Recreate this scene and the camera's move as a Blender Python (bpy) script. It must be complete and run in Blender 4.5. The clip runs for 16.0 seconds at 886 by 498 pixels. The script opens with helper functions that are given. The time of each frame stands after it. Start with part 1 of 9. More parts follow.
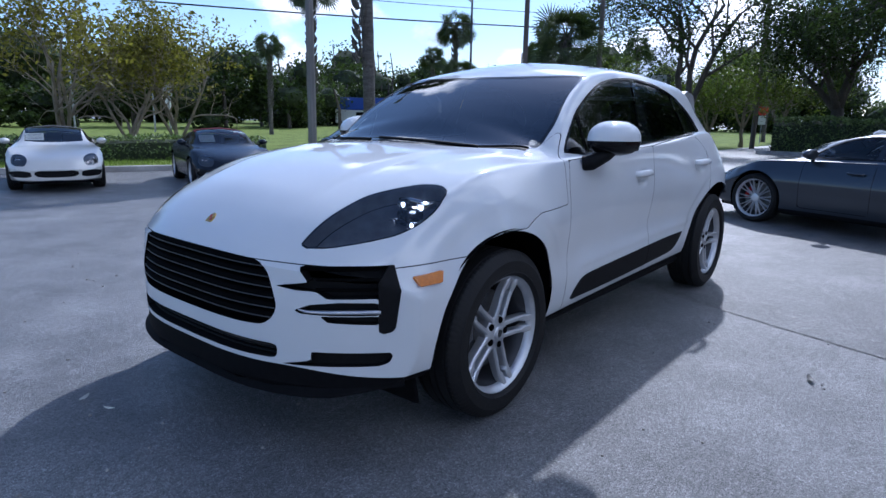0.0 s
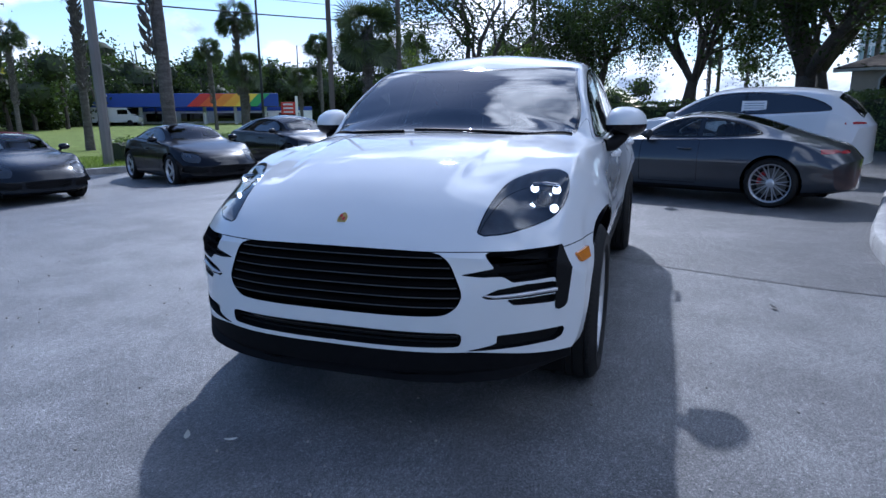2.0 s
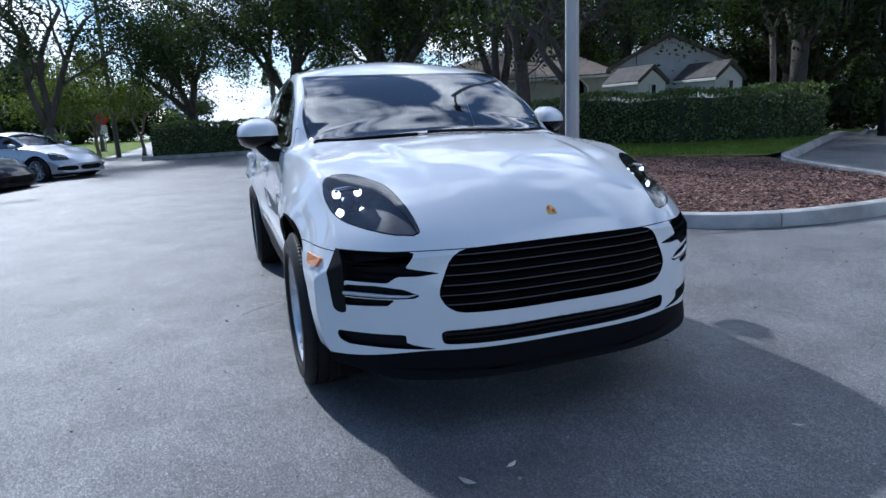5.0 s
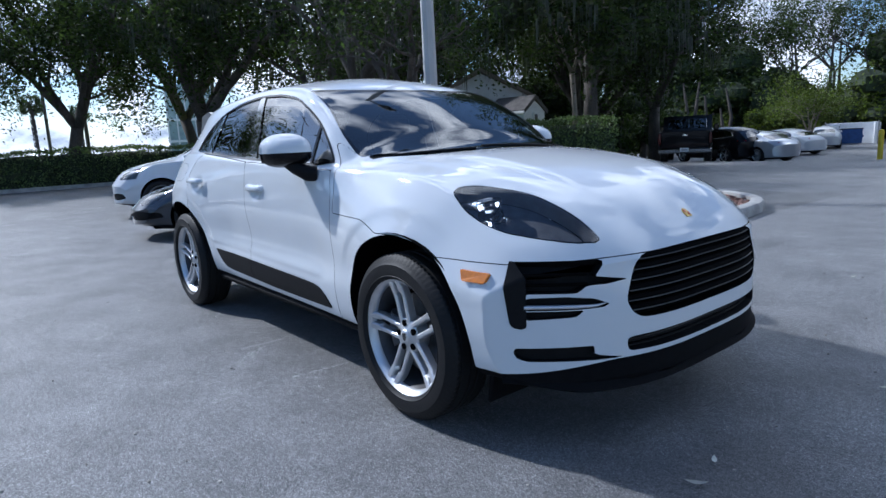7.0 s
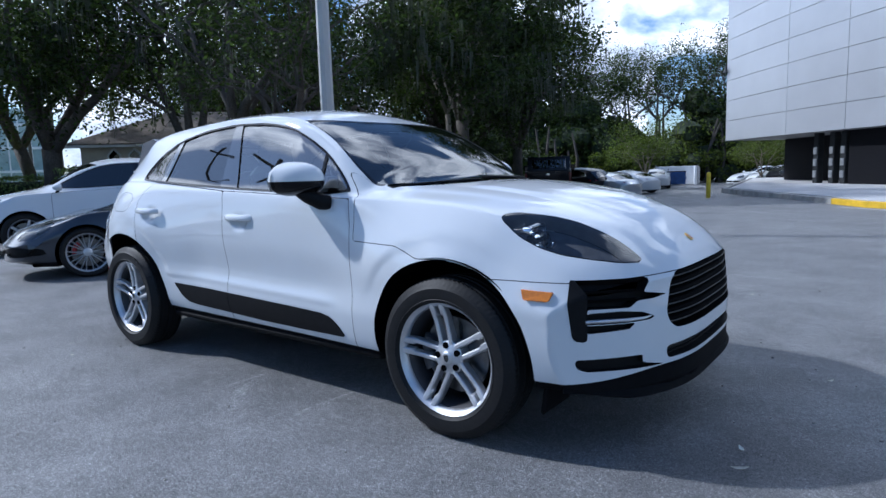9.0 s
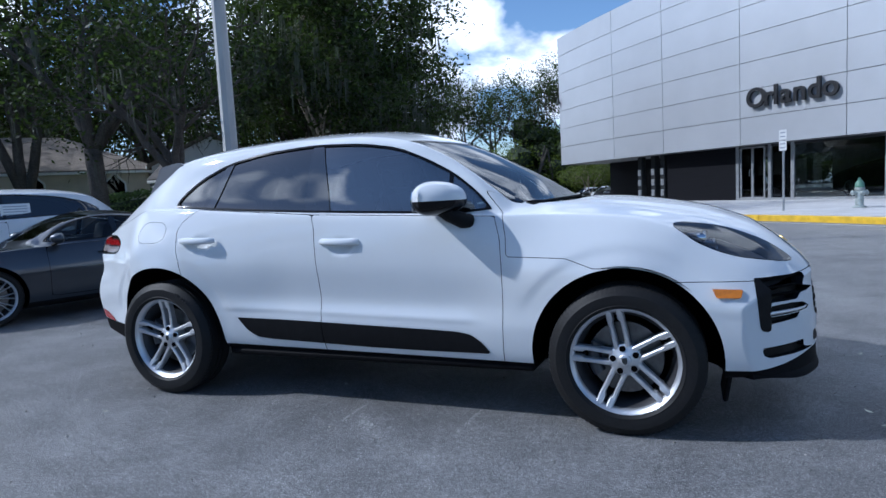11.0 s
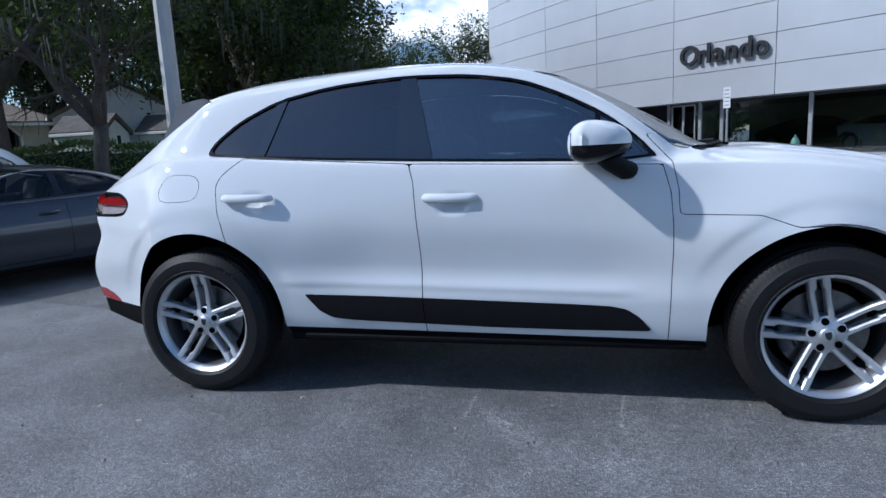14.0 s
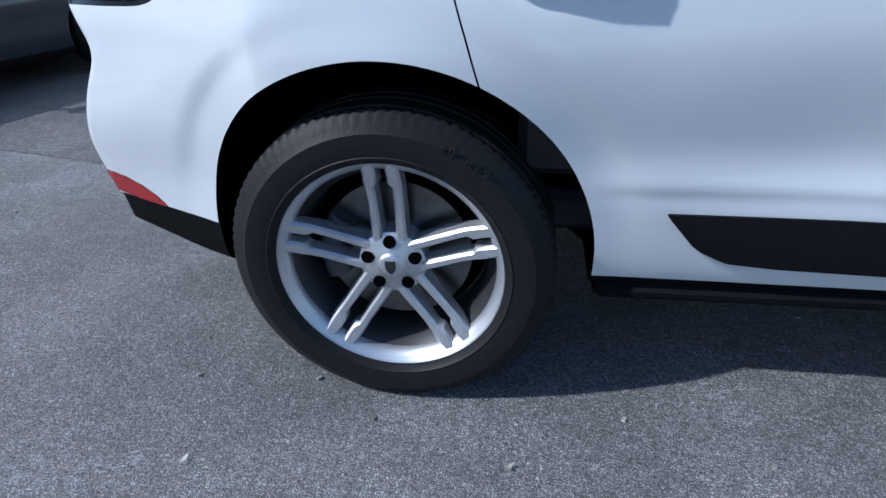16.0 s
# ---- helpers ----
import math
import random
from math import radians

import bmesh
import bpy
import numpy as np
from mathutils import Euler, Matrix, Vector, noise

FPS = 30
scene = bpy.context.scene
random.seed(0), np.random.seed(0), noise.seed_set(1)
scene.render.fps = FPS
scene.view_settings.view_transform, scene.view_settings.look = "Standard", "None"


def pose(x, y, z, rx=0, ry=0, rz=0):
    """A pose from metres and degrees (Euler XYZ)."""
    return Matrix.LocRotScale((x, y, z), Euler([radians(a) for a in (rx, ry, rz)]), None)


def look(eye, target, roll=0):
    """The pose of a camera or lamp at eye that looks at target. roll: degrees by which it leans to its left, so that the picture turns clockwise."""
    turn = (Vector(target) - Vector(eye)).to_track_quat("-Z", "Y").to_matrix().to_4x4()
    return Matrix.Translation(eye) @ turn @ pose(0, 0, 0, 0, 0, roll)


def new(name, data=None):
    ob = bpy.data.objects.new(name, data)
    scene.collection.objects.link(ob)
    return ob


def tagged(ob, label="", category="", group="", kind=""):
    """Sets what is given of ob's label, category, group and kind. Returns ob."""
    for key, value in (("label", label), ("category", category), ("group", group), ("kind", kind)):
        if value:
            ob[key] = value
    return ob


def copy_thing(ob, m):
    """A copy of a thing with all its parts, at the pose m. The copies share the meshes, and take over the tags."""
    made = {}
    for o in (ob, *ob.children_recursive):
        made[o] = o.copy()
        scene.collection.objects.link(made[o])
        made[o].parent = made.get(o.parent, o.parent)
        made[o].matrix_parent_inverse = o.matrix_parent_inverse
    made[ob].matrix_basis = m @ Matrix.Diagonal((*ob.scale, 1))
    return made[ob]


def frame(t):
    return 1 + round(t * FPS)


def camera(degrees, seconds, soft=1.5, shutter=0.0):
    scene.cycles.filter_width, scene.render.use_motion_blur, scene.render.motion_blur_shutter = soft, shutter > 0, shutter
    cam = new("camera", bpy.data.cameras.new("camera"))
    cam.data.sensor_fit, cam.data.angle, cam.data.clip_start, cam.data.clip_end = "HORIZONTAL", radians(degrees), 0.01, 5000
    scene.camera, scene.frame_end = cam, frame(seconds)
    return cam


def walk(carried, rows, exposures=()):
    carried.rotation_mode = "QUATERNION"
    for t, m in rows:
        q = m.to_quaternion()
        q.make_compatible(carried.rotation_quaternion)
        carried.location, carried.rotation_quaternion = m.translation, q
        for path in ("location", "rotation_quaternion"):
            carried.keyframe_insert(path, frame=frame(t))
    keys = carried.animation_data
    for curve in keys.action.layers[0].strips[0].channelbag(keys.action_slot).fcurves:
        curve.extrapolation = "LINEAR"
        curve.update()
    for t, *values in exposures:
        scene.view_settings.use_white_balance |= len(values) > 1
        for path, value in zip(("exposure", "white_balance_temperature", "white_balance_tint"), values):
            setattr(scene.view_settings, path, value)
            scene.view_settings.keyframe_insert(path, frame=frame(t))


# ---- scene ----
cam = camera(71.6, 16.0)
PATH = [
    (0, (3.459, 2.263, 1.249), (1.944, 1.026, 0.828), 1.1),
    (0.5, (3.657, 2.103, 1.234), (2.079, 0.949, 0.811), 0.6),
    (1, (3.988, 1.813, 1.23), (2.314, 0.793, 0.831), 0.2),
    (1.5, (4.134, 1.488, 1.217), (2.369, 0.648, 0.792), -0.0),
    (2, (4.236, 1.124, 1.233), (2.392, 0.485, 0.793), -0.5),
    (2.5, (4.387, 0.752, 1.242), (2.483, 0.327, 0.801), -0.9),
    (3, (4.43, 0.373, 1.214), (2.488, 0.181, 0.776), -1.6),
    (3.5, (4.443, -0.024, 1.223), (2.493, 0.007, 0.777), -2.1),
    (4, (4.458, -0.432, 1.226), (2.522, -0.183, 0.79), -2.4),
    (4.5, (4.336, -0.817, 1.207), (2.437, -0.356, 0.782), -2.7),
    (4.7, (4.294, -0.972, 1.207), (2.418, -0.426, 0.782), -2.7),
    (6.8, (3.571, -2.267, 1.172), (2.006, -1.071, 0.825), -2.8),
    (7, (3.462, -2.335, 1.174), (1.932, -1.096, 0.825), -2.8),
    (7.5, (3.275, -2.535, 1.177), (1.83, -1.189, 0.864), -2.1),
    (8, (3.18, -2.707, 1.195), (1.805, -1.286, 0.891), -2.0),
    (8.5, (3.129, -2.822, 1.194), (1.832, -1.325, 0.914), -1.8),
    (9, (2.992, -2.971, 1.175), (1.782, -1.399, 0.924), -1.8),
    (9.2, (2.878, -3.033, 1.172), (1.709, -1.431, 0.918), -1.9),
    (11.3, (1.531, -3.939, 1.207), (0.841, -2.07, 1.032), -3.2),
    (11.5, (1.454, -4.023, 1.216), (0.793, -2.143, 1.05), -3.2),
    (12, (1.352, -4.173, 1.229), (0.763, -2.268, 1.076), -3.0),
    (12.5, (1.32, -4.196, 1.218), (0.769, -2.279, 1.063), -3.0),
    (13, (1.219, -4.13, 1.209), (0.693, -2.21, 1.017), -3.0),
    (13.5, (0.93, -3.832, 1.193), (0.425, -1.912, 0.949), -2.9),
    (14, (0.496, -3.509, 1.178), (0.018, -1.596, 0.843), -2.9),
    (14.5, (0.025, -3.186, 1.157), (-0.423, -1.291, 0.703), -2.8),
    (15, (-0.389, -2.703, 1.18), (-0.802, -0.861, 0.52), -2.8),
    (15.5, (-0.823, -2.378, 1.129), (-1.156, -0.585, 0.309), -2.3),
    (16, (-1.111, -2.015, 1.059), (-1.399, -0.303, 0.066), -2.4),
]
EXPOSURE = [(0.0, 0.43, 5240, 16), (2.5, 0.40, 5220, 14), (4.5, 0.46, 5440, 11), (7.0, 0.49, 5420, 11), (9.0, 0.43, 5310, 11), (12.5, 0.31, 5330, 10), (14.5, 0.37, 5470, 10), (15.5, 0.42, 5480, 10), (16.0, 0.56, 5500, 10)]
walk(cam, [(t, look(eye, target, roll)) for t, eye, target, roll in PATH], EXPOSURE)

# ---- light ----
SUN = Vector((-1.12, -0.41, 1.0)).normalized()
sun = new("sun", bpy.data.lights.new("sun", "SUN"))
sun.data.energy, sun.data.angle, sun.data.color = 2.8, radians(1.3), (1.0, 0.95, 0.88)
sun.matrix_world = look((0, 0, 30), Vector((0, 0, 30)) - SUN)

world = bpy.data.worlds.new("sky")
scene.world = world
world.use_nodes = True
wn, wl = world.node_tree.nodes, world.node_tree.links
wn.clear()


def wnode(kind, **values):
    n = wn.new(kind)
    for k, v in values.items():
        n.inputs[k].default_value = v
    return n


sky = wn.new("ShaderNodeTexSky")
sky.sky_type, sky.sun_disc = "NISHITA", False
sky.sun_elevation, sky.sun_rotation = math.asin(SUN.z), math.atan2(SUN.x, SUN.y)
sky.air_density, sky.dust_density, sky.ozone_density = 1.0, 0.35, 3.0
geo = wn.new("ShaderNodeTexCoord")
sep = wn.new("ShaderNodeSeparateXYZ")
wl.new(geo.outputs["Generated"], sep.inputs[0])
up = wn.new("ShaderNodeMath")
up.operation = "MAXIMUM"
up.inputs[1].default_value = 0.0
wl.new(sep.outputs["Z"], up.inputs[0])
lift = wn.new("ShaderNodeMath")
lift.operation = "ADD"
lift.inputs[1].default_value = 0.55
wl.new(up.outputs[0], lift.inputs[0])
flat = wn.new("ShaderNodeVectorMath")
flat.operation = "DIVIDE"
com = wn.new("ShaderNodeCombineXYZ")
for k in range(3):
    wl.new(lift.outputs[0], com.inputs[k])
wl.new(geo.outputs["Generated"], flat.inputs[0])
wl.new(com.outputs[0], flat.inputs[1])
billow = wnode("ShaderNodeTexNoise", Scale=2.7, Detail=6.0, Roughness=0.46, Distortion=0.15)
wl.new(flat.outputs[0], billow.inputs["Vector"])
# clearer sky high in the south
side = wn.new("ShaderNodeVectorMath")
side.operation = "DOT_PRODUCT"
side.inputs[1].default_value = (-0.13, 0.45, -0.36)
wl.new(geo.outputs["Generated"], side.inputs[0])
south = wn.new("ShaderNodeMath")
south.operation = "ADD"
south.inputs[1].default_value = 0.24
wl.new(side.outputs["Value"], south.inputs[0])
clear = wn.new("ShaderNodeMath")
clear.operation = "MINIMUM"
clear.inputs[1].default_value = 0.0
wl.new(south.outputs[0], clear.inputs[0])
more = wn.new("ShaderNodeMath")
more.operation = "ADD"
wl.new(billow.outputs["Fac"], more.inputs[0])
wl.new(clear.outputs[0], more.inputs[1])
# heaped clouds low in the north
north = wn.new("ShaderNodeVectorMath")
north.operation = "DOT_PRODUCT"
north.inputs[1].default_value = Vector((-0.287, 0.923, 0.258)).normalized()
wl.new(geo.outputs["Generated"], north.inputs[0])
heap = wn.new("ShaderNodeMapRange")
heap.inputs["From Min"].default_value, heap.inputs["From Max"].default_value, heap.inputs["To Max"].default_value = 0.95, 1.0, 0.036
wl.new(north.outputs["Value"], heap.inputs["Value"])
heaped = wn.new("ShaderNodeMath")
heaped.operation = "ADD"
wl.new(more.outputs[0], heaped.inputs[0])
wl.new(heap.outputs["Result"], heaped.inputs[1])
cover = wn.new("ShaderNodeValToRGB")
cover.color_ramp.elements[0].position, cover.color_ramp.elements[1].position = 0.484, 0.530
wl.new(heaped.outputs[0], cover.inputs["Fac"])
shade = wnode("ShaderNodeTexNoise", Scale=4.6, Detail=6.0, Roughness=0.6)
wl.new(flat.outputs[0], shade.inputs["Vector"])
tone = wn.new("ShaderNodeValToRGB")
tone.color_ramp.elements[0].position, tone.color_ramp.elements[0].color = 0.36, (2.9, 3.3, 4.0, 1)
tone.color_ramp.elements[1].position, tone.color_ramp.elements[1].color = 0.60, (10.5, 10.5, 10.5, 1)
wl.new(shade.outputs["Fac"], tone.inputs["Fac"])
mix = wn.new("ShaderNodeMix")
mix.data_type = "RGBA"
wl.new(cover.outputs["Color"], mix.inputs["Factor"])
deep = wn.new("ShaderNodeVectorMath")
deep.operation = "SCALE"
deep.inputs["Scale"].default_value = 0.92
wl.new(sky.outputs["Color"], deep.inputs[0])
wl.new(deep.outputs[0], mix.inputs["A"])
# clouds brighten towards the sun
near = wn.new("ShaderNodeVectorMath")
near.operation = "DOT_PRODUCT"
near.inputs[1].default_value = SUN
wl.new(geo.outputs["Generated"], near.inputs[0])
low_ = wn.new("ShaderNodeMath")
low_.operation = "MAXIMUM"
low_.inputs[1].default_value = 0.0
wl.new(near.outputs["Value"], low_.inputs[0])
pw = wn.new("ShaderNodeMath")
pw.operation = "POWER"
pw.inputs[1].default_value = 4.0
wl.new(low_.outputs[0], pw.inputs[0])
gain = wn.new("ShaderNodeMath")
gain.operation = "MULTIPLY_ADD"
gain.inputs[1].default_value, gain.inputs[2].default_value = 0.7, 1.15
wl.new(pw.outputs[0], gain.inputs[0])
lit = wn.new("ShaderNodeVectorMath")
lit.operation = "SCALE"
wl.new(tone.outputs["Color"], lit.inputs[0])
fall = wn.new("ShaderNodeMath")
fall.operation = "MULTIPLY_ADD"
fall.inputs[1].default_value, fall.inputs[2].default_value = 0.55, 0.82
wl.new(up.outputs[0], fall.inputs[0])
both = wn.new("ShaderNodeMath")
both.operation = "MULTIPLY"
wl.new(gain.outputs[0], both.inputs[0])
wl.new(fall.outputs[0], both.inputs[1])
wl.new(both.outputs[0], lit.inputs["Scale"])
wl.new(lit.outputs[0], mix.inputs["B"])
bg = wnode("ShaderNodeBackground", Strength=0.113)
wl.new(mix.outputs["Result"], bg.inputs["Color"])
out = wn.new("ShaderNodeOutputWorld")
wl.new(bg.outputs[0], out.inputs["Surface"])

# ---- materials ----
def ramp(nt, socket, stops):
    r = nt.nodes.new("ShaderNodeValToRGB")
    while len(r.color_ramp.elements) < len(stops):
        r.color_ramp.elements.new(0.5)
    for e, (p, c) in zip(r.color_ramp.elements, stops):
        e.position, e.color = p, (c if len(c) == 4 else (*c, 1))
    nt.links.new(socket, r.inputs["Fac"])
    return r.outputs["Color"]


def noise_node(nt, scale, detail=4.0, rough=0.55, stretch=None, coords="Object"):
    tc = nt.nodes.new("ShaderNodeTexCoord")
    n = nt.nodes.new("ShaderNodeTexNoise")
    n.inputs["Scale"].default_value, n.inputs["Detail"].default_value, n.inputs["Roughness"].default_value = scale, detail, rough
    if stretch:
        m = nt.nodes.new("ShaderNodeMapping")
        m.inputs["Scale"].default_value = stretch
        nt.links.new(tc.outputs[coords], m.inputs["Vector"])
        nt.links.new(m.outputs[0], n.inputs["Vector"])
    else:
        nt.links.new(tc.outputs[coords], n.inputs["Vector"])
    return n.outputs["Fac"]


def mat(name, color, rough=0.5, metal=0.0, vary=0.12, scale=6.0, fine=0.0, fine_scale=120.0, bump=0.0, coat=0.0, second=None,
        rand=0.0, island=0.0, spec=0.5, through_light=0.0, stretch=None):
    """A surface with stains at one scale and grain at another. second: the colour of the stains; rand: change from object to object."""
    m = bpy.data.materials.new(name)
    m.use_nodes = True
    nt = m.node_tree
    b = nt.nodes["Principled BSDF"]
    b.inputs["Roughness"].default_value, b.inputs["Metallic"].default_value = rough, metal
    b.inputs["Specular IOR Level"].default_value = spec
    b.inputs["Coat Weight"].default_value, b.inputs["Coat Roughness"].default_value = coat, 0.03
    c = np.array(color, float)
    lo = np.array(second, float) if second else c * (1 - vary)
    hi = c * (1 + vary * 0.5)
    col = ramp(nt, noise_node(nt, scale, stretch=stretch), [(0.32, tuple(lo)), (0.68, tuple(hi.clip(0, 1)))])
    if fine:
        f = noise_node(nt, fine_scale, 2.0, 0.7)
        g = ramp(nt, f, [(0.3, (1 - fine,) * 3), (0.7, (1 + fine,) * 3)])
        mu = nt.nodes.new("ShaderNodeMix")
        mu.data_type, mu.blend_type = "RGBA", "MULTIPLY"
        mu.inputs["Factor"].default_value = 1.0
        nt.links.new(col, mu.inputs["A"])
        nt.links.new(g, mu.inputs["B"])
        col = mu.outputs["Result"]
    if rand or island:
        src = nt.nodes.new("ShaderNodeObjectInfo" if rand else "ShaderNodeNewGeometry").outputs["Random" if rand else "Random Per Island"]
        k = rand or island
        g = ramp(nt, src, [(0.0, (1 - k,) * 3), (1.0, (1 + k,) * 3)])
        mu = nt.nodes.new("ShaderNodeMix")
        mu.data_type, mu.blend_type = "RGBA", "MULTIPLY"
        mu.inputs["Factor"].default_value = 1.0
        nt.links.new(col, mu.inputs["A"])
        nt.links.new(g, mu.inputs["B"])
        col = mu.outputs["Result"]
    nt.links.new(col, b.inputs["Base Color"])
    if bump:
        bn = nt.nodes.new("ShaderNodeBump")
        bn.inputs["Strength"].default_value, bn.inputs["Distance"].default_value = min(1.0, bump), 0.01
        nt.links.new(noise_node(nt, fine_scale if fine else scale * 8, 3.0, 0.6), bn.inputs["Height"])
        nt.links.new(bn.outputs[0], b.inputs["Normal"])
    if through_light:
        t = nt.nodes.new("ShaderNodeBsdfTranslucent")
        warm = nt.nodes.new("ShaderNodeMix")
        warm.data_type, warm.blend_type = "RGBA", "MULTIPLY"
        warm.inputs["Factor"].default_value, warm.inputs["B"].default_value = 1.0, (1.25, 1.45, 0.7, 1)
        nt.links.new(col, warm.inputs["A"])
        nt.links.new(warm.outputs["Result"], t.inputs["Color"])
        mx = nt.nodes.new("ShaderNodeMixShader")
        mx.inputs[0].default_value = through_light
        nt.links.new(b.outputs[0], mx.inputs[1])
        nt.links.new(t.outputs[0], mx.inputs[2])
        nt.links.new(mx.outputs[0], nt.nodes["Material Output"].inputs["Surface"])
    return m


def glass(name, tint, rough=0.0, gloss=1.5):
    """Thin window glass: the tint lets light through, Fresnel drives the gloss."""
    m = bpy.data.materials.new(name)
    m.use_nodes = True
    nt = m.node_tree
    nt.nodes.remove(nt.nodes["Principled BSDF"])
    tr, gl, fr, mx = (nt.nodes.new("ShaderNode" + k) for k in ("BsdfTransparent", "BsdfGlossy", "Fresnel", "MixShader"))
    tr.inputs["Color"].default_value = (*tint, 1)
    gl.inputs["Roughness"].default_value = rough
    fr.inputs["IOR"].default_value = gloss
    nt.links.new(fr.outputs[0], mx.inputs[0])
    nt.links.new(tr.outputs[0], mx.inputs[1])
    nt.links.new(gl.outputs[0], mx.inputs[2])
    nt.links.new(mx.outputs[0], nt.nodes["Material Output"].inputs["Surface"])
    return m


def glow(name, color, strength):
    m = bpy.data.materials.new(name)
    m.use_nodes = True
    b = m.node_tree.nodes["Principled BSDF"]
    b.inputs["Base Color"].default_value = (*color, 1)
    b.inputs["Emission Color"].default_value, b.inputs["Emission Strength"].default_value = (*color, 1), strength
    return m


M = {}
M["white_paint"] = mat("white_paint", (0.65, 0.665, 0.675), 0.5, vary=0.02, scale=3, coat=1.0, spec=0.0)
M["white_paint"].node_tree.nodes["Principled BSDF"].inputs["Coat IOR"].default_value = 1.52
M["grey_paint"] = mat("grey_paint", (0.036, 0.043, 0.055), 0.32, metal=0.55, vary=0.06, scale=4, coat=1.0)
M["graphite_paint"] = mat("graphite_paint", (0.012, 0.015, 0.021), 0.25, vary=0.06, scale=4, coat=0.15, spec=0.2)
M["black_paint"] = mat("black_paint", (0.005, 0.005, 0.007), 0.3, vary=0.05, scale=4, coat=0.6, spec=0.05)
M["ivory_paint"] = mat("ivory_paint", (0.62, 0.60, 0.55), 0.32, vary=0.02, scale=3, coat=1.0)
M["silver_paint"] = mat("silver_paint", (0.55, 0.57, 0.60), 0.3, metal=0.5, vary=0.03, scale=3, coat=1.0)
M["trim"] = mat("black_trim", (0.008, 0.008, 0.009), 0.6, vary=0.2, scale=30, bump=0.08, spec=0.13)
M["gloss_black"] = mat("gloss_black", (0.008, 0.008, 0.009), 0.12, vary=0.1, coat=0.6)
# joints between panels; also near-black painted shade in arches, wheels and underbody
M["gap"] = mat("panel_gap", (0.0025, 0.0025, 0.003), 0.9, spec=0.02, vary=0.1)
M["rubber"] = mat("tyre_rubber", (0.010, 0.010, 0.011), 0.55, spec=0.2, vary=0.35, scale=9, fine=0.15, fine_scale=90, bump=0.10, second=(0.014, 0.0135, 0.013))
M["fin_grey"] = mat("glossy_grey_plastic", (0.20, 0.20, 0.21), 0.2, vary=0.1, coat=0.5)
M["alloy"] = mat("silver_alloy", (0.60, 0.61, 0.63), 0.46, metal=0.85, vary=0.08, scale=14, coat=0.2)
M["dark_alloy"] = mat("machined_alloy", (0.60, 0.60, 0.61), 0.3, metal=0.5, vary=0.08, scale=14)
M["matt_black"] = mat("matt_black", (0.003, 0.003, 0.0032), 0.85, vary=0.15, spec=0.04)
M["well"] = mat("dark_rim_well", (0.05, 0.05, 0.055), 0.5, metal=0.5, vary=0.2, scale=14)
M["smoke_lens"] = mat("smoked_lens", (0.46, 0.45, 0.47), 0.2, vary=0.2, scale=25, coat=0.5)
M["tyre_letter"] = mat("dark_tyre_letter", (0.012, 0.012, 0.013), 0.32, vary=0.1, spec=0.6)
M["disc"] = mat("brake_steel", (0.16, 0.16, 0.16), 0.35, metal=1.0, vary=0.25, scale=25)
M["caliper"] = mat("caliper_paint", (0.05, 0.05, 0.055), 0.4, vary=0.2)
M["red_caliper"] = mat("red_caliper_paint", (0.45, 0.02, 0.02), 0.35, vary=0.15)
M["chrome"] = mat("chrome", (0.75, 0.76, 0.78), 0.08, metal=1.0, vary=0.03)
M["lip"] = mat("black_lip_plastic", (0.006, 0.006, 0.007), 0.7, vary=0.2, scale=30, spec=0.07)
M["dark_chrome"] = mat("dark_chrome", (0.30, 0.31, 0.33), 0.15, metal=1.0, vary=0.05)
M["lamp_house"] = mat("lamp_housing", (0.17, 0.175, 0.19), 0.3, vary=0.3, scale=18)
M["lens"] = glass("lamp_lens", (0.80, 0.82, 0.84), 0.0, 1.8)
M["amber"] = mat("amber_lens", (0.62, 0.19, 0.01), 0.25, vary=0.15, scale=60, coat=0.5)
M["red_lens"] = mat("red_lens", (0.33, 0.006, 0.010), 0.2, vary=0.15, scale=40, coat=0.3)
M["tail_glass"] = glass("tail_lamp_glass", (0.90, 0.86, 0.86), 0.0, 1.5)
M["dark_red_lens"] = mat("dark_red_lens", (0.07, 0.006, 0.008), 0.2, vary=0.2, scale=40, coat=0.3)
M["led"] = glow("led_light", (0.93, 0.97, 1.0), 5.0)
M["gold"] = mat("gold_crest", (0.62, 0.42, 0.12), 0.3, metal=0.9, vary=0.3, scale=60)
M["windscreen"] = glass("windscreen_glass", (0.20, 0.25, 0.27), 0.0, 2.4)
M["front_glass"] = glass("front_side_glass", (0.24, 0.35, 0.40), 0.0, 3.0)
M["clear_glass"] = glass("clear_side_glass", (0.72, 0.77, 0.77), 0.0, 1.6)
M["car_screen"] = glass("clear_windscreen", (0.66, 0.72, 0.73), 0.0, 1.7)
# dark privacy tint, its blue put in as the look of reflected sky
M["privacy"] = glass("privacy_glass", (0.022, 0.038, 0.066), 0.0, 2.3)
M["interior"] = mat("black_interior", (0.022, 0.022, 0.024), 0.6, vary=0.2, scale=20, bump=0.1)
M["leather"] = mat("black_leather", (0.03, 0.03, 0.032), 0.45, vary=0.2, scale=15, bump=0.15)
M["red_cloth"] = mat("red_soft_top", (0.22, 0.015, 0.02), 0.85, vary=0.2, scale=20, bump=0.15)
M["dark_cloth"] = mat("dark_soft_top", (0.02, 0.02, 0.024), 0.85, vary=0.2, scale=20, bump=0.15)
M["paper"] = mat("white_paper", (0.78, 0.79, 0.80), 0.7, vary=0.06, scale=30)
M["ink"] = mat("grey_ink", (0.25, 0.28, 0.34), 0.7, vary=0.1)
M["plastic_grey"] = mat("grey_plastic", (0.16, 0.165, 0.17), 0.5, vary=0.15, scale=12)


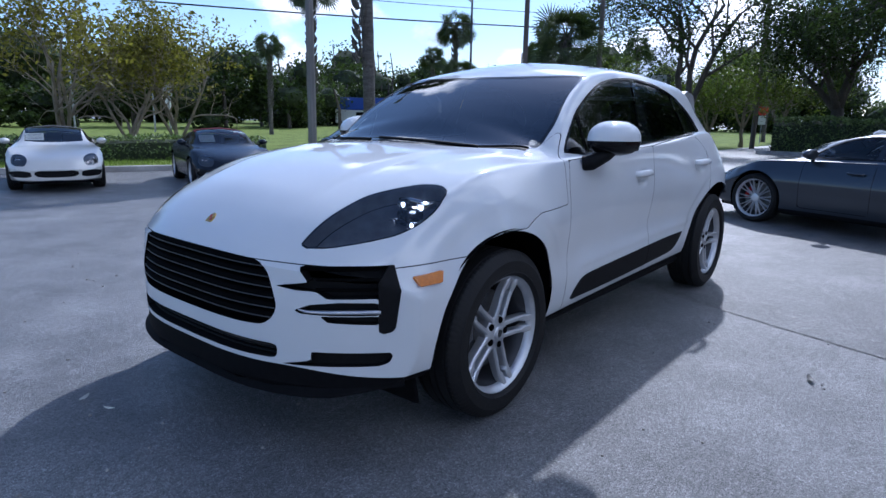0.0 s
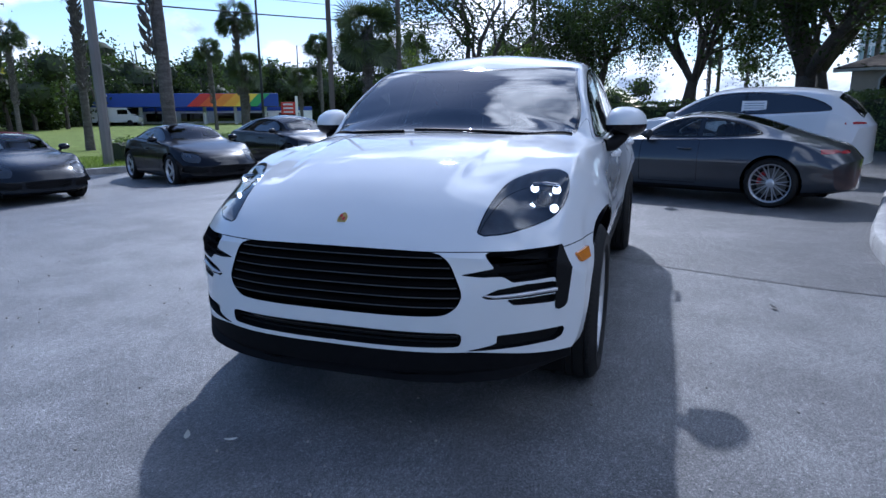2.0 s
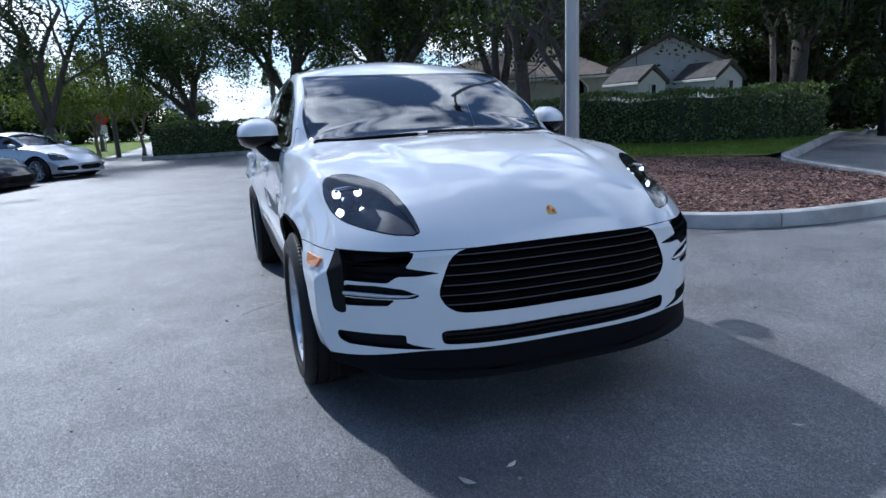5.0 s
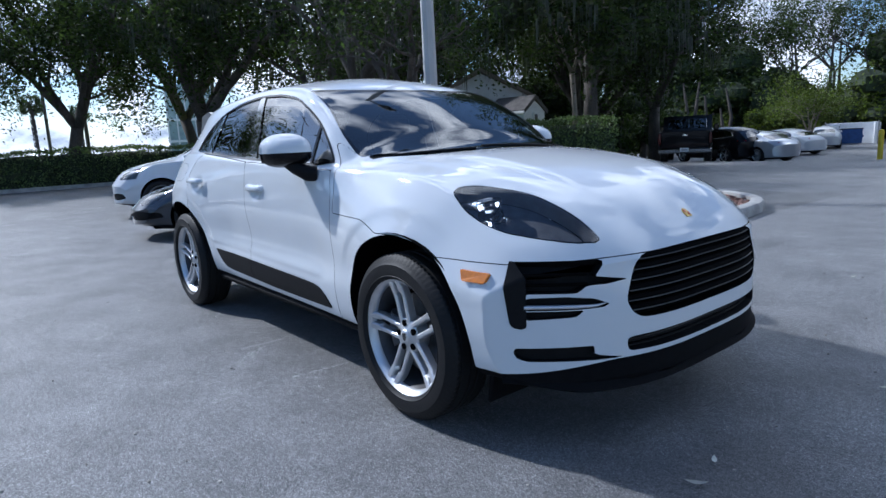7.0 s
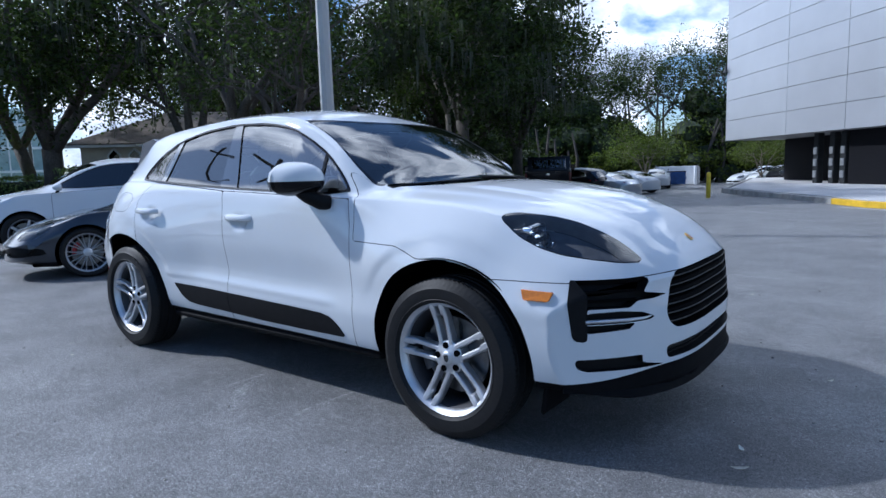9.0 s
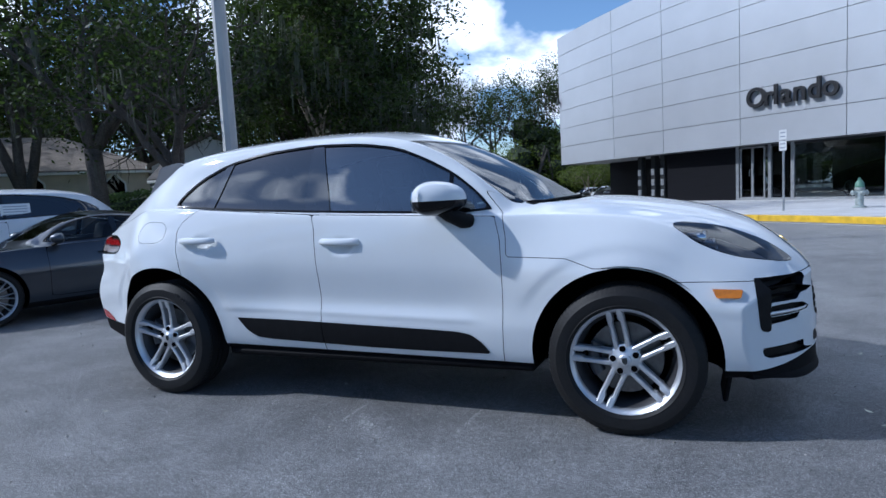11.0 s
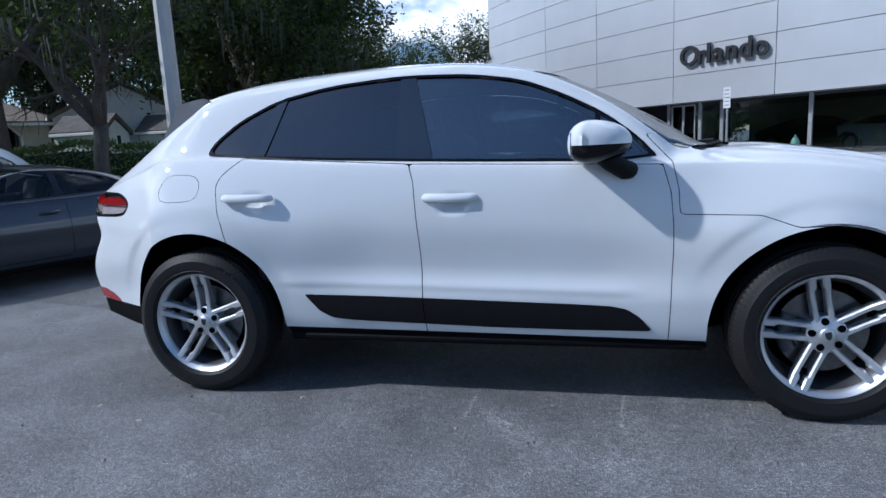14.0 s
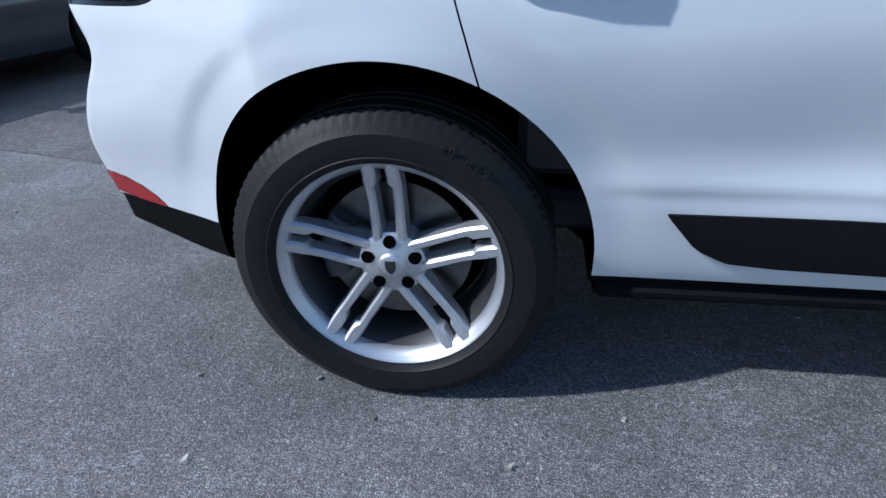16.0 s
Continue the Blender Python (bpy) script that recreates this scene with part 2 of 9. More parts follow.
def asphalt(name, dark, pale, scuffed):
    """Sealed asphalt: pale aggregate in dark binder, worn lighter patches, dull stains and dried runs."""
    m = bpy.data.materials.new(name)
    m.use_nodes = True
    nt = m.node_tree
    L = nt.links
    b = nt.nodes["Principled BSDF"]
    b.inputs["Specular IOR Level"].default_value = 0.68

    def times(a, c):
        x = nt.nodes.new("ShaderNodeMix")
        x.data_type, x.blend_type = "RGBA", "MULTIPLY"
        x.inputs["Factor"].default_value = 1.0
        L.new(a, x.inputs["A"])
        L.new(c, x.inputs["B"])
        return x.outputs["Result"]

    def over(a, fac, amount, color):
        k = nt.nodes.new("ShaderNodeMath")
        k.operation = "MULTIPLY"
        k.inputs[1].default_value = amount
        L.new(fac, k.inputs[0])
        x = nt.nodes.new("ShaderNodeMix")
        x.data_type = "RGBA"
        L.new(k.outputs[0], x.inputs["Factor"])
        L.new(a, x.inputs["A"])
        x.inputs["B"].default_value = (*color, 1)
        return x.outputs["Result"]

    big = noise_node(nt, 0.30, 5.0, 0.6)
    mid = noise_node(nt, 1.9, 7.0, 0.68)
    col = ramp(nt, big, [(0.35, dark), (0.66, pale)])
    col = times(col, ramp(nt, mid, [(0.34, (0.70,) * 3), (0.52, (1.0,) * 3), (0.72, (1.38,) * 3)]))
    col = times(col, ramp(nt, noise_node(nt, 85.0, 4.0, 0.8), [(0.40, (0.58,) * 3), (0.50, (0.95,) * 3), (0.60, (1.6,) * 3)]))
    col = times(col, ramp(nt, noise_node(nt, 260.0, 2.0, 0.8), [(0.36, (0.30,) * 3), (0.52, (0.92,) * 3), (0.64, (2.8,) * 3)]))
    col = times(col, ramp(nt, noise_node(nt, 27.0, 3.0, 0.6), [(0.36, (0.82,) * 3), (0.50, (0.99,) * 3), (0.64, (1.22,) * 3)]))
    col = over(col, ramp(nt, noise_node(nt, 42.0, 1.0, 0.5), [(0.735, (0, 0, 0)), (0.765, (1, 1, 1))]), 0.7, (0.36, 0.355, 0.34))
    col = over(col, ramp(nt, noise_node(nt, 0.9, 10.0, 0.74), [(0.575, (0, 0, 0)), (0.68, (1, 1, 1))]), scuffed, (0.23, 0.225, 0.22))
    col = over(col, ramp(nt, noise_node(nt, 7.0, 4.0, 0.6, (1.0, 0.16, 1.0)), [(0.66, (0, 0, 0)), (0.74, (1, 1, 1))]), scuffed * 0.6, (0.21, 0.205, 0.20))
    col = over(col, ramp(nt, noise_node(nt, 0.55, 4.0, 0.5), [(0.60, (0, 0, 0)), (0.72, (1, 1, 1))]), 0.45, (0.03, 0.031, 0.034))
    L.new(col, b.inputs["Base Color"])
    L.new(ramp(nt, noise_node(nt, 95.0, 3.0, 0.7), [(0.38, (0.38,) * 3), (0.62, (0.74,) * 3)]), b.inputs["Roughness"])
    bn = nt.nodes.new("ShaderNodeBump")
    bn.inputs["Strength"].default_value, bn.inputs["Distance"].default_value = 0.85, 0.006
    rub = nt.nodes.new("ShaderNodeMath")
    rub.operation = "MULTIPLY_ADD"
    rub.inputs[1].default_value = 1.2
    L.new(noise_node(nt, 58.0, 3.0, 0.7), rub.inputs[0])
    L.new(noise_node(nt, 150.0, 4.0, 0.75), rub.inputs[2])
    L.new(rub.outputs[0], bn.inputs["Height"])
    L.new(bn.outputs[0], b.inputs["Normal"])
    return m


M["asphalt"] = asphalt("asphalt", (0.116, 0.116, 0.118), (0.17, 0.169, 0.168), 0.45)
M["old_asphalt"] = asphalt("old_asphalt", (0.072, 0.072, 0.073), (0.12, 0.118, 0.116), 0.6)
M["grass"] = mat("grass", (0.18, 0.22, 0.055), 0.9, spec=0.05, vary=0.5, scale=1.5, fine=0.5, fine_scale=60, bump=0.6, second=(0.11, 0.145, 0.036))
M["blade"] = mat("grass_blades", (0.17, 0.23, 0.05), 0.7, spec=0.1, vary=0.3, scale=2, island=0.4, through_light=0.35)
M["mulch"] = mat("bark_mulch", (0.13, 0.06, 0.045), 0.85, vary=0.5, scale=7, fine=0.5, fine_scale=50, bump=0.8)
M["chip"] = mat("bark_chip", (0.22, 0.125, 0.095), 0.8, vary=0.3, scale=30, island=0.7)
M["concrete"] = mat("concrete", (0.42, 0.41, 0.385), 0.75, vary=0.3, scale=3, fine=0.2, fine_scale=140, bump=0.3, second=(0.27, 0.26, 0.245))
M["walk"] = mat("pale_concrete", (0.52, 0.51, 0.50), 0.75, vary=0.15, scale=1.2, fine=0.12, fine_scale=90, bump=0.2)
M["kerb_yellow"] = mat("yellow_kerb_paint", (0.72, 0.45, 0.02), 0.55, vary=0.25, scale=5, bump=0.15)
M["line_white"] = mat("white_road_paint", (0.62, 0.62, 0.60), 0.6, vary=0.3, scale=8)
M["leaf"] = mat("oak_leaf", (0.044, 0.062, 0.022), 0.5, vary=0.3, scale=0.8, spec=0.15, island=0.55, through_light=0.42)
M["leaf_light"] = mat("light_leaf", (0.10, 0.125, 0.028), 0.5, vary=0.3, scale=0.8, spec=0.15, island=0.5, through_light=0.4)
M["leaf_autumn"] = mat("autumn_leaf", (0.17, 0.15, 0.035), 0.6, vary=0.4, scale=1.2, spec=0.15, island=0.5, through_light=0.4)
M["hedge"] = mat("hedge_leaf", (0.135, 0.185, 0.06), 0.5, vary=0.3, scale=1.5, island=0.5, through_light=0.25)
# fills the far crowns; the depth of shade is in this colour
M["wood_shade"] = mat("dark_foliage", (0.034, 0.048, 0.019), 0.9, vary=0.5, scale=0.8, fine=0.4, fine_scale=6, bump=0.5)
# dark colour stands in for the shade between the hedge's leaves
M["hedge_shade_core"] = mat("hedge_shade_core", (0.032, 0.045, 0.018), 0.9, vary=0.4, scale=6)
M["palm"] = mat("palm_frond", (0.055, 0.075, 0.025), 0.5, vary=0.3, scale=1.0, island=0.4, through_light=0.25)
M["moss"] = mat("hanging_moss", (0.085, 0.092, 0.072), 0.9, vary=0.3, scale=2, island=0.3, through_light=0.3)
M["pillar_gloss"] = mat("polished_black_pillar", (0.006, 0.007, 0.009), 0.03, vary=0.1, spec=1.0, coat=1.0)
M["pillar"] = mat("pillar_black", (0.006, 0.006, 0.007), 0.10, vary=0.1, spec=0.2)
M["bark"] = mat("oak_bark", (0.085, 0.072, 0.06), 0.9, vary=0.45, scale=4, fine=0.4, fine_scale=30, bump=0.9, stretch=(1, 1, 0.3))
M["pale_bark"] = mat("smooth_pale_bark", (0.24, 0.20, 0.155), 0.8, vary=0.35, scale=5, bump=0.3, stretch=(1, 1, 0.3))
M["palm_bark"] = mat("palm_bark", (0.11, 0.10, 0.09), 0.9, vary=0.4, scale=3, fine=0.3, fine_scale=20, bump=0.9, stretch=(1, 1, 4))
M["pole_wood"] = mat("wood_pole", (0.13, 0.11, 0.095), 0.85, vary=0.3, scale=3, stretch=(1, 1, 0.1), bump=0.3)
M["pole_grey"] = mat("grey_weathered_pole", (0.20, 0.19, 0.18), 0.8, vary=0.25, scale=3, stretch=(1, 1, 0.2), bump=0.2)
M["pole_pale"] = mat("pale_concrete_pole", (0.48, 0.47, 0.45), 0.7, vary=0.2, scale=3, stretch=(1, 1, 0.3), bump=0.15)
M["metal_dark"] = mat("dark_metal", (0.03, 0.032, 0.034), 0.5, metal=0.4, vary=0.2)
M["metal_grey"] = mat("grey_metal", (0.35, 0.36, 0.37), 0.45, metal=0.6, vary=0.2, scale=6)
M["panel"] = mat("aluminium_panel", (0.46, 0.47, 0.49), 0.38, metal=0.35, vary=0.05, scale=0.6, rand=0.025)
M["panel_gap"] = mat("panel_joint", (0.18, 0.185, 0.19), 0.7, vary=0.1)
M["letter"] = mat("black_letter", (0.012, 0.012, 0.014), 0.4, vary=0.1)
M["cladding"] = mat("black_cladding", (0.008, 0.008, 0.010), 0.6, spec=0.1, vary=0.15, scale=1.5, stretch=(1, 1, 8))
M["shop_glass"] = glass("showroom_glass", (0.62, 0.68, 0.67), 0.0, 1.8)
M["room"] = mat("showroom_wall", (0.55, 0.56, 0.55), 0.7, vary=0.2)
M["room_floor"] = mat("showroom_floor", (0.40, 0.40, 0.39), 0.3, vary=0.1)
M["stucco"] = mat("beige_stucco", (0.62, 0.56, 0.46), 0.85, vary=0.12, scale=2, fine=0.1, fine_scale=60, bump=0.25)
M["stucco_grey"] = mat("grey_siding", (0.74, 0.75, 0.75), 0.8, vary=0.1, scale=2, bump=0.1)
M["white_wall"] = mat("white_painted_wood", (0.82, 0.82, 0.80), 0.6, vary=0.08, scale=3)
M["shingle"] = mat("brown_shingle", (0.20, 0.165, 0.13), 0.9, vary=0.3, scale=3, fine=0.3, fine_scale=25, bump=0.4)
M["dark_roof"] = mat("dark_shingle", (0.11, 0.10, 0.095), 0.9, vary=0.3, scale=4, bump=0.4)
M["pane"] = glass("dark_window", (0.05, 0.06, 0.07), 0.0, 1.55)
M["teal_glass"] = mat("teal_facade_glass", (0.34, 0.44, 0.44), 0.15, vary=0.2, scale=0.8, coat=0.5)
M["blue_sign"] = mat("blue_canopy", (0.02, 0.06, 0.32), 0.45, vary=0.08)
M["red_sign"] = mat("red_canopy", (0.55, 0.03, 0.02), 0.45, vary=0.08)
M["orange_sign"] = mat("orange_canopy", (0.75, 0.25, 0.02), 0.45, vary=0.08)
M["yellow_sign"] = mat("yellow_canopy", (0.80, 0.58, 0.04), 0.45, vary=0.08)
M["red_orange_sign"] = mat("red_orange_canopy", (0.66, 0.11, 0.02), 0.45, vary=0.08)
M["amber_sign"] = mat("amber_canopy", (0.80, 0.40, 0.03), 0.45, vary=0.08)
M["green_sign"] = mat("green_canopy", (0.06, 0.35, 0.10), 0.45, vary=0.08)
M["bollard"] = mat("yellow_bollard_paint", (0.78, 0.55, 0.03), 0.45, vary=0.15, scale=5)
M["hydrant"] = mat("silver_hydrant_paint", (0.42, 0.46, 0.44), 0.45, metal=0.4, vary=0.25, scale=12)
M["hydrant_green"] = mat("green_hydrant_paint", (0.10, 0.22, 0.16), 0.5, vary=0.2)
M["dumpster"] = mat("blue_dumpster", (0.02, 0.07, 0.22), 0.5, vary=0.25, scale=3)
M["dry_leaf"] = mat("dry_leaf", (0.72, 0.69, 0.62), 0.6, vary=0.3, scale=20, rand=0.35, through_light=0.2)
M["dark_leaf"] = mat("dark_dead_leaf", (0.03, 0.028, 0.026), 0.6, vary=0.4, scale=20)
M["pebble"] = mat("pebble", (0.30, 0.28, 0.25), 0.8, vary=0.3, scale=20, island=0.5)
M["scuff"] = mat("pale_scuff", (0.46, 0.457, 0.455), 0.8, vary=0.3, scale=30, island=0.3)
M["plate"] = mat("plate_white", (0.65, 0.66, 0.66), 0.4, vary=0.05)

# ---- building tools ----
class Bag:
    """Vertices and faces of one mesh in the making."""

    def __init__(self):
        self.v, self.f = [], []

    def add(self, v, f):
        k = len(self.v)
        self.v += [tuple(p) for p in v]
        self.f += [tuple(i + k for i in q) for q in f]
        return self

    def box(self, c, s, bevel=0.0, turn=None):
        """A box with chamfered edges, c its middle and s its size."""
        h = [d / 2 for d in s]
        b = min(bevel, min(h) * 0.9)
        pts, faces = [], []
        if b <= 0:
            pts = [(sx * h[0], sy * h[1], sz * h[2]) for sx in (-1, 1) for sy in (-1, 1) for sz in (-1, 1)]
            faces = [(0, 1, 3, 2), (4, 6, 7, 5), (0, 4, 5, 1), (2, 3, 7, 6), (0, 2, 6, 4), (1, 5, 7, 3)]
        else:
            idx = {}
            for sx in (-1, 1):
                for sy in (-1, 1):
                    for sz in (-1, 1):
                        for a in range(3):
                            p = [sx * (h[0] - b), sy * (h[1] - b), sz * (h[2] - b)]
                            p[a] = (sx, sy, sz)[a] * h[a]
                            idx[(sx, sy, sz, a)] = len(pts)
                            pts.append(tuple(p))
            for a in range(3):
                o = [k for k in range(3) if k != a]
                for s in (-1, 1):
                    ring = []
                    for u, w in ((-1, -1), (1, -1), (1, 1), (-1, 1)):
                        key = [0, 0, 0]
                        key[a], key[o[0]], key[o[1]] = s, u, w
                        ring.append(idx[(*key, a)])
                    flip = (s > 0) == (a == 1)
                    faces.append(tuple(ring[::-1] if flip else ring))
            for a in range(3):
                o = [k for k in range(3) if k != a]
                for u in (-1, 1):
                    for w in (-1, 1):
                        k0, k1 = [0, 0, 0], [0, 0, 0]
                        k0[o[0]] = k1[o[0]] = u
                        k0[o[1]] = k1[o[1]] = w
                        k0[a], k1[a] = -1, 1
                        faces.append((idx[(*k0, o[0])], idx[(*k1, o[0])], idx[(*k1, o[1])], idx[(*k0, o[1])]))
            for sx in (-1, 1):
                for sy in (-1, 1):
                    for sz in (-1, 1):
                        faces.append(tuple(idx[(sx, sy, sz, a)] for a in range(3)))
        m = (turn or Matrix()).to_3x3() if turn else None
        return self.add([tuple((m @ Vector(p) if m else Vector(p)) + Vector(c)) for p in pts], faces)

    def tube(self, path, radii, n=8, caps=True, squash=1.0):
        """A round bar along a path; radii: one for all or one a point."""
        P = [Vector(p) for p in path]
        R = list(radii) if hasattr(radii, "__len__") else [radii] * len(P)
        side, rings, k0 = None, [], len(self.v)
        for i, p in enumerate(P):
            d = (P[min(i + 1, len(P) - 1)] - P[max(i - 1, 0)]).normalized()
            if side is None:
                side = d.orthogonal().normalized()
            side = (side - d * side.dot(d)).normalized()
            other = d.cross(side)
            ring = []
            for j in range(n):
                a = 2 * math.pi * j / n
                ring.append(len(self.v))
                self.v.append(tuple(p + (side * math.cos(a) + other * math.sin(a) * squash) * R[i]))
            rings.append(ring)
        for r0, r1 in zip(rings, rings[1:]):
            for j in range(n):
                self.f.append((r0[j], r0[(j + 1) % n], r1[(j + 1) % n], r1[j]))
        if caps:
            self.f.append(tuple(rings[0][::-1]))
            self.f.append(tuple(rings[-1]))
        return self

    def lathe(self, profile, n=48, axis="y", closed=False, wave=None):
        """A profile of (radius, position along the axis) turned round the axis."""
        rings = []
        for i, (r, h) in enumerate(profile):
            ring = []
            for j in range(n):
                a = 2 * math.pi * j / n
                q = r + (wave(i, a) if wave else 0)
                c, s = q * math.cos(a), q * math.sin(a)
                ring.append(len(self.v))
                self.v.append({"y": (c, h, s), "z": (c, s, h), "x": (h, c, s)}[axis])
            rings.append(ring)
        pairs = list(zip(rings, rings[1:])) + ([(rings[-1], rings[0])] if closed else [])
        for r0, r1 in pairs:
            for j in range(n):
                self.f.append((r0[j], r0[(j + 1) % n], r1[(j + 1) % n], r1[j]))
        return self

    def prism(self, outline, depth, m=None):
        """An outline in x and y drawn out along z from 0 to depth."""
        n = len(outline)
        pts = [Vector((x, y, 0)) for x, y in outline] + [Vector((x, y, depth)) for x, y in outline]
        if m is not None:
            pts = [m @ p for p in pts]
        f = [tuple(range(n))[::-1], tuple(range(n, 2 * n))] + [(i, (i + 1) % n, n + (i + 1) % n, n + i) for i in range(n)]
        return self.add([tuple(p) for p in pts], f)

    def move(self, m):
        self.v = [tuple(m @ Vector(p)) for p in self.v]
        return self


def mesh_of(bag, name, material, smooth=False, normals=None):
    me = bpy.data.meshes.new(name)
    me.from_pydata(bag.v, [], bag.f)
    me.materials.append(material)
    if smooth:
        me.polygons.foreach_set("use_smooth", [True] * len(me.polygons))
        if normals is not None:
            me.normals_split_custom_set_from_vertices(normals)
        elif smooth != "all":
            me.set_sharp_from_angle(angle=radians(smooth if smooth is not True else 40))
    me.update()
    return me


def part(name, bag, material, parent=None, label="", smooth=True, pose_m=None):
    """Links a bag as one mesh object, under a thing or a part when a parent is given."""
    ob = new(name, mesh_of(bag, name, M[material] if isinstance(material, str) else material, smooth))
    if parent:
        ob.parent = parent
    if pose_m is not None:
        ob.matrix_basis = pose_m
    return tagged(ob, label)


def thing(name, label, category, m=None, group="", kind=""):
    ob = new(name)
    ob.empty_display_size = 0.2
    if m is not None:
        ob.matrix_basis = m
    return tagged(ob, label, category, group, kind)


def panel(name, s, faces, material, parent, offset=0.0, label=""):
    """One panel of a shell, with the shell's own normals, moved out along them by offset."""
    if not faces:
        return None
    used = sorted({i for f in faces for i in f})
    at = {i: k for k, i in enumerate(used)}
    bag = Bag()
    bag.v = [tuple(np.array(s.V[i]) + offset * np.array(s.N[i])) for i in used]
    bag.f = [tuple(at[i] for i in f) for f in faces]
    me = mesh_of(bag, name, M[material] if isinstance(material, str) else material, "all", [s.N[i] for i in used])
    ob = new(name, me)
    ob.parent = parent
    return tagged(ob, label)


def heading(x, y, hx, hy, z=0.0):
    """A pose on the ground with the thing's front, its +x, along (hx, hy)."""
    return pose(x, y, z, 0, 0, math.degrees(math.atan2(hy, hx)))
# ---- car shells ----
def curve(table, x):
    """A smooth curve through a table of (position, value) pairs, without overshoot."""
    k = sorted(table)
    xs = np.array([a for a, _ in k], float)
    ys = np.array([b for _, b in k], float)
    x = np.clip(np.asarray(x, float), xs[0], xs[-1])
    h, d = np.diff(xs), np.diff(ys) / np.diff(xs)
    m = np.zeros(len(xs))
    m[0], m[-1] = d[0], d[-1]
    for i in range(1, len(xs) - 1):
        if d[i - 1] * d[i] > 0:
            w1, w2 = 2 * h[i] + h[i - 1], h[i] + 2 * h[i - 1]
            m[i] = (w1 + w2) / (w1 / d[i - 1] + w2 / d[i])
    i = np.clip(np.searchsorted(xs, x, side="right") - 1, 0, len(xs) - 2)
    t = (x - xs[i]) / h[i]
    return ((2 * t**3 - 3 * t**2 + 1) * ys[i] + (t**3 - 2 * t**2 + t) * h[i] * m[i]
            + (-2 * t**3 + 3 * t**2) * ys[i + 1] + (t**3 - t**2) * h[i] * m[i + 1])


def smooth01(a, b, x):
    t = np.clip((np.asarray(x, float) - a) / (b - a), 0, 1)
    return t * t * (3 - 2 * t)


class Shell:
    """A body surface with smooth normals, which implicit curves cut into panels."""

    def __init__(self, grid=None):
        if grid is None:
            return
        n, m, _ = grid.shape
        self.V = [tuple(p) for p in grid.reshape(-1, 3)]
        self.faces = [(i * m + j, (i + 1) * m + j, (i + 1) * m + j + 1, i * m + j + 1)
                      for i in range(n - 1) for j in range(m - 1)]
        du, dv = np.gradient(grid, axis=0), np.gradient(grid, axis=1)
        nor = np.cross(du, dv).reshape(-1, 3)
        nor /= np.maximum(np.linalg.norm(nor, axis=1, keepdims=True), 1e-9)
        self.N = [tuple(p) for p in nor]

    def join(self, other):
        k = len(self.V)
        self.V += other.V
        self.N += other.N
        self.faces += [tuple(i + k for i in f) for f in other.faces]

    def mirrored(self):
        s = Shell()
        s.V = [(x, -y, z) for x, y, z in self.V]
        s.N = [(x, -y, z) for x, y, z in self.N]
        s.faces = [f[::-1] for f in self.faces]
        return s

    def cut(self, faces, f):
        """The faces inside f (where it is positive) and those outside it; faces on its edge are cut in two."""
        val = np.asarray(f(np.array(self.V)), float)
        val = np.where(np.abs(val) < 1e-7, 1e-7, val)
        sign = (val > 0).tolist()
        val = val.tolist()
        inside, outside, made = [], [], {}
        for face in faces:
            s = [sign[i] for i in face]
            if all(s):
                inside.append(face)
            elif not any(s):
                outside.append(face)
            else:
                a, b = [], []
                for k, i in enumerate(face):
                    (a if sign[i] else b).append(i)
                    j = face[(k + 1) % len(face)]
                    if sign[i] != sign[j]:
                        key = (min(i, j), max(i, j))
                        if key not in made:
                            t = val[i] / (val[i] - val[j])
                            p, q = np.array(self.V[i]), np.array(self.V[j])
                            u, w = np.array(self.N[i]), np.array(self.N[j])
                            made[key] = len(self.V)
                            self.V.append(tuple(p + t * (q - p)))
                            nn = u + t * (w - u)
                            self.N.append(tuple(nn / max(np.linalg.norm(nn), 1e-9)))
                        a.append(made[key])
                        b.append(made[key])
                if len(a) > 2:
                    inside.append(tuple(a))
                if len(b) > 2:
                    outside.append(tuple(b))
        return inside, outside


def poly(points, a, b, rounds=0, where=None):
    """A test for cut(): the distance inside a polygon drawn in the axes a and b, with the corners rounded off."""
    p = np.array(points, float)
    for _ in range(rounds):
        q = np.roll(p, -1, axis=0)
        p = np.stack([0.8 * p + 0.2 * q, 0.2 * p + 0.8 * q], 1).reshape(-1, 2)

    def test(V):
        c = np.stack([np.abs(V[:, 1]) if k == 1 else V[:, k] for k in (a, b)], 1)
        best, odd = np.full(len(c), 9.0), np.zeros(len(c), bool)
        for s, e in zip(p, np.roll(p, -1, axis=0)):
            d = e - s
            t = np.clip(((c - s) @ d) / max(d @ d, 1e-12), 0, 1)
            best = np.minimum(best, np.linalg.norm(c - s - t[:, None] * d, axis=1))
            up = (s[1] > c[:, 1]) != (e[1] > c[:, 1])
            odd ^= up & (c[:, 0] < s[0] + (c[:, 1] - s[1]) / np.where(abs(d[1]) < 1e-12, 1e-12, d[1]) * d[0])
        r = np.where(odd, best, -best)
        return r if where is None else np.minimum(r, where(V))
    return test


SEG = (3, 2, 5, 5, 9, 7, 2, 9, 3, 10)  # samples between the rails of a section


